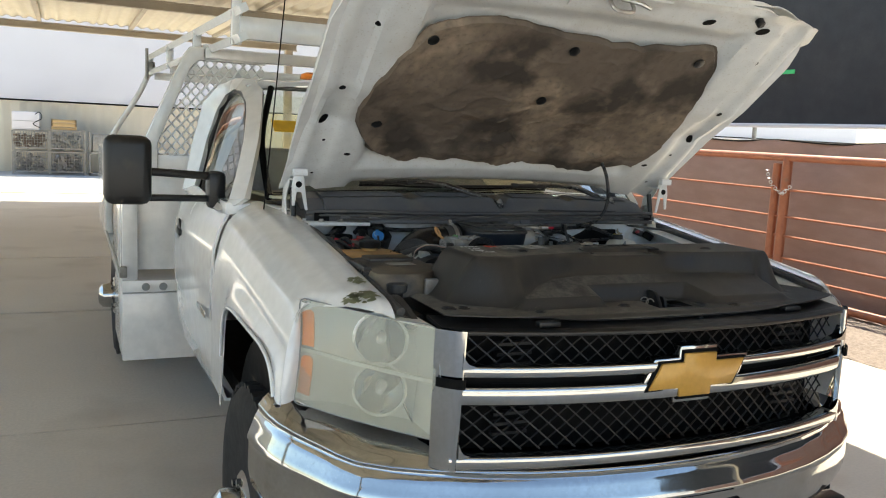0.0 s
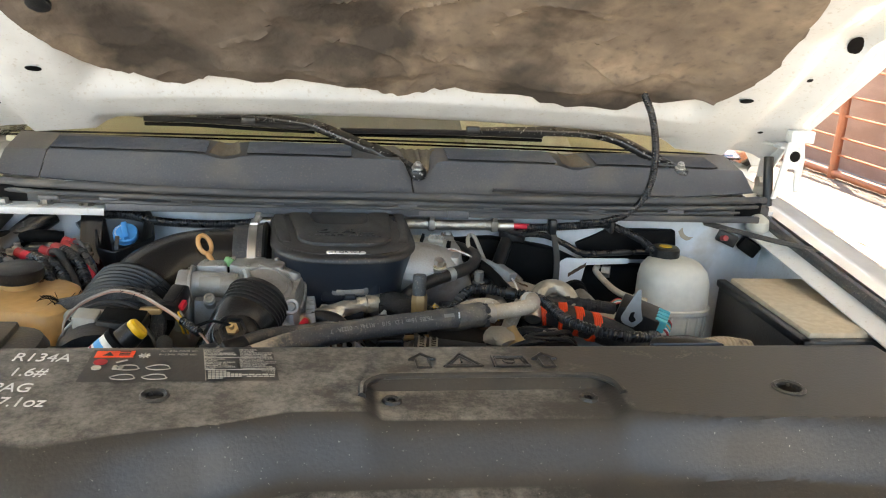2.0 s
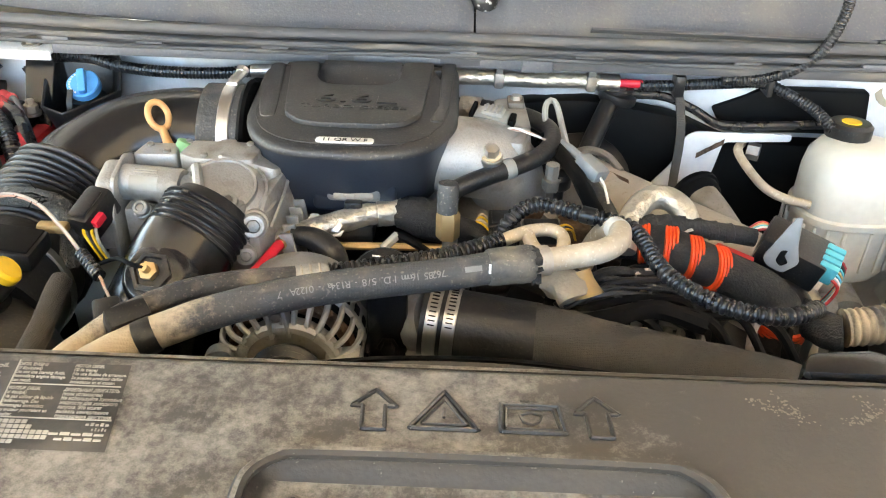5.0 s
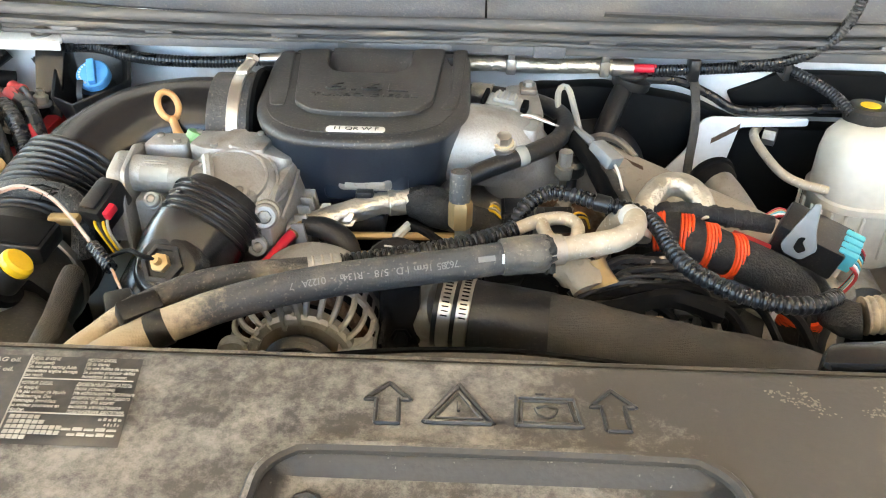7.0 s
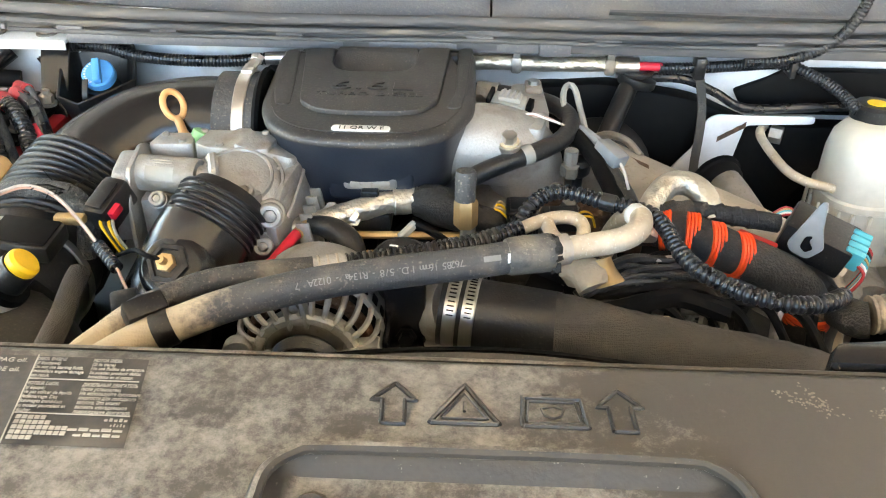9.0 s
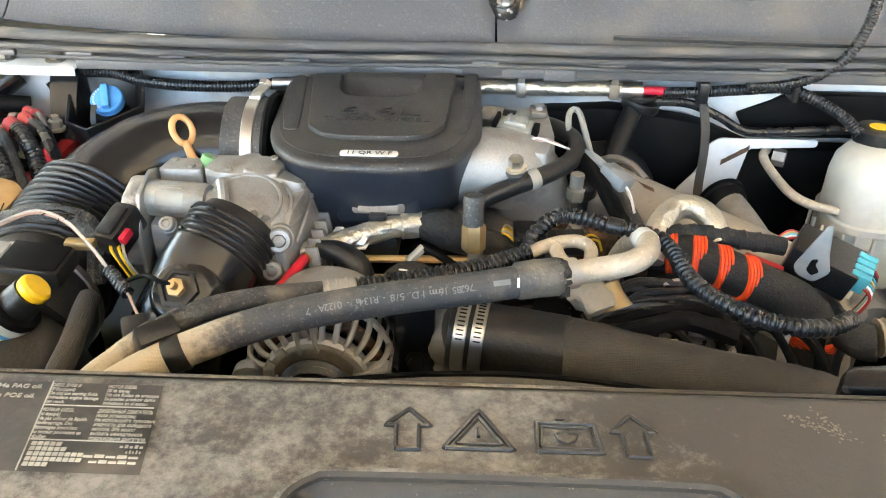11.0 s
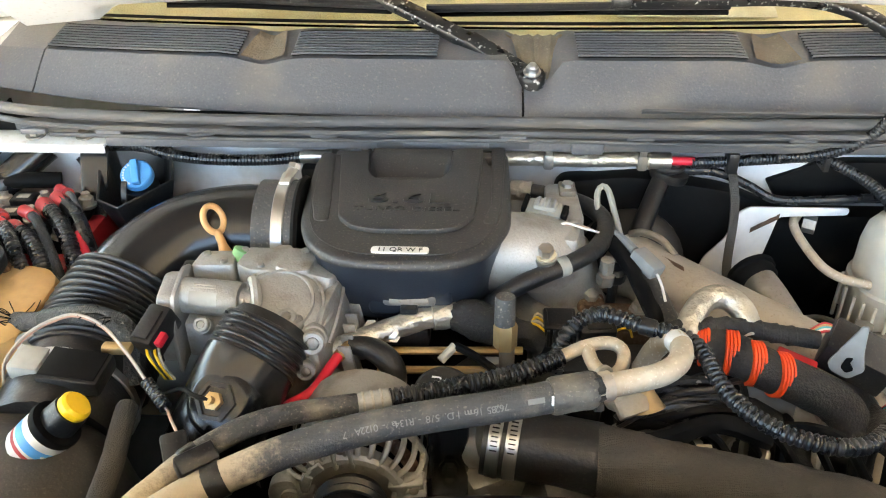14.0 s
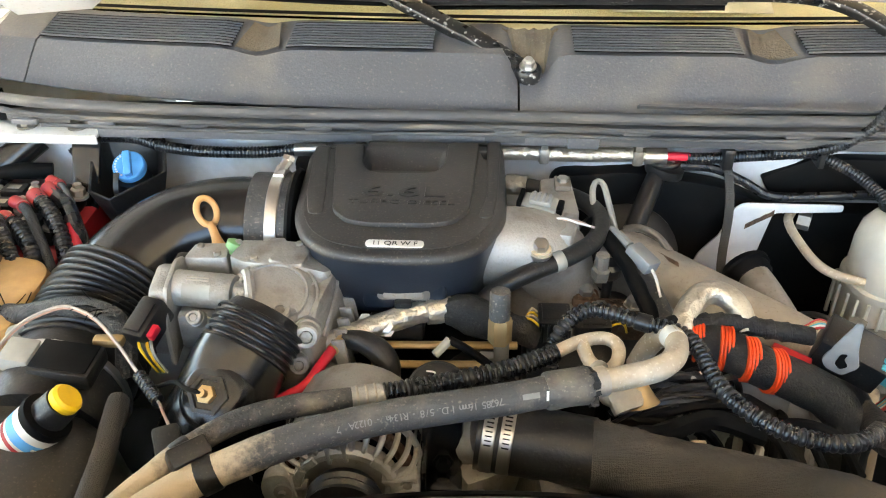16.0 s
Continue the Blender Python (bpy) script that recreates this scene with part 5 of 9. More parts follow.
for x0, x1 in ((-0.66, -0.37), (-0.295, -0.10), (0.085, 0.305), (0.39, 0.68)):
    # near-black sheet on the lip puts shade between the louvres
    part("louvre_gap", sheet(lambda u, v: Vector((x0 + (x1 - x0) * u, 1.156 + 0.074 * v + cowl_back(x0 + (x1 - x0) * u), cowl_top(x0 + (x1 - x0) * u) + 0.0028 + 0.0095 * v)), 12, 1), DEEP, cowl)
    for k in range(9):
        part("louvre", sheet(lambda u, v: Vector((x0 + (x1 - x0) * u, 1.158 + 0.0080 * k + 0.0028 * v + cowl_back(x0 + (x1 - x0) * u), cowl_top(x0 + (x1 - x0) * u) + 0.0035 + 0.0009 * k + 0.003 * (1 - v))), 12, 1, 0.002), COWL, cowl)
for c in (-0.335, 0.345):
    part("sand_patch", sheet(lambda u, v: Vector((c + (u - 0.5) * (0.060 - 0.022 * v), 1.156 + 0.075 * v + cowl_back(c), cowl_top(c + (u - 0.5) * 0.07) + 0.0045 + 0.009 * v)), 8, 4), SAND, cowl, "sand gathered in a hollow")
part("sand_hollow", sheet(lambda u, v: Vector((0.035 + (u - 0.5) * (0.055 + 0.045 * v), 1.150 + 0.085 * v, 1.352 + 0.032 * v + 0.002 * math.sin(u * 40))), 16, 6), SAND, cowl, "dusty ribbed hollow round the wiper pivot")
part("seal", tube([(-0.74, 1.13, 1.322), (-0.6, 1.078, 1.330), (-0.4, 1.069, 1.327), (-0.2, 1.071, 1.325), (0.0, 1.073, 1.326), (0.25, 1.069, 1.327), (0.5, 1.073, 1.329), (0.66, 1.09, 1.329), (0.74, 1.13, 1.322)], 0.0075, 10, 0.02, wobble=0.14), SEALM, cowl, "worn rubber bulb seal")
part("seal_lip", tube([(-0.74, 1.122, 1.311), (-0.6, 1.068, 1.3175), (-0.4, 1.060, 1.315), (-0.2, 1.062, 1.3135), (0.0, 1.062, 1.315), (0.25, 1.060, 1.3145), (0.5, 1.063, 1.317), (0.66, 1.081, 1.318), (0.74, 1.122, 1.311)], 0.0042, 8, 0.015, wobble=0.25), SEALM, cowl)
part("seal_fold", tube([(-0.60, 1.064, 1.306), (-0.4, 1.058, 1.305), (-0.2, 1.060, 1.304), (0.0, 1.061, 1.306), (0.25, 1.058, 1.305), (0.5, 1.062, 1.307), (0.66, 1.076, 1.308)], 0.0030, 8, 0.012, wobble=0.4), SEALM, cowl)
part("plenum_wall", box(-0.72, 0.72, 1.102, 1.108, 1.284, 1.3215, 0), DEEP, cowl)
part("stiffener", sheet(lambda u, v: Vector((0.16 + 0.36 * u, 1.083 - 0.006 * v, 1.338 - 0.004 * u + 0.006 * v)), 12, 2, 0.003), SEALM, cowl)
part("seal_channel", sheet(lambda u, v: Vector((-0.745 + 1.49 * u, 1.083 + 0.5 * cowl_back(-0.745 + 1.49 * u) + (0.0 if v < 0.5 else -0.012) + 0.002 * math.sin(u * 60), 1.322 - 0.030 * v)), 90, 6, 0.004), SEALM, cowl)
part("lower_flange", box(-0.53, 0.10, 1.066, 1.074, 1.288, 1.301, 0.002), COWL, cowl)
part("lower_flange", box(0.101, 0.70, 1.066, 1.076, 1.289, 1.302, 0.002), SEALM, cowl)
part("flange_tab", box(0.075, 0.115, 1.061, 1.068, 1.287, 1.306, 0.002), COWL, cowl)
for x in (-0.62, -0.52, -0.40, -0.24, 0.0, 0.16, 0.36, 0.52):
    part("clip", box(x - 0.017, x + 0.017, 1.060, 1.068, 1.306, 1.314, 0.002), COWL, cowl)


def bar_along(pts, w, h, up=(0, -0.42, 0.9)):
    """A pressed steel bar along pts: (x, y, z, width scale), w wide and h high, with rolled edges."""
    line, dist = curve_points([(*q, 1.0) if len(q) == 3 else q for q in pts], 0.008)
    pos = line[:, :3]
    tang = np.gradient(pos, axis=0)
    bm = bmesh.new()
    rings = []
    for k in range(len(pos)):
        t = Vector(tang[k]).normalized()
        side = t.cross(Vector(up)).normalized()
        top = side.cross(t).normalized()
        ww, hh = w * line[k, 3] / 2, h / 2
        rings.append([bm.verts.new(Vector(pos[k]) + side * a * ww + top * b * hh) for a, b in ((-1, -1), (1, -1), (1, 0.35), (0.8, 0.85), (0.45, 1), (-0.45, 1), (-0.8, 0.85), (-1, 0.35))])
    for a, b in zip(rings, rings[1:]):
        for i in range(8):
            bm.faces.new((a[i], a[(i + 1) % 8], b[(i + 1) % 8], b[i]))
    bm.faces.new(rings[0][::-1])
    bm.faces.new(rings[-1])
    bmesh.ops.recalc_face_normals(bm, faces=bm.faces)
    return bm


def wiper(pts, blade, nut):
    w = thing("windscreen_wiper", pts[-1], "chipped black steel windscreen wiper parked on the glass", "wiper", "windscreen wipers")
    end = Vector(pts[-1])
    part("arm", bar_along([(*q, 0.6 + 0.4 * min(1, 1.6 * k / (len(pts) - 1))) for k, q in enumerate(pts[:-2])] + [(*(Vector(pts[-2]) * 0.85 + end * 0.15), 1.0)], 0.024, 0.013), WIPERM, w)
    part("arm_root", bar_along([(*(Vector(pts[-2]) * 0.98 + end * 0.02), 0.86), (*(Vector(pts[-2]) * 0.5 + end * 0.5), 1.0), (*(end + Vector((0.006, -0.004, -0.003))), 0.95)], 0.030, 0.017), WIPERM, w)
    part("blade_frame", tube(blade, 0.006, 8, 0.01), BLACK, w)
    part("rubber", tube([(x, y + 0.004, z - 0.011) for x, y, z in blade], 0.004, 6, 0.02), DEEP, w)
    part("blade_clip", box(blade[2][0] - 0.014, blade[2][0] + 0.014, blade[2][1] - 0.008, blade[2][1] + 0.006, blade[2][2] - 0.002, blade[2][2] + 0.014, 0.003), BLACK, w)
    part("arm_head", lathe([(0.017, -0.014), (0.0185, -0.010), (0.0185, 0.006), (0.016, 0.010), (0.004, 0.0105)], end, (0, -0.3, 1), 24), WIPERM, w)
    part("washer", lathe([(0.0115, 0.0105), (0.0115, 0.0125)], end, (0, -0.3, 1), 20), SHINY, w)
    part("nut", lathe([(0.0085, 0.0125), (0.0085, 0.020), (0.0055, 0.0205), (0.0055, 0.024)], end, (0, -0.3, 1), 6), SHINY, w)
    part("pivot", lathe([(0.014, 0), (0.014, 0.05)], (end.x - 0.006, end.y + 0.004, end.z - 0.062), (0, -0.1, 1), 12), BLACK, w)
wiper([(-0.40, 1.285, 1.425), (-0.30, 1.29, 1.430), (-0.20, 1.278, 1.423), (-0.155, 1.256, 1.417), (-0.06, 1.200, 1.390), (0.025, 1.150, 1.353)],
      [(-0.50, 1.285, 1.418), (-0.40, 1.278, 1.420), (-0.30, 1.272, 1.418), (-0.17, 1.265, 1.415)], True)
wiper([(0.14, 1.262, 1.420), (0.25, 1.268, 1.424), (0.38, 1.275, 1.425), (0.46, 1.265, 1.415), (0.52, 1.235, 1.39), (0.58, 1.20, 1.36)],
      [(-0.12, 1.262, 1.412), (0.05, 1.262, 1.415), (0.15, 1.262, 1.417), (0.30, 1.270, 1.416)], True)
part("paper_sheet", sheet(lambda u, v: Vector((0.17 + 0.25 * u, 1.42 + 0.2 * v, 1.352 + 0.08 * v)), 4, 3, 0.001), PAPER, truck, "papers lying on the dashboard")

# ---- radiator cover ----
cover = thing("radiator_cover", (0, 0.26, 1.14), "dusty black moulded plastic cover over the radiator support", "radiator cover")


def smooth(x, a, b):
    """A straight ramp from 0 to 1 with slightly eased ends."""
    t = max(0, min(1, (x - a) / (b - a)))
    return 0.15 * t + 0.85 * t * t * (3 - 2 * t)


def cover_z(x, y):
    front = ramp(x, (-0.62, 0.30), (-0.46, 0.275), (-0.36, 0.28), (-0.25, 0.295), (-0.19, 0.318), (0.14, 0.312), (0.24, 0.29), (0.46, 0.285))
    foot = ramp(x, (-0.60, 0.275), (-0.52, 0.215), (-0.44, 0.165), (-0.40, 0.175), (-0.34, 0.225), (-0.27, 0.260), (-0.18, 0.270), (0.3, 0.268), (0.42, 0.25), (0.60, 0.22))
    k = smooth(y, foot, front)
    left = smooth(x, -0.595, -0.50)
    right = 1 - smooth(x, 0.525 - 0.10 * max(0, 0.30 - y), 0.60)
    # sloping middle shelf, stepped along its front
    side = smooth(x, -0.455, -0.405) * (1 - smooth(x, 0.455, 0.50))
    on = side * max(smooth(y, 0.195, 0.219), smooth(y, 0.138, 0.160) * (1 - smooth(x, -0.185, -0.155)), smooth(y, 0.112, 0.135) * smooth(x + 0.55 * (y - 0.13), 0.165, 0.205))
    base = 1.172 + on * (0.063 - 0.33 * max(0, 0.27 - y))
    z = base + (1.295 - base) * k * left * right
    # pocket in the crest
    pk = smooth(x, -0.125, -0.100) * (1 - smooth(x, 0.13, 0.155)) * (1 - smooth(y, 0.372, 0.384))
    z -= 0.010 * pk * k * smooth(y, 0.25, 0.30)
    z -= 0.010 * (1 - smooth(y, 0.05, 0.075))
    z -= 0.010 * smooth(y, 0.464, 0.478)
    return z


LATCH = (-0.02, 0.105, 0.10, 0.192)


def cover_sheet():
    nx, ny = 300, 130
    bm = bmesh.new()
    g = {}
    def y_at(x, v):
        y0 = 0.045 + 0.10 * (abs(x) / 0.66) ** 3
        y1 = ramp(x, (-0.66, 0.36), (-0.60, 0.43), (-0.53, 0.476), (0.54, 0.476), (0.60, 0.45), (0.70, 0.30), (0.72, 0.26))
        return y0 + (y1 - y0) * v
    for i in range(nx + 1):
        x = -0.65 + 1.36 * i / nx
        for j in range(ny + 1):
            y = y_at(x, j / ny)
            g[i, j] = bm.verts.new((x, y, cover_z(x, y)))
    holes = [(-0.109, 0.143, 0.017), (0.13, 0.122, 0.017), (0.236, 0.094, 0.014), (-0.57, 0.20, 0.014), (-0.61, 0.205, 0.018), (-0.32, 0.35, 0.012), (0.343, 0.35, 0.016), (-0.39, 0.12, 0.012), (-0.09, 0.352, 0.008), (0.118, 0.352, 0.008)]
    for i in range(nx):
        for j in range(ny):
            c = (g[i, j].co + g[i + 1, j + 1].co) / 2
            if LATCH[0] - 0.05 * max(0, (0.2 - c.y)) < c.x < LATCH[1] - 0.1 * max(0, 0.2 - c.y) and LATCH[2] < c.y < LATCH[3]:
                continue
            if any((c.x - a) ** 2 + (c.y - b) ** 2 < (r * 0.85) ** 2 for a, b, r in holes):
                continue
            bm.faces.new((g[i, j], g[i + 1, j], g[i + 1, j + 1], g[i, j + 1]))
    bmesh.ops.delete(bm, geom=[v for v in bm.verts if not v.link_faces], context="VERTS")
    return bm, holes


cv, HOLES = cover_sheet()
bmesh.ops.solidify(cv, geom=cv.faces[:], thickness=0.003)
part("shell", cv, CREST, cover, angle=30)
for a, b, r in HOLES:
    z = cover_z(a, b)
    part("hole_rim", tube([(a + r * math.cos(q), b + r * math.sin(q), z + 0.0005) for q in np.linspace(0, 6.2832, 17)], 0.0028, 6, 0.006), SHROUD, cover)
    if r < 0.013:
        part("push_fastener", lathe([(r * 0.8, 0), (r * 0.8, 0.002), (r * 0.3, 0.003)], (a, b, z - 0.006), (0, 0, 1), 12), BLACK, cover)
# raised pictograms on the crest
CZ = 1.2955


def ridge(pts, w=0.0016, closed=True):
    return tube([(x, y, CZ + 0.0005) for x, y in (list(pts) + [pts[0]] if closed else pts)], w, 6, 0.002)


def corners(pts):
    """Points doubled near corners, so that a smooth line keeps them sharp."""
    out = []
    n = len(pts)
    for i in range(n):
        a, b = Vector(pts[i]), Vector(pts[(i + 1) % n])
        out += [tuple(a + (b - a) * t) for t in (0.03, 0.5, 0.97)]
    return out


for ax in (-0.051, 0.0885):
    part("raised_arrow", ridge(corners([(ax - 0.006, 0.408), (ax + 0.008, 0.408), (ax + 0.007, 0.428), (ax + 0.014, 0.428), (ax, 0.443), (ax - 0.014, 0.428), (ax - 0.007, 0.428)])), CREST, cover)
part("raised_triangle", join(ridge(corners([(-0.028, 0.410), (0.014, 0.410), (-0.007, 0.443)])), ridge(corners([(-0.021, 0.414), (0.007, 0.414), (-0.007, 0.436)]), 0.001), ridge([(-0.007, 0.420), (-0.007, 0.424), (-0.007, 0.428)], 0.0012, False)), CREST, cover)
part("raised_battery", join(ridge(corners([(0.028, 0.410), (0.068, 0.410), (0.065, 0.434), (0.029, 0.434)])), ridge(corners([(0.031, 0.413), (0.064, 0.413), (0.061, 0.431), (0.032, 0.431)]), 0.001),
                            ridge(corners([(0.040, 0.4345), (0.047, 0.4345), (0.047, 0.4375), (0.040, 0.4375)]), 0.001), ridge(corners([(0.042, 0.419), (0.047, 0.4165), (0.052, 0.419), (0.054, 0.425), (0.047, 0.4275), (0.040, 0.425)]), 0.001)), CREST, cover)
part("pocket_ridge", tube([(-0.121, 0.345, 1.2945), (-0.118, 0.367, 1.2965), (-0.104, 0.382, 1.2965), (-0.085, 0.386, 1.2965), (0.015, 0.387, 1.2965), (0.118, 0.386, 1.2965), (0.137, 0.381, 1.2965), (0.150, 0.366, 1.2965), (0.153, 0.345, 1.2945)], 0.0042, 8, 0.006), CREST, cover)
part("rear_lip", tube([(-0.52, 0.4765, 1.286), (0.0, 0.4765, 1.286), (0.53, 0.4765, 1.286)], 0.003, 8, 0.02), CREST, cover)
# chalky scuffs on the crest
rs = random.Random(17)
for cx, cy, dx, dy, n in ((0.193, 0.448, 0.030, -0.022, 60), (0.207, 0.452, 0.012, -0.016, 40), (0.246, 0.430, 0.022, 0.010, 60), (0.262, 0.455, 0.014, -0.022, 45), (0.281, 0.452, 0.030, -0.026, 50)):
    scuff = bmesh.new()
    for i in range(n):
        f = rs.random()
        px, py, r = cx + dx * f + 0.003 * rs.gauss(0, 1), cy + dy * f + 0.002 * rs.gauss(0, 1), 0.0004 + 0.0007 * rs.random()
        scuff.faces.new([scuff.verts.new((px + r * (0.5 + rs.random()) * math.cos(b), py + r * (0.5 + rs.random()) * math.sin(b), CZ + 0.0003)) for b in np.linspace(0, 5.2, 6)])
    tagged(part("scuff_mark", scuff, SCUFF, cover), "pale chalky scuff", kind="stuff")

# warning decal: ruled block of small print
dec = part("decal", sheet(lambda u, v: Vector((-0.400 + (0.186 + 0.011 * (1 - v)) * u, 0.380 + 0.077 * v, CZ + 0.0004)), 2, 2), DECALM, cover, "worn black warning decal with pale print")
def fitted(words, x, y, width, size=0.0041):
    """A line of print that starts at x, y and is width long."""
    bm = text(words, size, 0.0002, Matrix.Identity(4))
    lo, hi = min(v.co.x for v in bm.verts), max(v.co.x for v in bm.verts)
    moved(bm, Matrix.Translation((x, y, CZ + 0.0015)) @ Matrix.Diagonal((width / (hi - lo), 1, 1, 1)) @ Matrix.Translation((-lo, 0, 0)))
    return part("print", bm, PALEINK, dec)


def left(words, x, y, size, mat=None):
    return fitted(words, x, y, 0.46 * size * len(words), size)


for x0, y0, lines in (
        (-0.286, 0.4520, (("DIESEL ENGINE", 19), ("(If Equipped)", 16), ("Do not use starting fluids.", 32), ("Immediate engine damage", 33), ("can result.", 12))),
        (-0.249, 0.4520, (("MOTOR DIESEL", 19), ("(Si lo tiene)", 15), ("No use fluidos de arranque.", 35), ("Se pueden producir daños", 33), ("inmediatos en el motor.", 29))),
        (-0.283, 0.4290, (("MOTEUR DIESEL", 21), ("(si équipé)", 13), ("Ne pas utiliser de liquide", 31), ("dedémarrage. Des", 23), ("dommages immédiats", 27), ("au moteur pourraient en", 30), ("résulter.", 10))),
        (-0.247, 0.4290, (("ДИЗЕЛЬНЫЙ ДВИГАТЕЛЬ", 35), ("(если установлен)", 25), ("Не используйте пусковые", 38), ("жидкости для холодного", 36), ("запуска. Это может", 27), ("вызвать немедленное", 32), ("повреждение двигателя.", 35)))):
    for k, (w, mm) in enumerate(lines):
        fitted(w, x0 + 0.0006 * k, y0 - 0.0039 * k, mm / 1000)
# two scripts too small to tell: broken bars
for k, (n, x0) in enumerate(((5, -0.276), (6, -0.2755), (9, -0.275), (9, -0.2745), (4, -0.274))):
    part("print", join(*[box(x0 + 0.0038 * j, x0 + 0.0030 + 0.0038 * j, 0.4000 - 0.0041 * k, 0.4028 - 0.0041 * k, CZ + 0.001, CZ + 0.0016, 0) for j in range(n)]), PALEINK, dec)
for k, w in enumerate((0.015, 0.010, 0.034, 0.029)):
    part("print", join(*[box(-0.207 - w + (w / 5) * j, -0.2082 - w + (w / 5) * (j + 1), 0.4000 - 0.0042 * k, 0.4014 - 0.0042 * k + 0.0008 * (j % 2), CZ + 0.001, CZ + 0.0016, 0) for j in range(5)]), PALEINK, dec)
for yy, dx in ((0.4345, 0.0), (0.4045, 0.005)):
    part("rule", box(-0.284 + dx, -0.213 + dx, yy, yy + 0.0006, CZ + 0.001, CZ + 0.0016, 0), PALEINK, dec)
part("rule", moved(box(-0.0004, 0.0004, 0, 0.078, 0, 0.0006, 0), pose(-0.2755, 0.380, CZ + 0.001, 0, 0, 8.6)), PALEINK, dec)
for k, w in enumerate(("R-134a PAG oil.", "R-134a POE oil.")):
    left(w, -0.3305 - 0.001 * k, 0.4495 - 0.009 * k, 0.0056)
for cx, cy in ((-0.357, 0.412), (-0.326, 0.412), (-0.357, 0.390), (-0.326, 0.390)):
    part("car_outline", tube([(cx + 0.011 * math.cos(q) * (1.2 if math.sin(q) < 0 else 0.9), cy + 0.006 * math.sin(q), CZ + 0.001) for q in np.linspace(0, 6.2832, 13)], 0.0006, 5, 0.003), PALEINK, dec)
part("orange_panel", box(-0.396, -0.357, 0.437, 0.452, CZ + 0.0008, CZ + 0.0016, 0), ORANGE, dec, "orange warning panel")
part("warning_sign", prism([(-0.388, 0.4395), (-0.377, 0.4395), (-0.3825, 0.449)], "z", CZ + 0.0016, CZ + 0.0019, 0), INK, dec)
part("warning_bars", join(*[box(-0.372, -0.361, 0.440 + 0.004 * k, 0.4422 + 0.004 * k, CZ + 0.0016, CZ + 0.0019, 0) for k in range(3)]), INK, dec)
part("red_disc", lathe([(0.007, 0), (0.007, 0.0012)], (-0.387, 0.426, CZ), (0, 0, 1), 18), RED, dec)
part("pictogram", join(moved(box(-0.006, 0.006, -0.001, 0.001, 0, 0.001, 0), pose(-0.366, 0.427, CZ + 0.0006, 0, 0, 35)), box(-0.372, -0.368, 0.408, 0.416, CZ, CZ + 0.0015, 0), box(-0.366, -0.362, 0.408, 0.416, CZ, CZ + 0.0015, 0), lathe([(0.005, 0), (0.005, 0.0015)], (-0.388, 0.412, CZ), (0, 0, 1), 10)), PALEINK, dec)
part("frost_star", join(*[moved(box(-0.006, 0.006, -0.0006, 0.0006, 0, 0.001, 0), pose(-0.346, 0.441, CZ + 0.0006, 0, 0, a)) for a in (0, 45, 90, 135)]), PALEINK, dec)
# marker writing
for w, x, y, sz in (("R134A", -0.447, 0.428, 0.022), ("1.6#", -0.450, 0.394, 0.021), ("PAG", -0.455, 0.360, 0.021), ("7.1oz", -0.437, 0.330, 0.021)):
    part("handwriting", text(w, sz, 0.0002, Matrix.Translation((x, y, CZ + 0.0012)) @ pose(0, 0, 0, 0, 0, -3) @ Matrix.Diagonal((0.95, 1.25, 1, 1))), MARKER, cover, "white marker handwriting")
# latch in the opening
latch = thing("hood_latch", (0.03, 0.18, 1.08), "black steel hood latch in the opening of the cover", "latch")
part("latch_body", box(-0.03, 0.03, 0.14, 0.23, 1.06, 1.16, 0.006), DEEP, latch)
part("latch_hook", prism(rounded([(0.13, 1.14), (0.17, 1.20), (0.205, 1.205), (0.215, 1.165), (0.19, 1.15)], 0.012), "x", 0.012, 0.024, 0.003), BLACK, latch)
part("latch_hook", prism(rounded([(0.15, 1.12), (0.18, 1.185), (0.225, 1.18), (0.225, 1.12)], 0.012), "x", 0.050, 0.060, 0.003), BLACK, latch)
part("release_lever", tube([(0.07, 0.20, 1.15), (0.075, 0.13, 1.16), (0.08, 0.08, 1.155), (0.07, 0.04, 1.15)], 0.008, 8, 0.01), BLACK, latch)
part("spring", tube([(-0.005 + 0.008 * math.cos(a), 0.16 + 0.004 * a, 1.175 + 0.008 * math.sin(a)) for a in np.linspace(0, 18, 60)], 0.0018, 6, 0.003), STEEL, latch)
part("spring_cover", sheet(lambda u, v: Vector((0.0 + 0.09 * u, 0.105 + 0.15 * v, 1.125 + 0.03 * math.sin(u * 5) * math.sin(v * 7) + 0.02 * noise.noise(Vector((u * 6, v * 6, 2))))), 24, 24, 0.002), DEEP, latch)
# metal beside the cover
sup = thing("radiator_support", (-0.68, 0.35, 1.1), "dark dusty radiator support at the side of the cover", "radiator support")
part("side_plate", box(-0.735, -0.63, 0.31, 0.46, 1.06, 1.135, 0.01), SHROUD, sup)
part("side_plate", box(0.63, 0.735, 0.31, 0.50, 1.06, 1.135, 0.01), SHROUD, sup)
part("knob", lathe([(0.028, 0), (0.03, 0.01), (0.03, 0.022), (0.022, 0.026)], (-0.678, 0.404, 1.18), (0, 0, 1), 18), RUBBER, sup)
part("knob_stem", lathe([(0.02, 0), (0.02, 0.06)], (-0.678, 0.404, 1.13), (0, 0, 1), 12), BLACK, sup)
part("spring_clip", box(-0.72, -0.69, 0.26, 0.32, 1.12, 1.16, 0.01), BRASS, sup)
part("bracket", tube([(-0.70, 0.22, 1.13), (-0.715, 0.30, 1.17), (-0.71, 0.40, 1.15)], 0.02, 8, 0.01), SHROUD, sup)
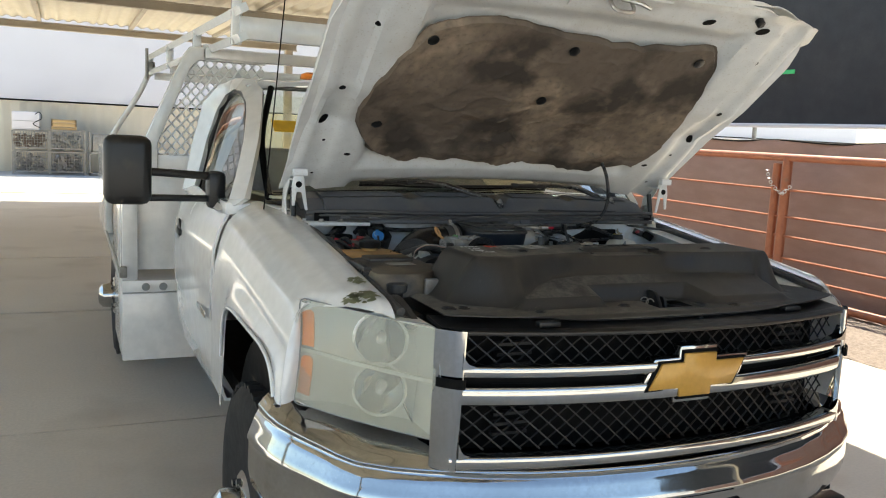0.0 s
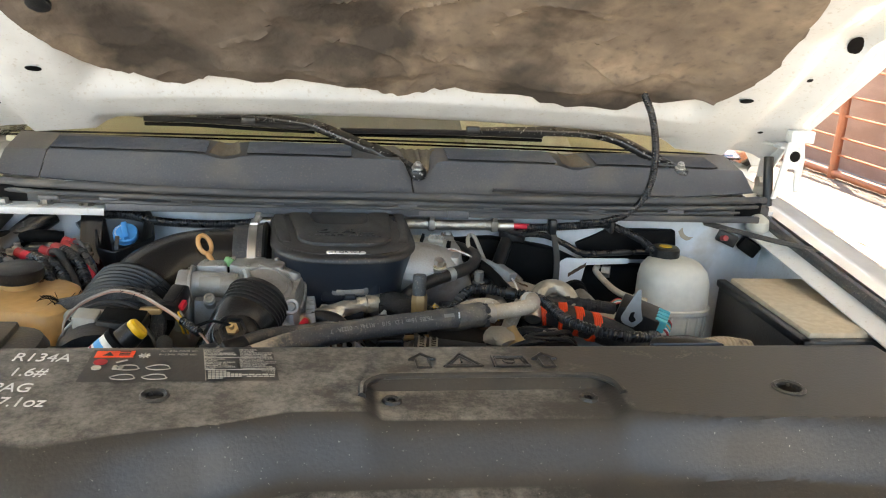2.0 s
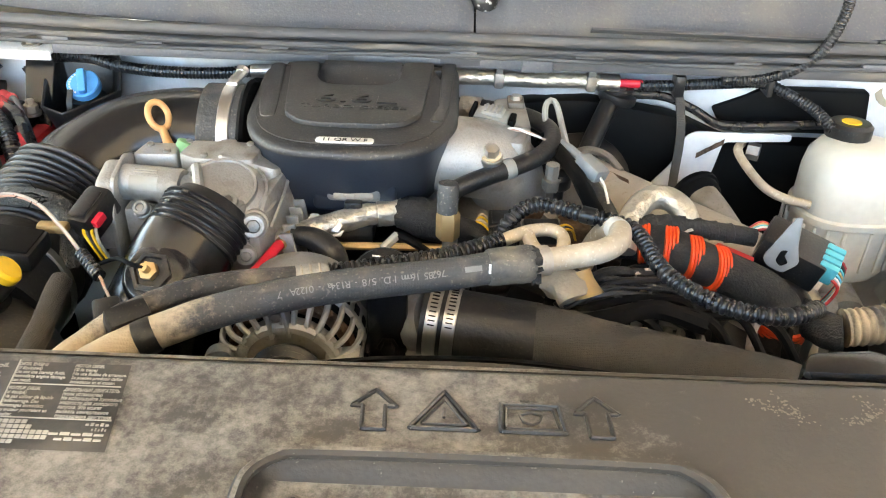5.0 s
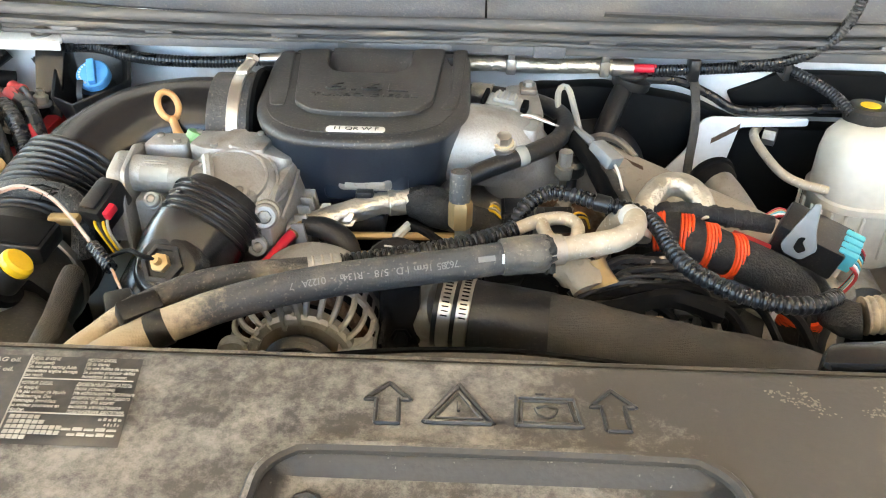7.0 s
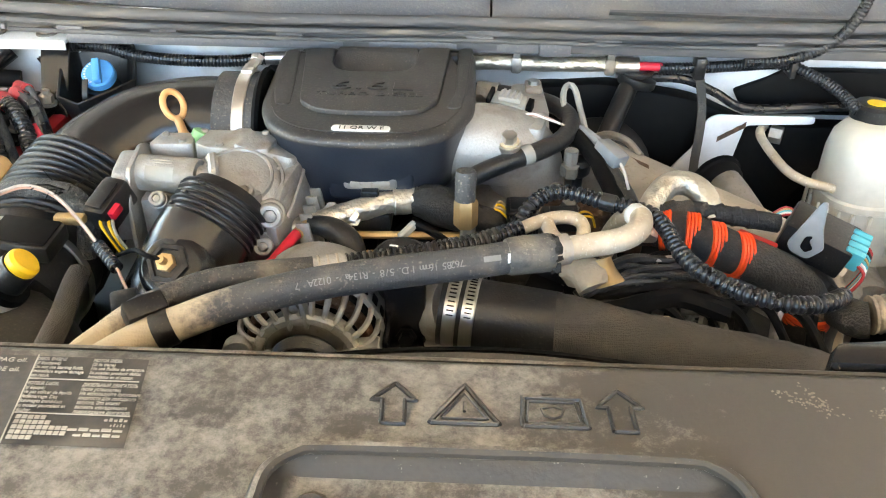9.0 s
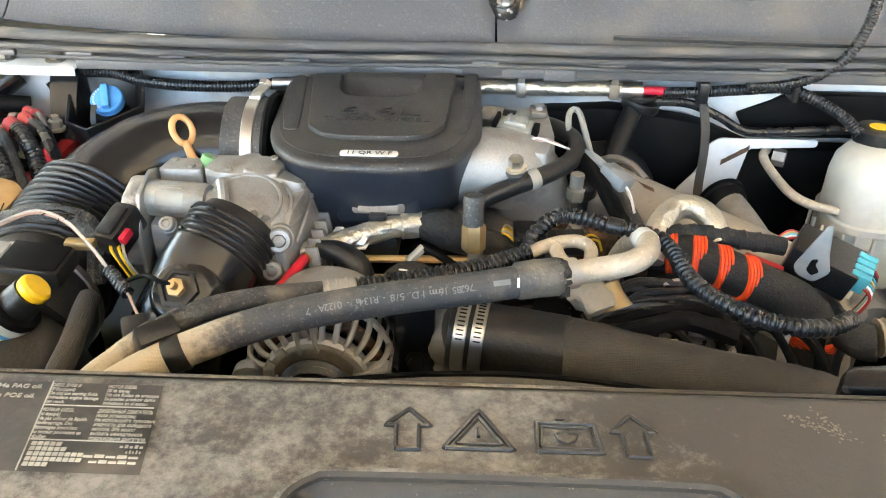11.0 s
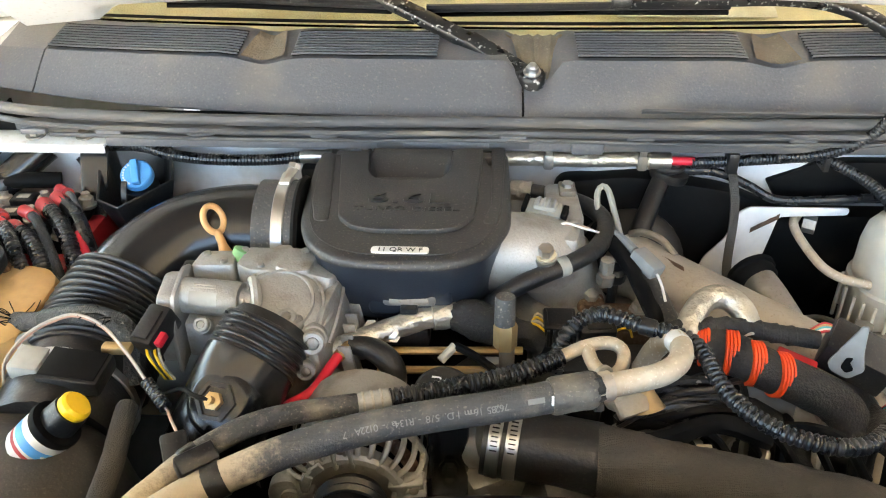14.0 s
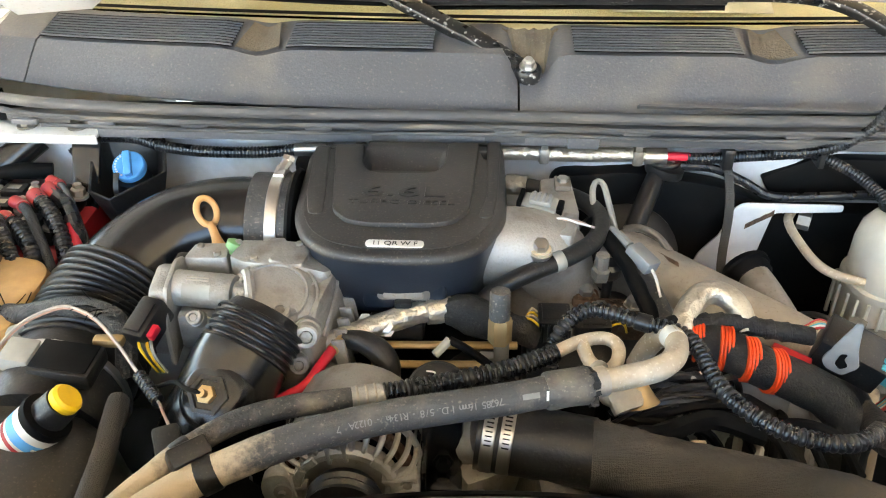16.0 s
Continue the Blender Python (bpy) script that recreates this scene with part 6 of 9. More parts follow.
part("front_clip", box(-0.44, -0.38, 0.035, 0.06, 1.152, 1.166, 0.003), BLACK, sup)
part("front_clip", box(0.40, 0.46, 0.06, 0.085, 1.152, 1.166, 0.003), BLACK, sup)
part("gap_filler", sheet(lambda u, v: Vector(((2 * u - 1) * 0.67, nose((2 * u - 1) * 0.67) + 0.005 + 0.10 * v, 1.148 + 0.010 * v)), 30, 3, 0.01), BLACK, sup)

# ---- engine: block and castings below ----
eng = thing("diesel_engine", (-0.05, 0.8, 0.65), "diesel engine with rusty manifold, block darkened for shade under the hoses", "engine")
# block and valve covers near-black: shade below the hoses put into their colour
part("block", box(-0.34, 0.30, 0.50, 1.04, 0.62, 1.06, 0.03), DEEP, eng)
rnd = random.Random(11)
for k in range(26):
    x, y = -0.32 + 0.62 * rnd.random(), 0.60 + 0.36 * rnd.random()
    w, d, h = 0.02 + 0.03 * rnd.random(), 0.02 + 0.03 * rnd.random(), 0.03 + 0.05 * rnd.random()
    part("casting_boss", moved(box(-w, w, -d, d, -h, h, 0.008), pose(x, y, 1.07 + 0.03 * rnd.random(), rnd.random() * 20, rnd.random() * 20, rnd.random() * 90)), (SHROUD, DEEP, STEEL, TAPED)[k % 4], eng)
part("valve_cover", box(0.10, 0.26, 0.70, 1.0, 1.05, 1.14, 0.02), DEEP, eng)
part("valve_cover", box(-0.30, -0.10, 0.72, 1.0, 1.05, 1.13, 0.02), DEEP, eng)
for y, z in ((0.790, 1.185), (0.776, 1.170)):
    part("fuel_rail", tube([(-0.145, y, z), (0.01, y + 0.006, z)], 0.0045, 8, 0.02), BRASS, eng)
part("manifold", join(box(0.076, 0.108, 0.878, 0.905, 1.12, 1.187, 0.006), box(0.100, 0.158, 0.848, 0.892, 1.12, 1.184, 0.008), box(0.164, 0.190, 0.840, 0.866, 1.12, 1.187, 0.006)), RUST, eng, "rusty cast manifold")
part("manifold_under", box(0.02, 0.16, 0.80, 0.95, 1.08, 1.155, 0.012), SHROUD, eng)
for x, y in ((0.105, 0.86), (0.145, 0.875), (0.092, 0.892), (0.178, 0.852)):
    part("manifold_bolt", lathe([(0.012, 0), (0.012, 0.003), (0.0085, 0.003), (0.0085, 0.012), (0.006, 0.013)], (x, y, 1.184), (0, -0.2, 1), 6), STEEL, eng)
part("bracket", join(box(-0.082, -0.044, 0.650, 0.662, 1.07, 1.222, 0.004), box(-0.082, -0.076, 0.62, 0.662, 1.07, 1.18, 0.003), box(-0.082, -0.044, 0.622, 0.662, 1.150, 1.156, 0.003)), GLOSSB, eng)
part("bracket_bolt", lathe([(0.010, 0), (0.010, 0.003), (0.007, 0.003), (0.007, 0.010)], (-0.062, 0.650, 1.165), (0, -1, 0.1), 6), DEEP, eng)
part("water_neck", tube([(-0.042, 0.700, 1.10), (-0.042, 0.688, 1.150), (-0.036, 0.674, 1.176), (-0.022, 0.666, 1.186)], 0.028, 18, 0.008), ALU, eng)
part("flange", join(lathe([(0.010, 0), (0.010, 0.016)], (-0.030, 0.640, 1.130), (0.2, -0.8, 0.5), 6), box(-0.046, -0.016, 0.640, 0.668, 1.06, 1.135, 0.006)), STEEL, eng)
for k in range(7):
    x = 0.11 + 0.035 * k
    part("injector_line", tube([(x, 0.66, 1.12), (x + 0.01, 0.70, 1.16), (x + 0.03, 0.74, 1.15), (x + 0.02, 0.80, 1.10)], 0.005, 6, 0.01), STEEL if k % 2 else DEEP, eng)
part("ribbed_casting", join(*[box(0.16 + 0.014 * k, 0.167 + 0.014 * k, 0.60, 0.68, 1.08, 1.15, 0.002) for k in range(6)]), ALU, eng)
part("harness_branch", tube([(0.10, 0.66, 1.19), (0.14, 0.665, 1.195), (0.19, 0.69, 1.19), (0.24, 0.68, 1.18)], 0.010, 8, 0.01, wobble=0.3), DEEP, eng)
part("harness_branch", tube([(0.12, 0.63, 1.17), (0.16, 0.64, 1.18), (0.20, 0.655, 1.175)], 0.009, 8, 0.01, wobble=0.3), DEEP, eng)

rnd = random.Random(31)
for x, y, z, r, d in ((0.155, 0.668, 1.15, 0.016, (0.5, -0.6, 0.6)), (0.180, 0.672, 1.14, 0.012, (0.7, -0.5, 0.5)), (0.205, 0.665, 1.15, 0.010, (0.6, -0.7, 0.4)), (0.135, 0.690, 1.16, 0.013, (0, -0.4, 0.9)), (0.11, 0.70, 1.165, 0.010, (0.2, -0.5, 0.8)), (0.225, 0.68, 1.135, 0.009, (0.8, -0.4, 0.4))):
    part("pump_boss", lathe([(r * 1.3, -0.04), (r * 1.3, -0.006), (r, -0.004), (r, 0.008), (r * 0.8, 0.010), (r * 0.5, 0.010), (r * 0.45, 0.004)], (x, y, z), d, 18), ALU, eng)
part("pump_plate", moved(prism(rounded([(-0.05, -0.03), (-0.045, 0.02), (0.0, 0.032), (0.05, 0.012), (0.045, -0.03)], 0.01), "z", -0.01, 0.008, 0.004), pose(0.175, 0.685, 1.132, 30, 12, -10)), ALU, eng)
for k in range(6):
    x0 = 0.10 + 0.03 * k
    part("branch_wire", tube([(x0, 0.70 + 0.01 * rnd.random(), 1.175), (x0 + 0.03, 0.69, 1.185 + 0.008 * rnd.random()), (x0 + 0.06, 0.675 + 0.02 * rnd.random(), 1.178), (x0 + 0.08, 0.66, 1.15)], 0.0035 + 0.002 * rnd.random(), 8, 0.006), DEEP, eng)
part("tan_wrap", tube([(0.098, 0.725, 1.195), (0.108, 0.708, 1.20), (0.114, 0.695, 1.192)], 0.017, 14, 0.005, wobble=0.3), TANHOSE, eng)
part("hard_line", tube([(0.205, 0.655, 1.13), (0.225, 0.662, 1.155), (0.238, 0.678, 1.165), (0.228, 0.70, 1.165), (0.205, 0.71, 1.16)], 0.0045, 8, 0.005), STEEL, eng)
# pump barrels, plugs and loose wiring right of the radiator hose
for x, y, z, r, h in ((0.176, 0.748, 1.120, 0.013, 0.040), (0.205, 0.742, 1.118, 0.015, 0.044), (0.236, 0.730, 1.112, 0.011, 0.036)):
    part("pump_barrel", lathe([(r * 1.25, -0.02), (r * 1.25, 0.004), (r, 0.006), (r, h), (r * 0.82, h + 0.003), (r * 0.55, h + 0.003), (r * 0.5, h - 0.004)], (x, y, z), (0.35, -0.75, 0.45), 22), ALU, eng)
    part("barrel_bolt", lathe([(0.0055, 0), (0.0055, 0.008)], (x + r * 1.3, y - 0.016, z + 0.012), (0.3, -0.6, 0.7), 6), STEEL, eng)
part("pump_flange", moved(prism(rounded([(-0.055, -0.022), (-0.058, 0.012), (-0.02, 0.024), (0.03, 0.020), (0.060, 0.0), (0.055, -0.024)], 0.010), "z", -0.008, 0.006, 0.003), pose(0.205, 0.752, 1.116, 38, 6, -8)), ALU, eng)
part("tan_funnel", lathe([(0.009, -0.004), (0.010, 0.006), (0.013, 0.016), (0.0155, 0.022), (0.012, 0.021)], (0.122, 0.712, 1.212), (0.3, -0.5, -0.75), 20), BRASS, eng, "dusty tan collar")
part("cream_plug", join(moved(box(-0.009, 0.009, -0.012, 0.012, -0.008, 0.008, 0.003), pose(0.188, 0.728, 1.172, 20, 0, 35)), moved(box(-0.007, 0.007, 0.011, 0.018, -0.006, 0.006, 0.002), pose(0.188, 0.728, 1.172, 20, 0, 35))), CANV, eng, "cream plastic plug")
part("bracket_plate", join(moved(box(-0.028, 0.028, -0.002, 0.002, -0.036, 0.030, 0.001), pose(0.262, 0.756, 1.146, -12, 0, -16)), moved(box(-0.028, -0.024, -0.016, 0.002, -0.036, 0.030, 0.001), pose(0.262, 0.756, 1.146, -12, 0, -16))), GREYP, eng, "grey bracket plate")
for k in range(16):
    f = k / 15
    a = Vector((0.098 + 0.02 * rnd.random(), 0.690 + 0.035 * rnd.random(), 1.172 + 0.022 * rnd.random()))
    b = Vector((0.200 + 0.035 * rnd.random(), 0.712 + 0.05 * rnd.random(), 1.158 + 0.034 * rnd.random()))
    c = a.lerp(b, 0.35) + Vector((0, 0.012 * (rnd.random() - 0.5), 0.012 + 0.012 * rnd.random()))
    d = a.lerp(b, 0.70) + Vector((0, 0.020 * (rnd.random() - 0.5), 0.004 + 0.012 * rnd.random()))
    part("loose_wire", tube([tuple(a), tuple(c), tuple(d), tuple(b), tuple(b + Vector((0.012, -0.008, -0.04)))], (0.0022, 0.0036, 0.0052)[k % 3], 8, 0.006, wobble=0.15 if k % 3 == 2 else 0), (DEEP, TAPED, HOSE, BLACK)[k % 4] if k != 7 else TANW, eng)
for x, y, z, w, m in ((0.150, 0.700, 1.150, 0.014, BLACK), (0.128, 0.690, 1.158, 0.012, DEEP), (0.222, 0.712, 1.140, 0.013, BLACK), (0.270, 0.705, 1.128, 0.014, DEEP), (0.165, 0.662, 1.128, 0.015, STEEL), (0.245, 0.668, 1.115, 0.016, SHROUD)):
    part("small_plug", join(moved(box(-w, w, -w * 0.75, w * 0.75, -w * 0.55, w * 0.55, 0.003), pose(x, y, z, 18, 10, 700 * x)), moved(box(-w * 0.7, w * 0.7, -w * 0.5, w * 0.5, w * 0.55, w * 0.75, 0.001), pose(x, y, z, 18, 10, 700 * x))), m, eng)
part("tan_elbow", tube([(0.372, 0.775, 1.155), (0.366, 0.757, 1.146), (0.362, 0.730, 1.125), (0.362, 0.72, 1.09)], 0.017, 18, 0.005), TANHOSE, eng, "tan rubber elbow")
part("black_elbow", tube([(0.322, 0.742, 1.172), (0.345, 0.748, 1.160), (0.352, 0.738, 1.138), (0.346, 0.722, 1.10)], 0.024, 20, 0.006), HOSE, eng)

# black multi-plugs with yellow wires on the intake
yc = thing("wiring_connector", (0.05, 0.83, 1.18), "pair of black plugs with looped yellow wires", "connector")
part("body", join(box(0.033, 0.069, 0.812, 0.850, 1.176, 1.204, 0.003), box(0.037, 0.065, 0.817, 0.845, 1.204, 1.2065, 0.001)), BLACK, yc)
for k in range(5):
    part("ridge", box(0.036 + 0.0065 * k, 0.039 + 0.0065 * k, 0.808, 0.812, 1.180, 1.202, 0.0006, 1), BLACK, yc)
part("body", moved(join(box(-0.020, 0.020, -0.012, 0.012, -0.010, 0.010, 0.003), box(-0.012, 0.014, -0.008, 0.008, 0.010, 0.012, 0.001)), pose(0.092, 0.828, 1.190, 12, 0, 4)), BLACK, yc)
for k in range(4):
    part("yellow_wire", tube([(0.034, 0.815 + 0.008 * k, 1.197), (0.026, 0.815 + 0.007 * k, 1.205), (0.0185 + 0.001 * k, 0.819 + 0.002 * k, 1.204), (0.020, 0.824, 1.192 - 0.004 * k)], 0.0014, 6, 0.003), YELLOW if k % 2 == 0 else CANV, yc)
for k in range(3):
    part("yellow_wire", tube([(0.110, 0.823 + 0.005 * k, 1.192), (0.118, 0.823 + 0.005 * k, 1.197), (0.127, 0.828 + 0.003 * k, 1.192), (0.132, 0.832, 1.178)], 0.0014, 6, 0.003), YELLOW if k != 1 else INK, yc)
part("black_knob", join(lathe([(0.006, -0.05), (0.006, 0.0)], (0.116, 0.893, 1.214), (0, -0.15, 1), 10), lathe([(0.010, 0), (0.013, 0.004), (0.013, 0.016), (0.008, 0.020)], (0.116, 0.893, 1.212), (0, -0.15, 1), 12)), BLACK, yc)

# ---- resonator cover on the intake ----
res = thing("engine_cover", (-0.115, 0.9, 1.2), "charcoal plastic engine cover with raised lettering and a white tag", "engine cover")
OUT = rounded([(-0.246, 1.043), (-0.128, 1.055), (-0.005, 1.066), (-0.003, 0.93), (-0.004, 0.880), (-0.030, 0.822), (-0.065, 0.803), (-0.115, 0.798), (-0.165, 0.801), (-0.195, 0.811), (-0.222, 0.836), (-0.238, 0.880), (-0.242, 0.95)], 0.028, 6)


def loft(outline, levels, mid, top=True):
    bm = bmesh.new()
    rings = []
    for z, k, dy in levels:
        rings.append([bm.verts.new((mid[0] + (x - mid[0]) * k, mid[1] + (y - mid[1]) * k + dy, z + (0.010 * (y - 0.9) if z > 1.25 else 0))) for x, y in outline])
    n = len(outline)
    for a, b in zip(rings, rings[1:]):
        for i in range(n):
            bm.faces.new((a[i], a[(i + 1) % n], b[(i + 1) % n], b[i]))
    bm.faces.new(rings[0][::-1])
    if top:
        bm.faces.new(rings[-1])
    bmesh.ops.recalc_face_normals(bm, faces=bm.faces)
    return bm


MID = (-0.122, 0.94)
part("tub", loft(OUT, [(1.196, 0.84, 0.010), (1.204, 0.89, 0.008), (1.240, 0.925, 0.004), (1.270, 0.955, 0.0), (1.2845, 0.966, 0.0)], MID, False), BLUECOVER, res, "blue-black lower tub")
part("lid", loft(OUT, [(1.2820, 0.978, 0), (1.2828, 0.997, 0), (1.285, 1.0, 0), (1.2885, 0.994, 0), (1.2915, 0.980, 0), (1.2935, 0.955, 0), (1.2945, 0.91, 0)], MID, False), COVER, res)
LT = [(MID[0] + (x - MID[0]) * 0.912, MID[1] + (y - MID[1]) * 0.912) for x, y in OUT if y < 1.038]
n = 0
while LT[n][0] < -0.15:
    n += 1
LT = LT[n:] + LT[:n]
part("lid_top", prism(LT + [(-0.205, 1.040), (-0.176, 1.043), (-0.173, 0.988), (-0.165, 0.972), (-0.150, 0.966), (-0.100, 0.967), (-0.085, 0.973), (-0.078, 0.99), (-0.076, 1.050), (-0.04, 1.053)], "z", 1.2925, 1.2947, 0), COVER, res)
part("back_edge", box(-0.222, -0.012, 1.036, 1.052, 1.280, 1.2945, 0.003), COVER, res)
PANEL = [(-0.214, 1.036), (-0.178, 1.040), (-0.174, 0.988), (-0.166, 0.970), (-0.150, 0.963), (-0.100, 0.965), (-0.084, 0.971), (-0.076, 0.99), (-0.074, 1.047), (-0.036, 1.050), (-0.042, 0.92), (-0.045, 0.884), (-0.062, 0.860), (-0.088, 0.853), (-0.150, 0.852), (-0.176, 0.858), (-0.194, 0.880), (-0.199, 0.92)]
part("raised_panel", prism(rounded(PANEL, 0.008, 3), "z", 1.290, 1.3005, 0.0035, 3), COVER, res)
for a, b in ((-0.240, -0.222), (-0.026, -0.008)):
    part("side_ridge", prism(rounded([(a, 1.040 if a < -0.1 else 1.060), (b, 1.042 if a < -0.1 else 1.062), (b + (0.014 if a < -0.1 else -0.006), 0.92), (b + (0.018 if a < -0.1 else -0.012), 0.875), (a + (0.020 if a < -0.1 else -0.010), 0.875), (a + (0.010 if a < -0.1 else 0.0), 0.92)], 0.008, 3), "z", 1.286, 1.2962, 0.004), COVER, res)


def scoop(u, v):
    """The grip hollow: it dips from the rear edge towards its steep front."""
    k = max(abs(2 * u - 1), 0.0)
    rim = smooth(k, 0.86, 1.0)
    dip = 0.034 * (1 - smooth(v, 0.0, 0.85)) if v > 0.06 else 0.0
    return Vector((-0.125 + (u - 0.5) * 0.098, 0.963 + 0.086 * v, 1.2985 - dip * (1 - rim)))


part("grip_hollow", sheet(scoop, 24, 24), COVER, res)
part("grip_slot", box(-0.150, -0.102, 0.968, 0.978, 1.266, 1.274, 0.002), DEEP, res)
# letters coloured darker than the cover to stand in for their shaded edges
part("lettering", join(text("6.6L", 0.036, 0.0014, Matrix.Translation((-0.120, 0.908, 1.3008)) @ Matrix.Diagonal((1.55, 0.85, 1, 1)) @ Matrix.Shear("XY", 4, (0.25, 0))), text("TURBO DIESEL", 0.0120, 0.0008, Matrix.Translation((-0.120, 0.892, 1.3008)) @ Matrix.Diagonal((1.5, 0.9, 1, 1)) @ Matrix.Shear("XY", 4, (0.25, 0)))), BLACK, res, "raised lettering")
tag = part("tag", prism(rounded([(-0.149, 0.8135), (-0.0915, 0.8135), (-0.0895, 0.820), (-0.0915, 0.8265), (-0.149, 0.8265), (-0.151, 0.820)], 0.003, 3), "z", 1.2925, 1.2958, 0.0006), PAPER, res, "small white identification tag")
part("tag_text", text("11 QR W F", 0.0100, 0.0002, pose(-0.1203, 0.8165, 1.2961)), INK, tag)
part("latch_frame", prism(rounded([(-0.157, 1.212), (-0.067, 1.212), (-0.066, 1.246), (-0.075, 1.253), (-0.149, 1.253), (-0.158, 1.246)], 0.009, 4), "y", 0.817, 0.84, 0.005, 3), BLUECOVER, res)
part("latch_slot", prism(rounded([(-0.141, 1.226), (-0.084, 1.226), (-0.084, 1.241), (-0.141, 1.241)], 0.006, 4), "y", 0.8155, 0.83, 0.0015), STEEL, res)
part("latch_hole", prism(rounded([(-0.134, 1.2285), (-0.091, 1.2285), (-0.091, 1.237), (-0.134, 1.237)], 0.003, 3), "y", 0.8145, 0.83, 0.001), SHIELD, res)
part("latch_tongue", box(-0.122, -0.103, 0.806, 0.818, 1.212, 1.229, 0.003), BLACK, res)
part("lug", box(-0.150, -0.090, 0.80, 0.84, 1.182, 1.204, 0.005), BLACK, res)
part("lug_bolt", lathe([(0.0115, 0), (0.0115, 0.003), (0.0085, 0.003), (0.0085, 0.011), (0.006, 0.012)], (-0.130, 0.797, 1.204), (0, -0.75, 0.65), 6), SHINY, res)
part("lug_bolt", lathe([(0.008, 0), (0.008, 0.010)], (-0.152, 0.803, 1.205), (0, -0.6, 0.75), 6), LIGHTP, res)

# ---- intake duct ----
duct = thing("intake_duct", (-0.38, 0.85, 1.1), "glossy black plastic air intake duct with ribbed bellows", "intake duct")
part("elbow", tube([(-0.275, 0.945, 1.232), (-0.33, 0.945, 1.232), (-0.385, 0.930, 1.226), (-0.425, 0.895, 1.212), (-0.445, 0.860, 1.196)], 0.060, 24, 0.01), GLOSSB, duct)
part("bellows", tube([(-0.442, 0.868, 1.198), (-0.452, 0.832, 1.186), (-0.456, 0.795, 1.176), (-0.455, 0.75, 1.170)], 0.071, 28, pitch=0.0092, depth=0.07), HOSE, duct)
part("tail", tube([(-0.455, 0.752, 1.170), (-0.452, 0.72, 1.172), (-0.45, 0.66, 1.165)], 0.066, 24, 0.01), HOSE, duct)
part("cuff", tube([(-0.298, 0.945, 1.232), (-0.252, 0.945, 1.232)], 0.067, 28, 0.012), RUBBER, duct)
cl = part("clamp_band", lathe([(0.0685, -0.007), (0.0695, -0.006), (0.0695, 0.006), (0.0685, 0.007)], (-0.268, 0.945, 1.232), (1, 0, 0), 32), SHINY, duct)
part("clamp_screw", join(lathe([(0.006, -0.012), (0.006, 0.014)], (-0.266, 0.962, 1.302), (0.2, 0.6, 0.2), 8), box(-0.274, -0.260, 0.945, 0.972, 1.297, 1.305, 0.003), lathe([(0.008, 0), (0.008, 0.006)], (-0.262, 0.975, 1.306), (0.2, 0.7, 0.5), 6)), SHINY, cl)
part("band_edge", lathe([(0.070, -0.004), (0.073, 0), (0.070, 0.004)], (-0.248, 0.945, 1.232), (1, 0, 0), 28), DEEP, duct)

# dipstick
dip = thing("oil_dipstick", (-0.32, 0.86, 1.2), "peach plastic ring handle of the oil dipstick", "dipstick")
ring = []
u, w = Vector((0.62, 0.55, -0.05)).normalized(), Vector((-0.35, 0.45, 0.82)).normalized()
for a in np.linspace(0, 6.2832, 21):
    ring.append(Vector((-0.341, 0.900, 1.280)) + u * 0.0125 * math.cos(a) * 0.9 + w * 0.0158 * math.sin(a))
part("ring", tube([tuple(p) for p in ring], 0.0038, 10, 0.004), PEACH, dip)
part("stem", tube([(-0.336, 0.892, 1.268, 0.8), (-0.328, 0.880, 1.258, 0.9), (-0.324, 0.873, 1.251, 1.5)], 0.0058, 10, 0.003), PEACH, dip)
part("guide", tube([(-0.325, 0.875, 1.251), (-0.312, 0.855, 1.22), (-0.30, 0.84, 1.15)], 0.0065, 10, 0.01), BLACK, dip)

# ---- throttle body ----
thr = thing("throttle_body", (-0.25, 0.79, 1.15), "cast aluminium throttle valve with its motor", "throttle body")
part("housing", prism(rounded([(-0.305, 0.765), (-0.300, 0.845), (-0.265, 0.858), (-0.215, 0.856), (-0.190, 0.835), (-0.186, 0.775), (-0.205, 0.742), (-0.260, 0.738)], 0.015), "z", 1.13, 1.240, 0.006), ALU, thr)
part("top_cover", prism(rounded([(-0.296, 0.822), (-0.290, 0.856), (-0.262, 0.856), (-0.260, 0.862), (-0.244, 0.862), (-0.242, 0.856), (-0.226, 0.855), (-0.212, 0.838), (-0.216, 0.812), (-0.240, 0.808), (-0.278, 0.812)], 0.004), "z", 1.225, 1.273, 0.005), ALU, thr)
part("cover_block", prism(rounded([(-0.345, 0.820), (-0.340, 0.850), (-0.303, 0.852), (-0.298, 0.822)], 0.006), "z", 1.222, 1.271, 0.005), ALU, thr)
part("side_block", box(-0.360, -0.346, 0.822, 0.846, 1.235, 1.262, 0.004), BLACK, thr)
part("dome", lathe([(0.048, -0.01), (0.047, 0.006), (0.040, 0.014), (0.028, 0.019), (0.012, 0.021)], (-0.243, 0.786, 1.242), (0.05, -0.40, 0.9), 36), ALU, thr)
for r, h in ((0.044, 0.008), (0.034, 0.015)):
    part("dome_rib", lathe([(r - 0.0012, h), (r, h + 0.004), (r + 0.0022, h + 0.004), (r + 0.0034, h - 0.001)], (-0.243, 0.786, 1.242), (0.05, -0.40, 0.9), 36, False), ALU, thr)
MA = Vector((0.985, -0.11, 0.0))
part("motor", lathe([(0.015, -0.004), (0.0185, 0.0), (0.0188, 0.003), (0.0188, 0.060), (0.0175, 0.064), (0.0125, 0.065), (0.0125, 0.076), (0.010, 0.080), (0.003, 0.081)], (-0.346, 0.793, 1.252), MA, 28), ALU, thr)
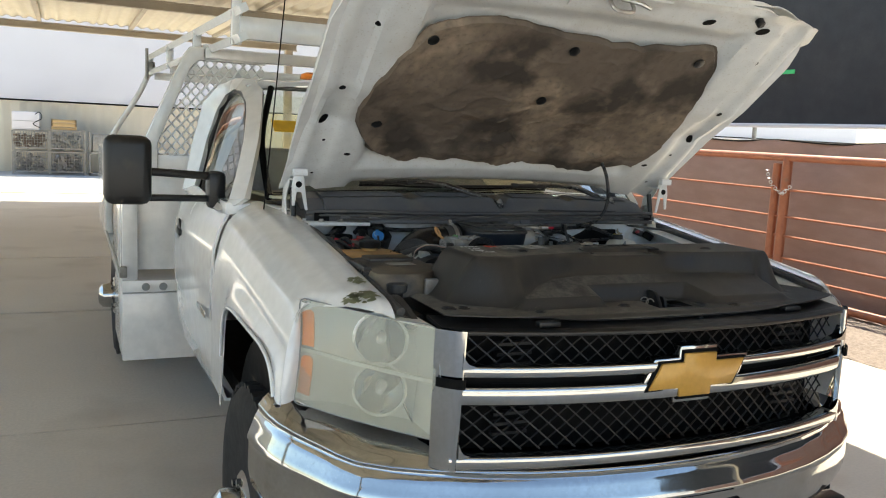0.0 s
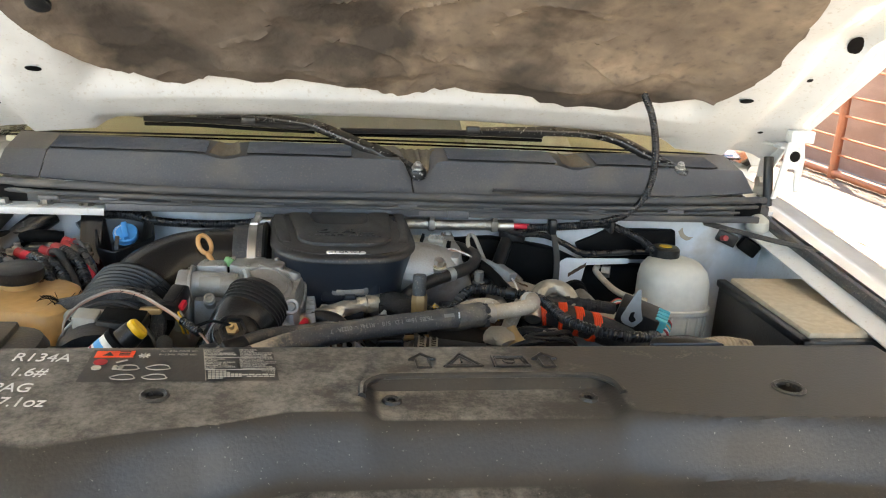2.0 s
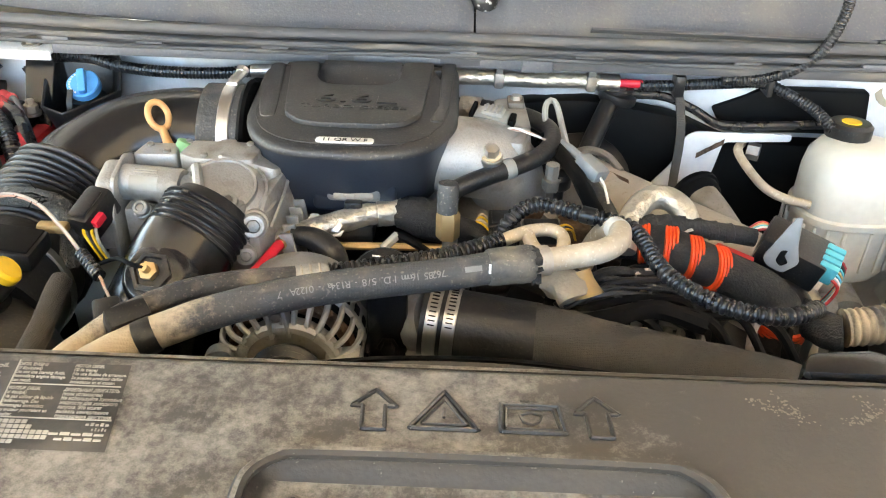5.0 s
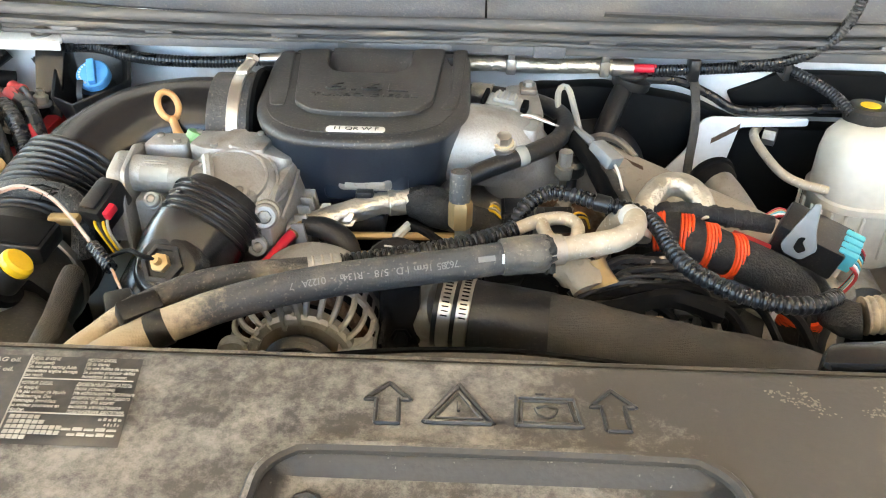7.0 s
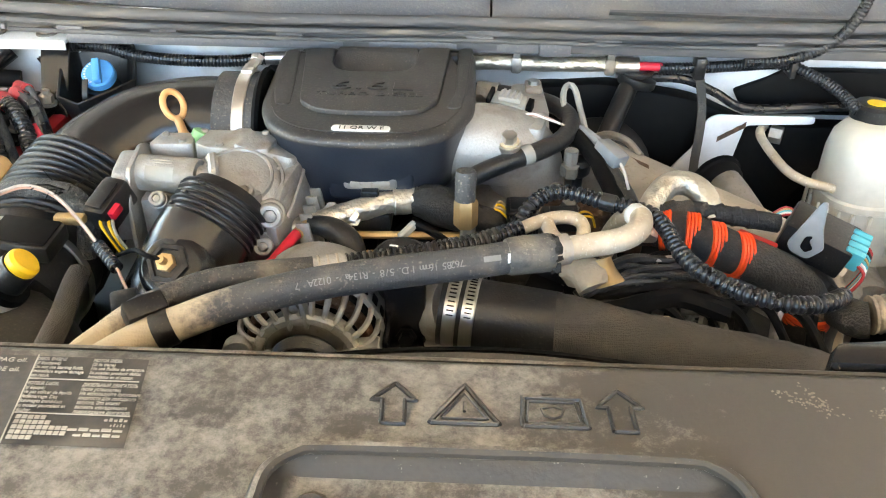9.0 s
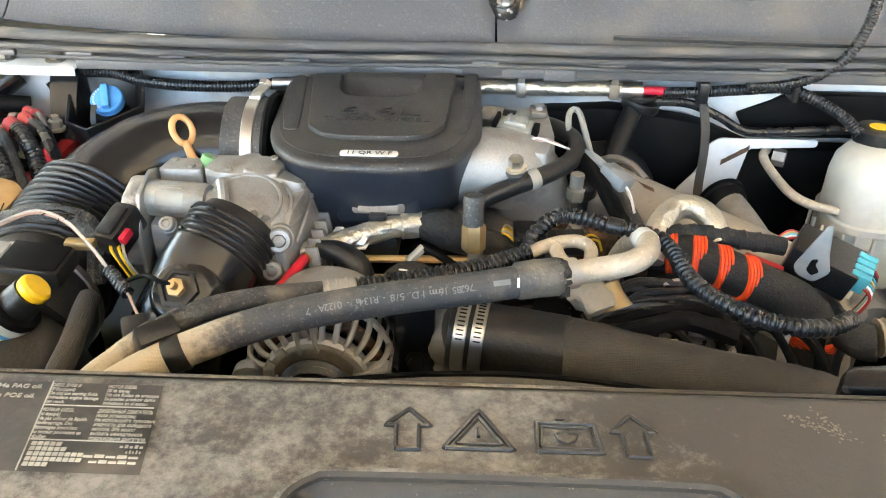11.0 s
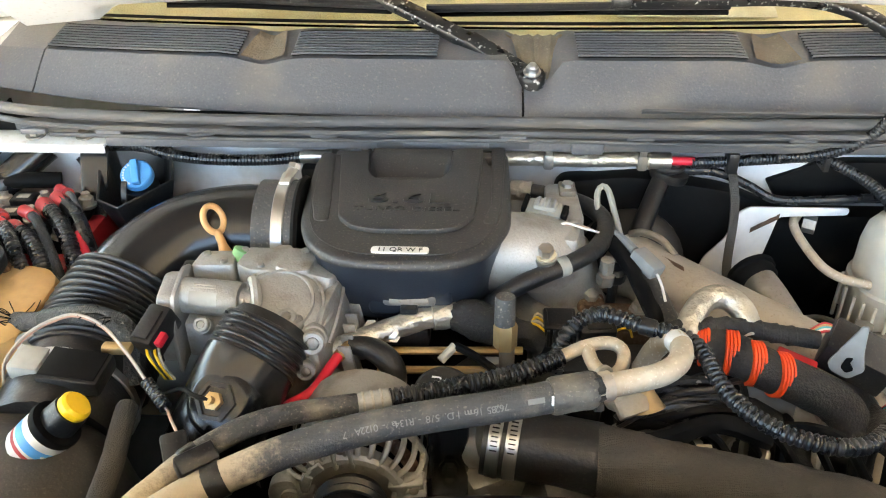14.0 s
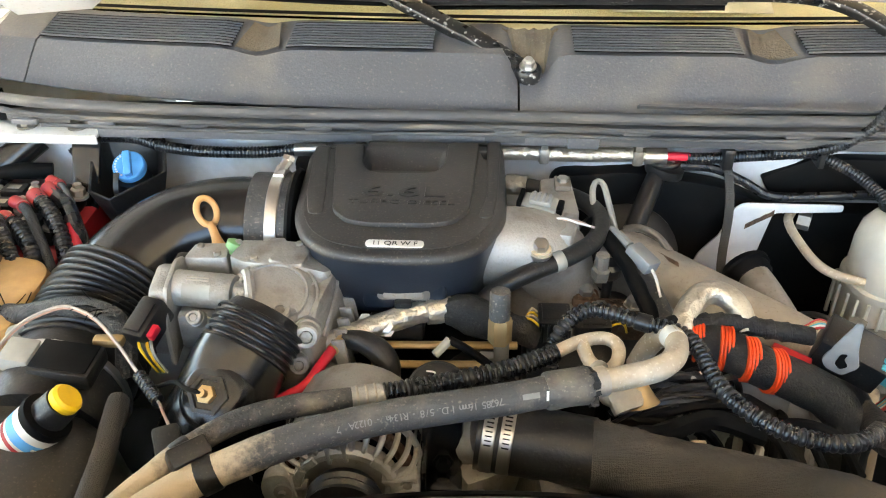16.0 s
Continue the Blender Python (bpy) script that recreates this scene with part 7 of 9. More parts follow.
part("motor_label", sheet(lambda u, v: Vector((-0.346, 0.793, 1.252)) + MA * (0.014 + 0.030 * u) + Vector((0.0021, 0.0191, 0)) * -math.cos(0.15 + 0.75 * v) + Vector((0, 0, 0.0191)) * math.sin(0.15 + 0.75 * v), 4, 8), LIGHTP, thr, "pale etched label")
part("label_mark", join(*[moved(box(-0.012, 0.012, -0.0007, 0.0007, -0.0002, 0.0003, 0), Matrix.Translation(Vector((-0.318, 0.790 - 0.0192 * math.cos(a), 1.252 + 0.0192 * math.sin(a)))) @ pose(0, 0, 0, 90 - math.degrees(a), 0, -6)) for a in (1.15, 1.32)]), PALEINK, thr)
part("end_plate", prism(rounded([(0.758, 1.188), (0.758, 1.232), (0.772, 1.262), (0.806, 1.270), (0.822, 1.262), (0.822, 1.20)], 0.006), "x", -0.368, -0.350, 0.004), ALU, thr)
part("end_flange", prism(rounded([(0.750, 1.180), (0.752, 1.236), (0.768, 1.268), (0.808, 1.277), (0.828, 1.268), (0.828, 1.195)], 0.006), "x", -0.350, -0.345, 0.0015), ALU, thr)
part("motor_foot", box(-0.342, -0.290, 0.765, 0.79, 1.19, 1.236, 0.006), ALU, thr)
part("side_flange", moved(prism(rounded([(-0.055, -0.055), (-0.050, 0.01), (-0.015, 0.034), (0.035, 0.040), (0.055, 0.01), (0.055, -0.06)], 0.010), "x", -0.006, 0.006, 0.003), pose(-0.192, 0.788, 1.215, 0, -10, -12)), ALU, thr)
part("side_rib", moved(prism(rounded([(-0.050, -0.05), (-0.046, 0.008), (-0.015, 0.028), (0.03, 0.034), (0.045, 0.01), (0.04, -0.05)], 0.010), "x", -0.016, -0.006, 0.003), pose(-0.180, 0.788, 1.212, 0, -10, -12)), ALU, thr)
part("arm", prism(rounded([(-0.268, 0.775), (-0.264, 0.790), (-0.222, 0.776), (-0.212, 0.758), (-0.220, 0.746), (-0.236, 0.750)], 0.005), "z", 1.236, 1.2515, 0.004), ALU, thr)
part("shoulder", moved(prism(rounded([(-0.034, -0.022), (-0.030, 0.020), (0.020, 0.024), (0.036, 0.004), (0.030, -0.022)], 0.008), "z", -0.010, 0.010, 0.004), pose(-0.222, 0.832, 1.258, -6, 14, 0)), ALU, thr)
for a in (20, 60, 100, 140):
    part("casting_rib", moved(box(-0.0022, 0.0022, 0.018, 0.046, 0.000, 0.016, 0.001), Matrix.Translation((-0.243, 0.786, 1.238)) @ Vector((0.05, -0.40, 0.9)).to_track_quat("Z", "Y").to_matrix().to_4x4() @ pose(0, 0, 0, 0, 0, a - 90)), ALU, thr)
for x, y, z in ((-0.292, 0.848, 1.273), (-0.268, 0.818, 1.273), (-0.226, 0.848, 1.273), (-0.332, 0.842, 1.271), (-0.310, 0.828, 1.271)):
    part("cover_screw", lathe([(0.0042, 0), (0.0042, 0.002), (0.0030, 0.003)], (x, y, z), (0, 0, 1), 10), STEEL, thr)
part("parting_line", tube([(-0.186, 0.745, 1.232), (-0.181, 0.775, 1.244), (-0.182, 0.815, 1.246), (-0.190, 0.845, 1.238)], 0.0018, 6, 0.006), ALU, thr)
for k in range(5):
    part("side_fin", moved(box(-0.002, 0.012, -0.0018, 0.0018, -0.030, 0.016, 0.0008), pose(-0.176, 0.752 + 0.018 * k, 1.205, 0, -10, -12)), ALU, thr)
part("link", tube([(-0.276, 0.806, 1.262), (-0.268, 0.790, 1.272), (-0.264, 0.778, 1.266), (-0.262, 0.768, 1.252)], 0.0055, 8, 0.006), ALU, thr)
for x, y, z, r, h, d in ((-0.229, 0.757, 1.250, 0.0095, 0.008, (0, -0.4, 0.9)), (-0.204, 0.752, 1.232, 0.0125, 0.022, (0.15, -0.85, 0.35)), (-0.212, 0.742, 1.203, 0.010, 0.018, (0.15, -0.85, 0.3)), (-0.196, 0.820, 1.250, 0.006, 0.008, (0.6, -0.2, 0.7)), (-0.318, 0.760, 1.238, 0.008, 0.010, (0, -0.7, 0.7)), (-0.182, 0.738, 1.185, 0.009, 0.016, (0.3, -0.85, 0.2))):
    part("boss", lathe([(r * 1.15, -0.012), (r * 1.15, h * 0.3), (r, h * 0.35), (r, h * 0.9), (r * 0.85, h), (r * 0.55, h), (r * 0.5, h * 0.7)], (x, y, z), d, 18), ALU, thr)
    part("bolt", lathe([(r * 0.5, 0), (r * 0.5, h * 0.95), (r * 0.2, h)], (x, y, z), d, 6), STEEL, thr)
plug = part("connector", moved(box(-0.013, 0.013, -0.024, 0.022, -0.016, 0.016, 0.004), pose(-0.362, 0.748, 1.240, 22, 0, -18)), BLACK, thr, "black plug with a red lock")
part("plug_ridge", moved(box(-0.009, 0.009, -0.020, 0.014, 0.016, 0.020, 0.002), pose(-0.362, 0.748, 1.240, 22, 0, -18)), BLACK, thr)
part("red_lock", moved(box(-0.004, 0.003, -0.009, 0.006, -0.004, 0.005, 0.0015), pose(-0.350, 0.732, 1.242, 20, 0, -18)), REDW, thr)
for k, m in enumerate((WIRE_Y, INK, WIRE_Y, LIGHTP)):
    part("wire", tube([(-0.366 + 0.004 * k, 0.727, 1.234), (-0.362 + 0.004 * k, 0.718, 1.232), (-0.354 + 0.003 * k, 0.712, 1.224), (-0.348 + 0.003 * k, 0.715, 1.205)], 0.0016, 6, 0.004), m, thr)
part("green_cap", lathe([(0.010, 0), (0.010, 0.012), (0.006, 0.014)], (-0.300, 0.846, 1.262), (0.4, 0.3, 0.85), 10), material("green_plastic", (0.16, 0.35, 0.14), 0.5), thr)

# ---- black plastic air elbow in front of it ----
elb = thing("charge_pipe", (-0.26, 0.69, 1.1), "black moulded charge-air pipe with ribbed rubber joint and brass plug", "charge pipe")
AX = Vector((-0.37, -0.76, -0.50)).normalized()
P0 = Vector((-0.246, 0.746, 1.246))
joint = [(0.036, -0.01), (0.041, 0.0)]
for k in range(6):
    joint += [(0.0455, 0.001 + 0.0065 * k), (0.0462, 0.0032 + 0.0065 * k), (0.0432, 0.0045 + 0.0065 * k), (0.0428, 0.006 + 0.0065 * k)]
part("rubber_joint", lathe(joint + [(0.0440, 0.042), (0.040, 0.043)], P0, AX, 36), HOSE, elb)
for k in range(14):
    part("rib", moved(box(-0.004, 0.004, -0.0013, 0.0013, -0.001, 0.0026, 0.0006), Matrix.Translation(P0 + AX * (0.005 + 0.013 * (k % 3))) @ AX.to_track_quat("Z", "Y").to_matrix().to_4x4() @ pose(0, 0, 0, 0, 0, 17 * k) @ Matrix.Translation((0, 0.0455, 0)) @ pose(0, 0, 0, 90, 0, 0)), HOSE, elb)
E0 = P0 + AX * 0.039
part("pipe", tube([tuple(E0), tuple(E0 + AX * 0.016), (-0.277, 0.686, 1.198), (-0.291, 0.672, 1.172), (-0.300, 0.668, 1.14), (-0.304, 0.668, 1.10), (-0.304, 0.668, 0.95)], 0.0465, 36, 0.006), GLOSSB, elb)
part("swage", lathe([(0.0410, 0.040), (0.0422, 0.042), (0.0422, 0.048), (0.0410, 0.050)], P0, AX, 32, False), GLOSSB, elb)
BD = Vector((-0.12, -0.64, 0.75)).normalized()
BC = Vector((-0.270, 0.678, 1.206))
part("boss_dome", lathe([(0.036, 0.020), (0.033, 0.030), (0.029, 0.036), (0.0245, 0.0385)], BC, BD, 32), GLOSSB, elb)
part("hex_boss", lathe([(0.0200, 0.036), (0.0200, 0.043), (0.0155, 0.044), (0.0145, 0.0415)], BC, BD, 6), BLACK, elb)
part("brass_plug", join(lathe([(0.0088, 0.040), (0.0088, 0.048), (0.006, 0.049)], BC, BD, 6), lathe([(0.004, 0.047), (0.004, 0.057)], BC, BD, 8)), BRASS, elb)
part("plug_wire", tube([BC + BD * 0.055, BC + BD * 0.060 + Vector((-0.012, 0.004, 0.0)), (-0.305, 0.655, 1.248), (-0.325, 0.655, 1.240)], 0.0022, 6, 0.005), DEEP, elb)

# ---- alternator ----
alt = thing("alternator", (-0.165, 0.69, 1.0), "grimy aluminium alternator with vent slots and a black pulley", "alternator")
AD = Vector((0.02, -1, 0.04)).normalized()
AC = Vector((-0.148, 0.618, 1.166))
part("body", lathe([(0.050, -0.105), (0.062, -0.095), (0.0655, -0.06), (0.0655, -0.05), (0.0625, -0.048), (0.0625, -0.034), (0.067, -0.032), (0.067, -0.024)], AC, AD, 44), ALU, alt)
# near-black disc stands in for the unlit depth behind the vent bars
part("back_dark", lathe([(0.0655, -0.026), (0.061, -0.020), (0.02, -0.012)], AC, AD, 36), DEEP, alt)
qa = AD.to_track_quat("Z", "Y").to_matrix().to_4x4()
part("winding", tube([tuple(AC + AD * -0.016 + (qa @ Vector((0.053 * math.cos(a), 0.053 * math.sin(a), 0)))) for a in np.linspace(0, 6.2832, 33)], 0.0065, 8, 0.006, wobble=0.2), RUST, alt, "red-brown copper winding")
for k in range(28):
    # each vent bar bends over the shoulder of the end bell
    m = Matrix.Translation(AC) @ qa @ pose(0, 0, 0, 0, 0, 12.857 * k + 4)
    part("vent_bar", moved(join(tube([(0.045, 0, 0.006), (0.054, 0.001, 0.005), (0.061, 0.002, 0.000), (0.0655, 0.003, -0.010), (0.0665, 0.004, -0.026)], 0.0029, 6, 0.004)), m), ALU, alt)
    # raised near-black patches in place of shade in the side vents
    part("side_vent", moved(box(0.0652, 0.0668, -0.0040, 0.0040, -0.047, -0.034, 0.0008), m), DEEP, alt)
part("rim", lathe([(0.064, -0.030), (0.0685, -0.028), (0.0690, -0.022), (0.0655, -0.020)], AC, AD, 44, False), ALU, alt)
part("hub_ring", lathe([(0.049, -0.004), (0.0495, 0.007), (0.046, 0.010), (0.0405, 0.010), (0.039, 0.002)], AC, AD, 40, False), ALU, alt)
part("hub_plate", lathe([(0.041, 0.000), (0.012, 0.001)], AC, AD, 30), STEEL, alt)
for a in (8, 98, 188, 278):
    m = Matrix.Translation(AC) @ qa @ pose(0, 0, 0, 0, 0, a)
    part("spoke", moved(join(box(-0.0095, -0.0055, 0.034, 0.066, -0.006, 0.011, 0.0015), box(0.0055, 0.0095, 0.034, 0.066, -0.006, 0.011, 0.0015), box(-0.0055, 0.0055, 0.034, 0.064, -0.006, 0.003, 0)), m), ALU, alt)
    part("spoke_bolt", moved(lathe([(0.0045, 0), (0.0045, 0.008), (0.002, 0.009)], (0, 0.056, 0.002), (0, 0, 1), 8), m), STEEL, alt)
for a in (40, 62, 118, 140, 220, 320):
    part("hub_lug", moved(box(-0.005, 0.005, 0.041, 0.049, 0.008, 0.0125, 0.001), Matrix.Translation(AC) @ qa @ pose(0, 0, 0, 0, 0, a)), ALU, alt)
part("ear", prism(rounded([(-0.226, 1.165), (-0.220, 1.186), (-0.198, 1.190), (-0.188, 1.14), (-0.214, 1.135)], 0.010), "y", 0.604, 0.618, 0.003), ALU, alt)
part("ear_bolt", lathe([(0.0085, 0), (0.0085, 0.004), (0.004, 0.005), (0.004, 0.009)], (-0.203, 0.604, 1.170), (0, -1, 0.1), 14), STEEL, alt)
part("pulley", lathe([(0.030, 0.010), (0.034, 0.018), (0.031, 0.022), (0.034, 0.026), (0.031, 0.030), (0.034, 0.036), (0.026, 0.038), (0.024, 0.032), (0.010, 0.032)], AC, AD, 32), BLACK, alt)
part("pulley_nut", lathe([(0.010, 0.030), (0.010, 0.042)], AC, AD, 6), RUST, alt)

# ---- hoses across the front ----
ac1 = thing("refrigerant_hose", (-0.1, 0.62, 1.2), "thick dusty black refrigerant hose with a tan worn end", "hose")
part("hose", tube([(0.045, 0.652, 1.258), (0.029, 0.648, 1.258), (-0.013, 0.636, 1.257), (-0.062, 0.626, 1.255), (-0.11, 0.615, 1.253), (-0.156, 0.6, 1.251), (-0.195, 0.584, 1.248), (-0.222, 0.571, 1.244), (-0.267, 0.552, 1.232), (-0.313, 0.530, 1.21), (-0.358, 0.515, 1.17)], 0.0142, 24, 0.005, wobble=0.02), ACHOSE, ac1)
HP = [(0.008, 0.6395, 1.258), (-0.013, 0.633, 1.257), (-0.062, 0.623, 1.255), (-0.11, 0.612, 1.253), (-0.150, 0.5985, 1.251)]
HS = "76285 16mm I.D. 5/8 - R134a - 0122A  7"
for k, ch in enumerate(HS):
    line, dist = curve_points(HP, 0.001)
    f = 0.06 + 0.86 * k / len(HS)
    q = Vector(line[int(f * (len(line) - 1))])
    if ch != " ":
        part("print", text(ch, 0.0084, 0.0002, Matrix.Translation(q + Vector((-0.012, -0.0102, 0.0106))) @ pose(0, 0, 0, 0, 0, 15) @ pose(0, 0, 0, 50, 0, 0) @ pose(0, 0, 0, 0, 0, 180)), HOSEINK, ac1)
part("collar", tube([(0.026, 0.647, 1.258, 0.93), (0.030, 0.648, 1.258), (0.060, 0.6555, 1.259, 1.02), (0.065, 0.657, 1.259, 0.95)], 0.0166, 24, 0.003, wobble=0.06), RUBBER, ac1)
part("frayed_edge", tube([(0.062, 0.6562, 1.259), (0.069, 0.659, 1.259, 0.97)], 0.0166, 30, 0.002, wobble=0.30), TAPED, ac1)
part("maker_mark", moved(box(-0.0075, 0.0075, -0.0024, 0.0024, -0.0002, 0.0003, 0), Matrix.Translation((0.0135, 0.6318, 1.2668)) @ pose(0, 0, 0, 0, 0, 15) @ pose(0, 0, 0, 50, 0, 0)), HOSEINK, ac1)
part("white_mark", sheet(lambda u, v: Vector((0.0265 + 0.0022 * u, 0.647 - 0.0168 * math.cos(0.3 + 0.5 * v), 1.258 + 0.0168 * math.sin(0.3 + 0.5 * v))), 1, 8), MARKER, ac1)
part("collar_end", tube([(0.060, 0.6555, 1.259), (0.080, 0.663, 1.259, 0.95)], 0.0140, 18, 0.004, wobble=0.06), SHIELD, ac1)
part("metal_pipe", tube([(0.077, 0.662, 1.259), (0.103, 0.670, 1.259), (0.130, 0.681, 1.259), (0.148, 0.700, 1.258), (0.154, 0.726, 1.255), (0.149, 0.748, 1.245), (0.139, 0.760, 1.22), (0.131, 0.765, 1.19)], 0.0110, 16, 0.004), TANPIPE, ac1, "tan dusty metal pipe")
part("pipe_label", tube([(0.1540, 0.724, 1.2552), (0.1520, 0.738, 1.251)], 0.0116, 16, 0.003), PAPER, ac1)
ACHOSE2 = layered(material("dusty_refrigerant_hose", (0.040, 0.040, 0.040), 0.5, col2=(0.065, 0.062, 0.058), scale=25, bump=0.3, fine=300, dust=(0.20, 0.17, 0.13), dust_lo=0.48, dust_hi=0.72, dust_scale=34, grit=0.4), (0.40, 0.33, 0.24), "X", -0.04, -0.10, 0.75, 60.0, 8.0, 0.1, 0.8)
ac2 = thing("refrigerant_hose", (-0.2, 0.6, 1.2), "thinner dusty black refrigerant hose with a crimped fitting", "hose")
part("hose", tube([(-0.145, 0.654, 1.236), (-0.185, 0.643, 1.238), (-0.222, 0.627, 1.24), (-0.248, 0.61, 1.24), (-0.277, 0.582, 1.238), (-0.298, 0.562, 1.23), (-0.330, 0.540, 1.21), (-0.370, 0.525, 1.17)], 0.0102, 20, 0.005, wobble=0.03), ACHOSE2, ac2)
part("fitting", tube([(-0.148, 0.654, 1.236, 0.9), (-0.145, 0.655, 1.236), (-0.118, 0.662, 1.236), (-0.116, 0.663, 1.236, 0.8)], 0.0098, 16, 0.003), ALU, ac2)
for x in (-0.140, -0.132, -0.124):
    part("crimp", lathe([(0.0101, -0.0012), (0.0106, 0), (0.0101, 0.0012)], (x, 0.655 + 0.27 * (x + 0.145), 1.236), (1, 0.27, 0), 16), SHIELD, ac2)
part("sleeve", tube([(-0.116, 0.663, 1.236), (-0.085, 0.672, 1.236), (-0.038, 0.685, 1.238), (-0.001, 0.697, 1.24), (0.042, 0.717, 1.244)], 0.0094, 16, pitch=0.0054, depth=0.2), LOOM, ac2, "black corrugated sleeve")
part("pale_pipe", tube([(0.036, 0.714, 1.243), (0.064, 0.731, 1.246), (0.088, 0.738, 1.246), (0.101, 0.730, 1.244), (0.100, 0.715, 1.238), (0.090, 0.706, 1.23)], 0.0066, 12, 0.004), TANPIPE, ac2)
part("pale_branch", tube([(0.067, 0.730, 1.245), (0.071, 0.711, 1.243), (0.077, 0.697, 1.243)], 0.0068, 12, 0.004), TANPIPE, ac2)
part("branch_ring", lathe([(0.0085, -0.004), (0.0105, -0.002), (0.0105, 0.002), (0.0085, 0.004)], (0.079, 0.694, 1.2425), (0.5, -0.8, 0.2), 18), LIGHTP, ac2)
clip = thing("hose_clip", (-0.235, 0.56, 1.22), "black plastic clip holding two hoses together", "clip")
part("saddle", moved(box(-0.020, 0.014, -0.009, 0.009, -0.012, 0.010, 0.003), pose(-0.264, 0.574, 1.247, 30, 0, 40)), BLACK, clip)
part("strap", lathe([(0.0150, -0.008), (0.0156, -0.007), (0.0156, 0.007), (0.0150, 0.008)], (-0.248, 0.560, 1.237), (-0.85, -0.40, -0.25), 18), BLACK, clip)
part("strap", lathe([(0.0108, -0.008), (0.0114, -0.006), (0.0114, 0.006), (0.0108, 0.008)], (-0.276, 0.583, 1.238), (-0.7, -0.7, -0.15), 16), BLACK, clip)

# radiator hose in its woven sleeve
rh = thing("radiator_hose", (0.15, 0.6, 1.1), "black radiator hose in a woven sleeve with steel band clamps", "hose")
part("rubber_end", tube([(-0.030, 0.666, 1.186), (0.021, 0.659, 1.183), (0.076, 0.650, 1.180)], 0.0335, 24, 0.01), HOSE, rh)
part("sleeve", tube([(0.074, 0.650, 1.180, 1.13), (0.082, 0.649, 1.180, 1.05), (0.12, 0.643, 1.176), (0.171, 0.636, 1.17), (0.225, 0.632, 1.16), (0.279, 0.630, 1.15), (0.35, 0.625, 1.13), (0.42, 0.61, 1.09)], 0.0310, 24, 0.006, wobble=0.10), SLEEVE, rh)
for x, y, z in ((-0.019, 0.664, 1.186), (-0.003, 0.662, 1.185)):
    b = part("band_clamp", lathe([(0.0338, -0.006), (0.0346, -0.005), (0.0346, 0.005), (0.0338, 0.006)], (x, y, z), (1, -0.15, -0.06), 30), SHINY, rh)
    for k in range(22):
        a = 0.1 + 0.12 * k
        part("slot", moved(box(-0.0032, 0.0032, -0.0006, 0.0006, -0.0004, 0.0004, 0), Matrix.Translation((x, y, z)) @ Vector((1, -0.15, -0.06)).to_track_quat("Z", "Y").to_matrix().to_4x4() @ pose(0, 0, 0, 0, 0, math.degrees(a)) @ Matrix.Translation((0.0348, 0, 0)) @ pose(0, 0, 0, 0, 90, 0)), DEEP, b)

# corrugated wiring conduit
lm = thing("wiring_conduit", (0.15, 0.7, 1.2), "glossy black corrugated wiring conduit", "conduit")
part("conduit", tube([(0.040, 0.735, 1.210), (0.042, 0.744, 1.230), (0.050, 0.752, 1.245), (0.064, 0.764, 1.253), (0.081, 0.770, 1.256), (0.103, 0.764, 1.256), (0.126, 0.752, 1.255), (0.148, 0.747, 1.254), (0.167, 0.735, 1.253), (0.176, 0.711, 1.252), (0.180, 0.683, 1.251), (0.188, 0.659, 1.250), (0.203, 0.638, 1.249), (0.225, 0.621, 1.247), (0.247, 0.614, 1.245), (0.270, 0.612, 1.243), (0.294, 0.620, 1.240), (0.321, 0.645, 1.230)], 0.0082, 16, pitch=0.0062, depth=0.24), LOOM, lm)
part("tape", tube([(0.121, 0.7545, 1.2555), (0.134, 0.750, 1.2548)], 0.0090, 12, 0.004), BLACK, lm)

# foil hose, sensors
fo = thing("foil_hose", (-0.13, 0.78, 1.15), "heater hose wrapped in crinkled silver foil", "hose")
part("foil", tube([(-0.235, 0.750, 1.178), (-0.200, 0.770, 1.194), (-0.165, 0.783, 1.203), (-0.131, 0.799, 1.208), (-0.095, 0.814, 1.212), (-0.071, 0.820, 1.213)], 0.0122, 20, 0.004, wobble=0.10), FOIL, fo)
part("foil_band", tube([(-0.088, 0.814, 1.213), (-0.062, 0.821, 1.213)], 0.0145, 18, 0.004, wobble=0.15), FOIL, fo)
part("taped_end", tube([(-0.066, 0.819, 1.212, 0.8), (-0.046, 0.816, 1.212, 1.1), (-0.024, 0.812, 1.206, 1.1), (0.0, 0.815, 1.195, 0.9), (0.03, 0.82, 1.18, 0.8)], 0.0185, 18, 0.005, wobble=0.25), TAPED, fo)
se = thing("pressure_sensor", (-0.008, 0.77, 1.18), "brass pressure sensor with a black cap", "sensor")
part("stem", lathe([(0.008, 0), (0.008, 0.05)], (-0.008, 0.763, 1.18), (0, 0.2, 1), 12), STEEL, se)
part("hex", lathe([(0.0108, 0), (0.0122, 0.002), (0.0122, 0.026), (0.0108, 0.030)], (-0.0105, 0.760, 1.219), (0, 0.08, 1), 6), BRASS, se)
part("cap", lathe([(0.0105, 0), (0.0105, 0.028), (0.0095, 0.031)], (-0.0115, 0.762, 1.248), (0, 0.12, 1), 18), RUBBER, se)
part("clip", box(-0.030, -0.016, 0.752, 0.764, 1.195, 1.203, 0.001), SHINY, se)
rc = thing("battery_cable", (-0.19, 0.76, 1.15), "red battery cable with a black boot", "cable")
part("cable", tube([(-0.235, 0.694, 1.180), (-0.222, 0.699, 1.190), (-0.200, 0.708, 1.200), (-0.187, 0.734, 1.207), (-0.178, 0.755, 1.210), (-0.170, 0.769, 1.210)], 0.0056, 10, 0.005), REDW, rc)
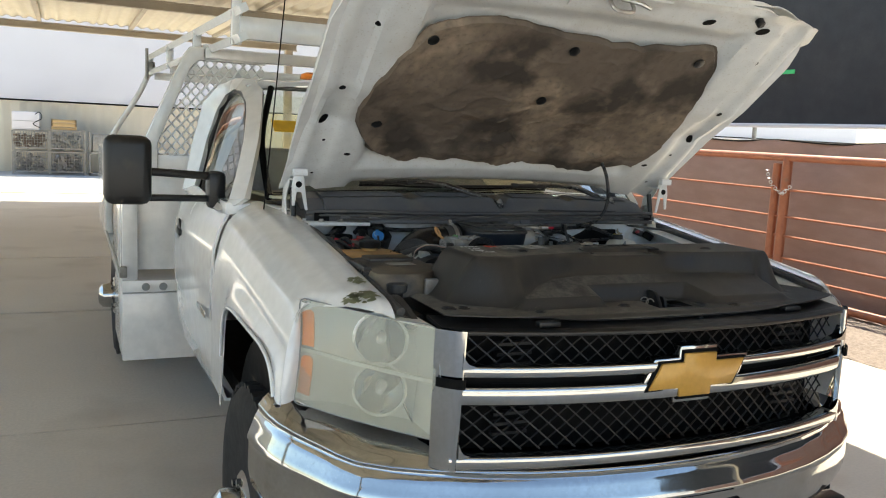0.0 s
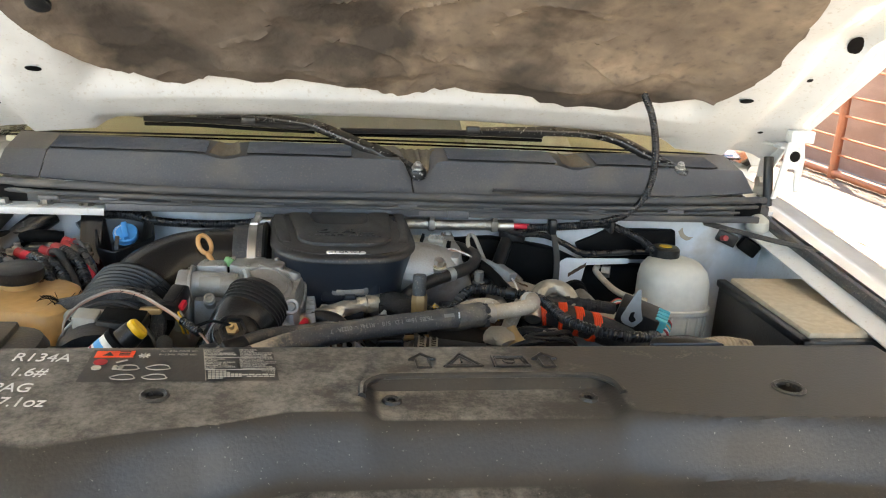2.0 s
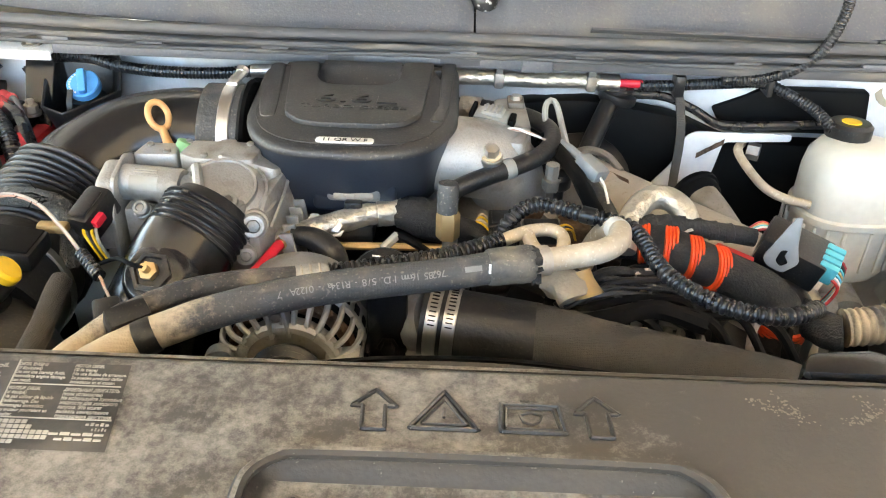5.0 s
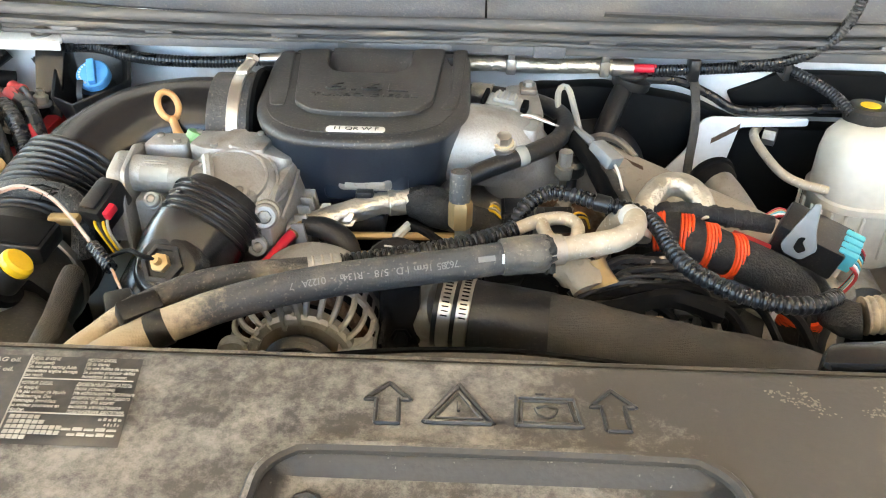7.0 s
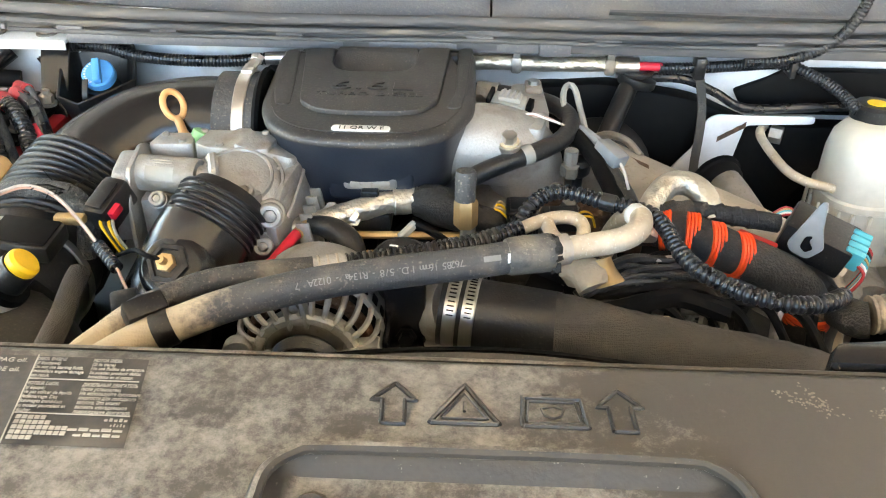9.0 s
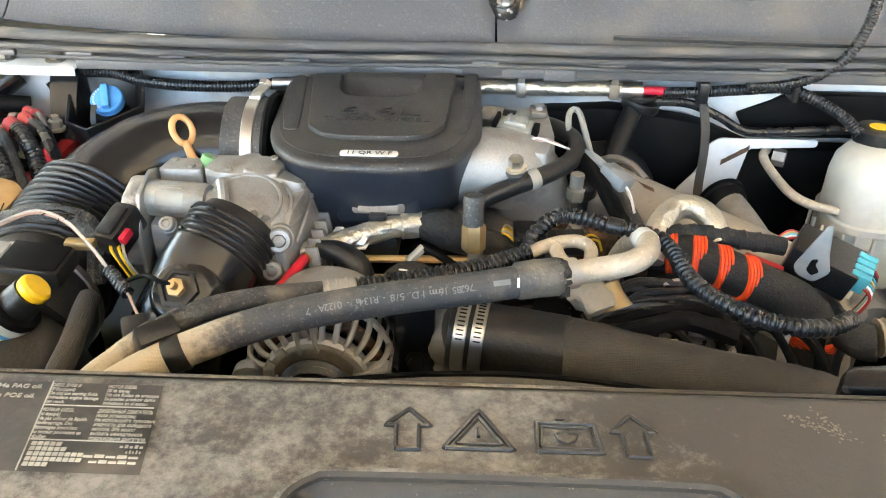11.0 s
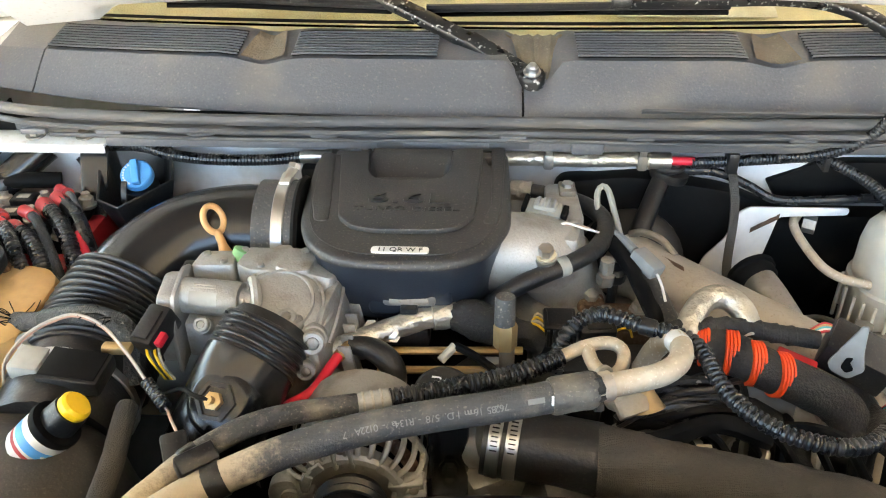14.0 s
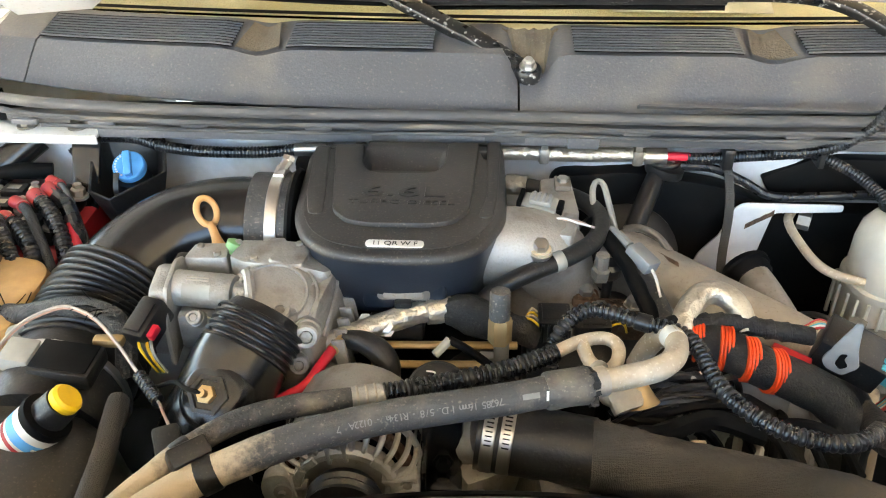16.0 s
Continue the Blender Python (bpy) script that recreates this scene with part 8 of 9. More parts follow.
part("lug", tube([(-0.180, 0.750, 1.2095), (-0.170, 0.769, 1.210)], 0.0066, 10, 0.004), BRASS, rc)
part("boot", tube([(-0.172, 0.769, 1.210, 0.75), (-0.151, 0.767, 1.208), (-0.134, 0.758, 1.204, 1.1), (-0.124, 0.750, 1.194, 1.1), (-0.122, 0.745, 1.175)], 0.0118, 14, 0.005), HOSE, rc)
oc = thing("oil_filler_cap", (-0.065, 0.66, 1.2), "black oil filler cap with a white oil-can sign", "filler cap")
OD = Vector((0, -0.45, 0.9)).normalized()
part("cap", lathe([(0.026, -0.03), (0.029, -0.004), (0.029, 0.004), (0.026, 0.007), (0.004, 0.008)], (-0.069, 0.682, 1.222), OD, 28), BLACK, oc)
qo = Matrix.Translation(Vector((-0.066, 0.690, 1.222)) + OD * 0.0130) @ pose(0, 0, 0, 26, 0, 0)
part("oil_can_sign", moved(join(tube([(-0.013, -0.004, 0), (0.012, -0.004, 0), (0.012, 0.003, 0), (-0.006, 0.004, 0), (-0.013, -0.004, 0)], 0.0009, 5, 0.002), tube([(0.012, 0.0, 0), (0.018, 0.006, 0), (0.022, 0.006, 0)], 0.0009, 5, 0.002), tube([(-0.006, 0.004, 0), (-0.006, 0.008, 0), (-0.014, 0.009, 0)], 0.0009, 5, 0.002)), qo), MARKER, oc)
wt = thing("wire_stub", (-0.1, 0.74, 1.2), "short taped wire with a pale crimp end", "wire")
part("crimp", tube([(-0.075, 0.744, 1.213), (-0.061, 0.757, 1.222)], 0.0046, 8, 0.004), LIGHTP, wt)
part("wire", tube([(-0.061, 0.757, 1.222), (-0.045, 0.750, 1.218), (-0.025, 0.742, 1.208), (-0.005, 0.735, 1.195)], 0.0045, 8, 0.006), DEEP, wt)

# intake elbow right of the cover, with its hose
ie = thing("intake_elbow", (0.03, 0.92, 1.1), "cast aluminium intake elbow with a sensor on top", "intake elbow")
part("elbow", tube([(-0.03, 0.905, 1.240), (0.01, 0.905, 1.240), (0.045, 0.918, 1.225), (0.06, 0.93, 1.18), (0.062, 0.93, 1.10)], 0.046, 24, 0.008), ALU, ie)
part("top_plate", prism(rounded([(0.036, 0.895), (0.040, 1.02), (0.078, 1.025), (0.082, 0.94), (0.070, 0.885)], 0.008), "z", 1.245, 1.268, 0.004), ALU, ie)
part("lug", box(0.056, 0.076, 0.985, 1.012, 1.268, 1.276, 0.002), STEEL, ie)
part("lug_bolt", lathe([(0.007, 0), (0.007, 0.005)], (0.066, 0.998, 1.276), (0, 0, 1), 6), SHINY, ie)
SM = pose(0.036, 0.938, 1.276, 8, 4, -14)
sen = part("map_sensor", moved(join(box(-0.021, 0.019, -0.013, 0.014, -0.010, 0.006, 0.003), box(-0.013, 0.013, -0.009, 0.009, 0.006, 0.012, 0.002)), SM), LIGHTP, ie, "pale grey sensor")
for k in range(4):
    part("sensor_rib", moved(box(-0.010 + 0.006 * k, -0.007 + 0.006 * k, -0.0085, 0.0085, 0.012, 0.0135, 0.0005, 1), SM), GREYP, sen)
for cx0, cx1, cy0, cz1 in ((-0.026, -0.021, -0.014, 0.010), (0.019, 0.026, -0.006, 0.004)):
    part("sensor_clip", moved(box(cx0, cx1, cy0, 0.014, -0.010, cz1, 0.0015), SM), DEEP, sen)
part("sensor_plug", moved(join(box(-0.011, 0.015, -0.030, -0.014, -0.012, 0.002, 0.003), box(-0.013, -0.006, -0.027, -0.018, 0.002, 0.006, 0.001)), SM), BLACK, sen)
for k, m in enumerate((PAPER, PINKW, TANW)):
    part("wire", tube([(0.046, 0.916 + 0.003 * k, 1.270), (0.060, 0.911 + 0.003 * k, 1.276 - 0.003 * k), (0.076, 0.912 + 0.002 * k, 1.270), (0.092, 0.918, 1.262), (0.102, 0.925, 1.255)], 0.0014, 6, 0.004), m, ie)
part("flange_plate", prism(rounded([(0.060, 1.16), (0.058, 1.262), (0.066, 1.272), (0.080, 1.268), (0.086, 1.22), (0.088, 1.16)], 0.006), "y", 0.925, 0.935, 0.003), ALU, ie)
part("base_ring", lathe([(0.055, 0), (0.058, 0.006), (0.058, 0.02), (0.05, 0.024)], (0.055, 0.90, 1.155), (0, -0.2, 1), 28), STEEL, ie)
part("plug_bolt", join(lathe([(0.0135, -0.004), (0.0135, 0.003)], (0.034, 0.872, 1.256), (0, -0.3, 1), 18), lathe([(0.0085, 0.005), (0.0085, 0.015), (0.006, 0.016)], (0.034, 0.872, 1.256), (0, -0.3, 1), 6)), SHINY, ie)
part("yellow_washer", lathe([(0.0115, 0.003), (0.0115, 0.0055)], (0.034, 0.872, 1.256), (0, -0.3, 1), 18), CANV, ie)
vh = thing("vacuum_hose", (0.03, 0.86, 1.2), "curved black rubber hose with a spring clamp", "hose")
part("hose", tube([(-0.035, 0.825, 1.208), (-0.019, 0.836, 1.222), (0.002, 0.847, 1.232), (0.033, 0.861, 1.240), (0.065, 0.878, 1.245), (0.094, 0.904, 1.248), (0.108, 0.938, 1.250), (0.105, 0.972, 1.251), (0.081, 1.002, 1.252), (0.034, 1.023, 1.252), (-0.005, 1.036, 1.250)], 0.0106, 16, 0.006), HOSE, vh)
part("spring_clamp", lathe([(0.0112, -0.006), (0.0118, -0.005), (0.0118, 0.005), (0.0112, 0.006)], (0.054, 0.872, 1.2435), (0.87, 0.45, 0.13), 20), LIGHTP, vh)
part("foil_end", tube([(0.0, 1.034, 1.250), (0.026, 1.027, 1.252)], 0.0130, 14, 0.004, wobble=0.2), FOIL, vh)

# wiring beside the elbow
wl = thing("wiring_harness", (0.13, 0.9, 1.15), "dark taped wiring harness with a grey plug", "wiring")
part("harness", tube([(0.100, 0.955, 1.245), (0.118, 0.912, 1.243), (0.132, 0.877, 1.236), (0.143, 0.840, 1.225), (0.152, 0.818, 1.21), (0.155, 0.80, 1.18)], 0.0088, 12, 0.006, wobble=0.12), DEEP, wl)
part("plug", moved(box(-0.011, 0.011, -0.018, 0.018, -0.008, 0.008, 0.003), pose(0.148, 0.882, 1.244, 15, 10, 40)), DARKGREY, wl)
part("plug_tail", tube([(0.137, 0.900, 1.247), (0.126, 0.922, 1.248), (0.116, 0.935, 1.248)], 0.006, 8, 0.004), DARKGREY, wl)
part("wire", tube([(0.156, 0.870, 1.240), (0.160, 0.855, 1.235), (0.164, 0.840, 1.222)], 0.0016, 6, 0.005), PAPER, wl)
part("tan_pipe", tube([(0.115, 0.985, 1.22), (0.140, 0.93, 1.215), (0.165, 0.87, 1.20), (0.178, 0.82, 1.18)], 0.012, 12, 0.008), RUBBER, wl)
lp = thing("loop_handle", (0.115, 0.95, 1.2), "pale bent wire loop of a dipstick", "dipstick")
part("loop", tube([(0.112, 0.930, 1.235), (0.103, 0.962, 1.252), (0.102, 0.990, 1.268), (0.108, 1.003, 1.274), (0.116, 0.998, 1.271), (0.122, 0.965, 1.255), (0.128, 0.920, 1.236)], 0.0038, 8, 0.005), LIGHTP, lp)

# turbo heat shield and pipes
hs = thing("heat_shield", (0.25, 0.9, 1.1), "pale dented heat shield with rust spots over the exhaust", "heat shield")
part("shield", tube([(0.145, 1.005, 1.158), (0.18, 0.965, 1.158), (0.25, 0.905, 1.152), (0.33, 0.845, 1.140), (0.39, 0.80, 1.12)], 0.046, 22, 0.01), SHIELD, hs)
part("rust_hole", sheet(lambda u, v: Vector((0.178 + 0.026 * u, 0.965 - 0.03 * u + 0.012 * (v - 0.5), 1.2035 - 0.004 * abs(v - 0.5) + 0.0)), 6, 4), RUST, hs)
part("fitting", tube([(0.150, 1.005, 1.205), (0.165, 0.998, 1.212), (0.185, 0.985, 1.21), (0.20, 0.965, 1.20)], 0.005, 8, 0.004), STEEL, hs)
part("bolt", join(lathe([(0.011, 0), (0.011, 0.014)], (0.105, 0.885, 1.215), (0, -0.2, 1), 6), lathe([(0.008, 0), (0.008, 0.03)], (0.105, 0.885, 1.215), (0, 0.0, 1), 8)), STEEL, hs)
fp = thing("foil_pipe", (0.21, 0.81, 1.2), "bent coolant pipe wrapped in silver foil", "pipe")
part("pipe", tube([(0.172, 0.770, 1.205), (0.180, 0.797, 1.226), (0.200, 0.823, 1.237), (0.222, 0.828, 1.238), (0.238, 0.812, 1.232), (0.244, 0.792, 1.215)], 0.0130, 20, 0.004, wobble=0.06), FOIL, fp)
oh = thing("taped_hose", (0.26, 0.76, 1.1), "black hose bound with orange tape rings", "hose")
OP = [(0.172, 0.802, 1.200), (0.189, 0.794, 1.205), (0.216, 0.776, 1.208), (0.241, 0.759, 1.206), (0.267, 0.748, 1.200), (0.294, 0.739, 1.192), (0.319, 0.733, 1.180), (0.332, 0.723, 1.160), (0.329, 0.709, 1.130)]
part("hose", tube(OP, 0.0215, 24, 0.006, wobble=0.03), TAPED, oh)
for t0 in (0.14, 0.27, 0.38, 0.50, 0.96):
    line, dist = curve_points(OP, 0.002)
    k = int(t0 * (len(line) - 8))
    d = Vector(line[k + 4] - line[k]).normalized()
    d = (d + Vector((0.10, 0.42, 0.05))).normalized()
    for j in range(4):
        part("orange_ring", lathe([(0.0214, -0.0022), (0.0236, -0.001), (0.0236, 0.001), (0.0214, 0.0022)], Vector(line[k]) + d * 0.0034 * (j - 1.5), d, 24), ORANGE, oh)
tp = thing("taped_loom", (0.24, 0.8, 1.15), "black taped wiring loom with coloured wires", "wiring")
TP = [(0.150, 0.788, 1.218), (0.165, 0.791, 1.222), (0.194, 0.794, 1.224), (0.229, 0.796, 1.224), (0.268, 0.789, 1.222), (0.309, 0.785, 1.218)]
part("loom", tube(TP, 0.0096, 16, 0.004, wobble=0.06), TAPED, tp)
for k in range(9):
    line, dist = curve_points(TP, 0.004)
    i = 2 + int(k * (len(line) - 6) / 9)
    part("tape_turn", lathe([(0.0095, -0.005), (0.0104, -0.004), (0.0104, 0.004), (0.0095, 0.005)], line[i], Vector(line[i + 1] - line[i]) + Vector((0, 0.0005, 0.0008)), 16), TAPED, tp)
for k, m in enumerate((RED, PAPER, TEAL, BRASS, RED)):
    part("wire", tube([(0.304, 0.788 + 0.002 * k, 1.222), (0.318, 0.790 + 0.002 * k, 1.226 + 0.001 * k), (0.33, 0.782 + 0.002 * k, 1.226), (0.338, 0.772 + 0.002 * k, 1.222)], 0.0016, 5, 0.004), m, tp)
ds = thing("connector_block", (0.335, 0.74, 1.15), "black multi-plug with a grey lever and teal locks", "connector")
CM = pose(0.343, 0.768, 1.212, 12, 14, -28) @ Matrix.Scale(0.86, 4)
part("block", moved(box(-0.038, 0.040, -0.026, 0.026, -0.022, 0.022, 0.004), CM), BLACK, ds)
part("lever", moved(prism(rounded([(-0.024, -0.008), (-0.014, 0.054), (-0.008, 0.056), (0.004, 0.022), (0.015, 0.004), (0.004, -0.016), (-0.016, -0.016)], 0.006), "y", -0.032, -0.026, 0.002), CM @ pose(-0.004, 0, 0.0, -18, 0, 0)), DARKGREY, ds, "grey lever")
part("lever_slot", moved(prism(rounded([(-0.010, -0.004), (-0.010, 0.010), (-0.003, 0.014), (-0.004, 0.006), (0.004, 0.0), (-0.002, -0.008)], 0.003), "y", -0.0335, -0.031, 0), CM @ pose(-0.004, 0, 0.0, -18, 0, 0)), DEEP, ds)
for k in range(4):
    part("teal_lock", moved(box(0.030, 0.052, -0.022 + 0.011 * k, -0.013 + 0.011 * k, -0.002, 0.024, 0.002), CM), TEAL, ds)
part("teal_lock", moved(box(-0.030, -0.012, -0.03, -0.022, -0.034, -0.024, 0.002), CM), TEAL, ds)
for k, m in enumerate((RED, PAPER, TEAL, BRASS, TEAL, INK, RED)):
    part("wire", tube([tuple(CM @ Vector((0.045, -0.02 + 0.006 * k, 0.01))), tuple(CM @ Vector((0.062, -0.022 + 0.006 * k, 0.0))), tuple(CM @ Vector((0.058, -0.03 + 0.003 * k, -0.035))), tuple(CM @ Vector((0.04, -0.035, -0.06)))], 0.0017, 5, 0.005), m, ds)
part("boot", tube([tuple(CM @ Vector((0.04, -0.035, -0.05))), (0.362, 0.69, 1.172), (0.372, 0.682, 1.176)], 0.018, 14, 0.006, wobble=0.15), TAPED, ds)
part("tan_tail", tube([(0.375, 0.688, 1.178), (0.40, 0.688, 1.182), (0.45, 0.695, 1.188), (0.50, 0.70, 1.18)], 0.019, 18, pitch=0.007, depth=0.10), TANHOSE, ds)
part("red_plug", moved(box(-0.020, 0.020, -0.007, 0.007, -0.007, 0.007, 0.002), pose(0.283, 0.765, 1.205, 0, 10, -25)), RED, ds)
part("yellow_tag", box(0.168, 0.182, 0.655, 0.668, 1.175, 1.185, 0.001), CANV, ds)

# throttle motor of the turbo, white plate, air-conditioning pipe
mo = thing("actuator_motor", (0.32, 0.9, 1.1), "grey steel actuator cylinder behind the heat shield", "actuator")
part("cylinder", tube([(0.302, 0.955, 1.175), (0.312, 0.925, 1.168), (0.328, 0.872, 1.152)], 0.0195, 20, 0.01), STEEL, mo)
part("collar", lathe([(0.024, -0.010), (0.027, -0.006), (0.027, 0.004), (0.030, 0.006), (0.030, 0.012), (0.024, 0.014)], (0.300, 0.962, 1.172), (-0.25, 0.9, 0.25), 24), DEEP, mo)
part("cap", lathe([(0.034, -0.02), (0.034, 0.0), (0.014, 0.004)], (0.276, 0.995, 1.128), (-0.1, 0.3, 0.9), 24), DEEP, mo)
wp = thing("white_bracket", (0.30, 1.08, 1.0), "white painted sheet bracket with a scraped edge", "bracket")
part("plate", moved(prism(rounded([(0.24, 1.05), (0.265, 1.135), (0.288, 1.165), (0.300, 1.206), (0.312, 1.214), (0.440, 1.214), (0.440, 1.204), (0.352, 1.200), (0.340, 1.128), (0.330, 1.05)], 0.006), "y", 1.062, 1.066, 0.001), Matrix.Identity(4)), WALLP, wp)
part("scrape", sheet(lambda u, v: Vector((0.318 + 0.034 * u, 1.0605, 1.176 + 0.022 * u + 0.008 * v * (1 + 0.6 * math.sin(u * 19)))), 6, 2), RUST, wp)
pp = thing("coolant_pipe", (0.40, 1.0, 1.1), "bent tan metal pipe beside the brake reservoir", "pipe")
part("pipe", tube([(0.385, 1.085, 1.19), (0.372, 1.06, 1.192), (0.372, 1.03, 1.188), (0.385, 0.985, 1.178), (0.405, 0.965, 1.172), (0.44, 0.96, 1.165)], 0.0058, 12, 0.005), TANPIPE, pp)
part("nut", lathe([(0.012, -0.008), (0.012, 0.008)], (0.397, 1.07, 1.185), (1, -0.5, 0), 6), STEEL, pp)
hv = thing("heater_box", (0.25, 1.1, 0.9), "black plastic heater housing against the firewall", "heater housing")
part("housing", prism(rounded([(0.06, 0.95), (0.06, 1.235), (0.16, 1.245), (0.29, 1.225), (0.37, 1.19), (0.60, 1.19), (0.60, 0.95)], 0.02), "y", 1.085, 1.12, 0.008), DEEP, hv)
part("panel", prism([(0.34, 1.232), (0.40, 1.262), (0.545, 1.262), (0.555, 1.20), (0.36, 1.20)], "y", 1.100, 1.12, 0.004), DEEP, hv)
part("hump", lathe([(0.075, 0), (0.072, 0.03), (0.055, 0.045), (0.02, 0.05)], (0.165, 1.08, 1.12), (0, -0.8, 0.35), 28), BLACK, hv)
bk = thing("filler_tube", (0.2, 1.08, 1.1), "black filler tube with a ring cap", "filler tube")
part("tube", tube([(0.196, 1.075, 1.246), (0.185, 1.055, 1.232), (0.165, 1.02, 1.20), (0.14, 0.98, 1.15)], 0.0125, 16, 0.006), BLACK, bk)
part("cap", lathe([(0.023, 0), (0.025, 0.003), (0.025, 0.012), (0.018, 0.014)], (0.205, 1.083, 1.243), (0.2, 0.1, 0.95), 24), BLACK, bk)
part("cap_ring", tube([(0.205 + 0.018 * math.cos(a), 1.085 + 0.018 * math.sin(a), 1.262) for a in np.linspace(0, 6.2832, 17)], 0.004, 8, 0.005), BLACK, bk)

# brake reservoir
br = thing("brake_reservoir", (0.487, 0.955, 1.0), "milky plastic brake fluid reservoir with a black cap", "reservoir")
RO = [(0.490 + 0.068 * math.copysign(abs(math.cos(a)) ** 0.75, math.cos(a)), 0.945 + 0.058 * math.copysign(abs(math.sin(a)) ** 0.75, math.sin(a))) for a in np.linspace(0, 6.2832, 40, endpoint=False)]
for k in range(22):
    a = 6.2832 * k / 22
    cx, cy = 0.487 + 0.0705 * math.copysign(abs(math.cos(a)) ** 0.75, math.cos(a)), 0.945 + 0.055 * math.copysign(abs(math.sin(a)) ** 0.75, math.sin(a))
    part("rib", box(cx - 0.002, cx + 0.002, cy - 0.002, cy + 0.002, 1.09, 1.149, 0.0008, 1), MILK, br)
part("lower", loft(RO, [(1.070, 0.80, 0), (1.082, 0.90, 0), (1.145, 0.94, 0), (1.150, 0.95, 0)], (0.487, 0.945)), MILK, br)
part("rim", loft(RO, [(1.150, 0.98, 0), (1.152, 1.03, 0), (1.160, 1.03, 0), (1.162, 0.98, 0)], (0.487, 0.945)), MILK, br)
part("upper", loft(RO, [(1.161, 0.96, 0), (1.205, 0.95, 0.002), (1.225, 0.88, 0.005), (1.238, 0.72, 0.008), (1.243, 0.45, 0.012)], (0.487, 0.945)), MILK, br)
part("cap", lathe([(0.026, 0), (0.028, 0.004), (0.028, 0.018), (0.024, 0.022), (0.005, 0.023)], (0.480, 0.978, 1.238), (0, 0.05, 1), 20), BLACK, br)
part("cap_label", lathe([(0.012, 0), (0.012, 0.001)], (0.479, 0.975, 1.2612), (0, 0.05, 1), 16), YELLOW, br, "yellow warning disc")
part("cap_ear", box(0.455, 0.505, 0.970, 0.992, 1.244, 1.256, 0.004), BLACK, br)
part("master_cylinder", tube([(0.49, 1.07, 1.055), (0.487, 0.98, 1.05), (0.485, 0.86, 1.04)], 0.030, 18, 0.02), ALU, br)
part("port", lathe([(0.014, 0), (0.014, 0.03)], (0.47, 0.88, 1.05), (-0.4, -0.8, 0.4), 8), ALU, br)
part("booster", lathe([(0.05, -0.02), (0.12, 0.0), (0.125, 0.04), (0.125, 0.06)], (0.49, 1.055, 1.06), (0, 1, 0), 32), DEEP, br)
part("brake_line", tube([(0.455, 0.87, 1.055), (0.42, 0.84, 1.09), (0.40, 0.87, 1.13), (0.39, 0.93, 1.11), (0.38, 1.0, 1.05)], 0.004, 8, 0.008), STEEL, br)
part("mount", join(box(0.40, 0.47, 0.87, 0.90, 1.10, 1.115, 0.004), lathe([(0.012, 0), (0.012, 0.02)], (0.42, 0.885, 1.115), (0, 0, 1), 6)), STEEL, br)
br.location += Vector((0.012, 0.045, -0.008))

# battery
ba = thing("car_battery", (0.68, 0.83, 0.9), "black battery box with a dusty tan top", "battery")
part("case", box(0.585, 0.755, 0.685, 0.975, 0.93, 1.195, 0.006), SHROUD, ba)
part("lid", box(0.600, 0.750, 0.70, 0.962, 1.196, 1.212, 0.004), CANV, ba, "tan dusty lid")
part("lid_rim", join(box(0.582, 0.600, 0.682, 0.978, 1.190, 1.204, 0.003), box(0.582, 0.757, 0.682, 0.699, 1.190, 1.204, 0.003)), BLACK, ba)
part("hold_down", box(0.56, 0.585, 0.78, 0.86, 0.98, 1.02, 0.004), STEEL, ba)

# firewall pipe and conduits
fw = thing("firewall_pipe", (0.1, 1.09, 1.26), "bright steel line clipped along the firewall with a red end", "pipe")
part("pipe", tube([(-0.02, 1.080, 1.2705), (0.03, 1.080, 1.2715), (0.09, 1.080, 1.2705), (0.15, 1.080, 1.2720), (0.203, 1.080, 1.271)], 0.0094, 18, 0.004, wobble=0.07), FOIL, fw)
part("end_sleeve", tube([(0.178, 1.080, 1.271), (0.205, 1.080, 1.271)], 0.0108, 18, 0.005), SHINY, fw)
part("red_wire", tube([(0.204, 1.080, 1.271), (0.235, 1.082, 1.270)], 0.0058, 10, 0.005), REDW, fw)
for x in (-0.19, 0.048, 0.168):
    part("clip", join(box(x - 0.007, x + 0.007, 1.068, 1.090, 1.260, 1.282, 0.004), box(x - 0.0045, x + 0.0045, 1.070, 1.074, 1.280, 1.300, 0.001), box(x - 0.008, x + 0.008, 1.069, 1.073, 1.292, 1.300, 0.001)), STEEL, fw)
cd = thing("wiring_conduit", (0.35, 1.09, 1.25), "black corrugated conduit along the firewall", "conduit")
part("conduit", tube([(0.232, 1.081, 1.268), (0.28, 1.084, 1.269), (0.34, 1.088, 1.272), (0.39, 1.085, 1.276), (0.42, 1.068, 1.270), (0.45, 1.045, 1.258), (0.468, 1.015, 1.245)], 0.0075, 12, pitch=0.0044, depth=0.14), LOOM, cd)
part("tie", box(0.276, 0.290, 1.070, 1.094, 1.256, 1.286, 0.003), BLACK, cd)
part("tie", box(0.396, 0.404, 1.07, 1.10, 1.262, 1.288, 0.002), BLACK, cd)
part("strap", sheet(lambda u, v: Vector((0.279 + 0.011 * u + 0.004 * math.sin(v * 5), 1.074 - 0.07 * v, 1.258 - 0.12 * v)), 3, 12, 0.003), SLEEVE, cd)
part("cable", tube([(0.225, 1.092, 1.252), (0.27, 1.086, 1.252), (0.31, 1.078, 1.238), (0.345, 1.07, 1.222), (0.40, 1.066, 1.224), (0.46, 1.07, 1.226), (0.52, 1.08, 1.224)], 0.0060, 10, 0.008), LOOM, cd)
hc = thing("hood_cable", (0.42, 1.08, 1.3), "ribbed black cable sagging from the hood to the cowl", "cable")
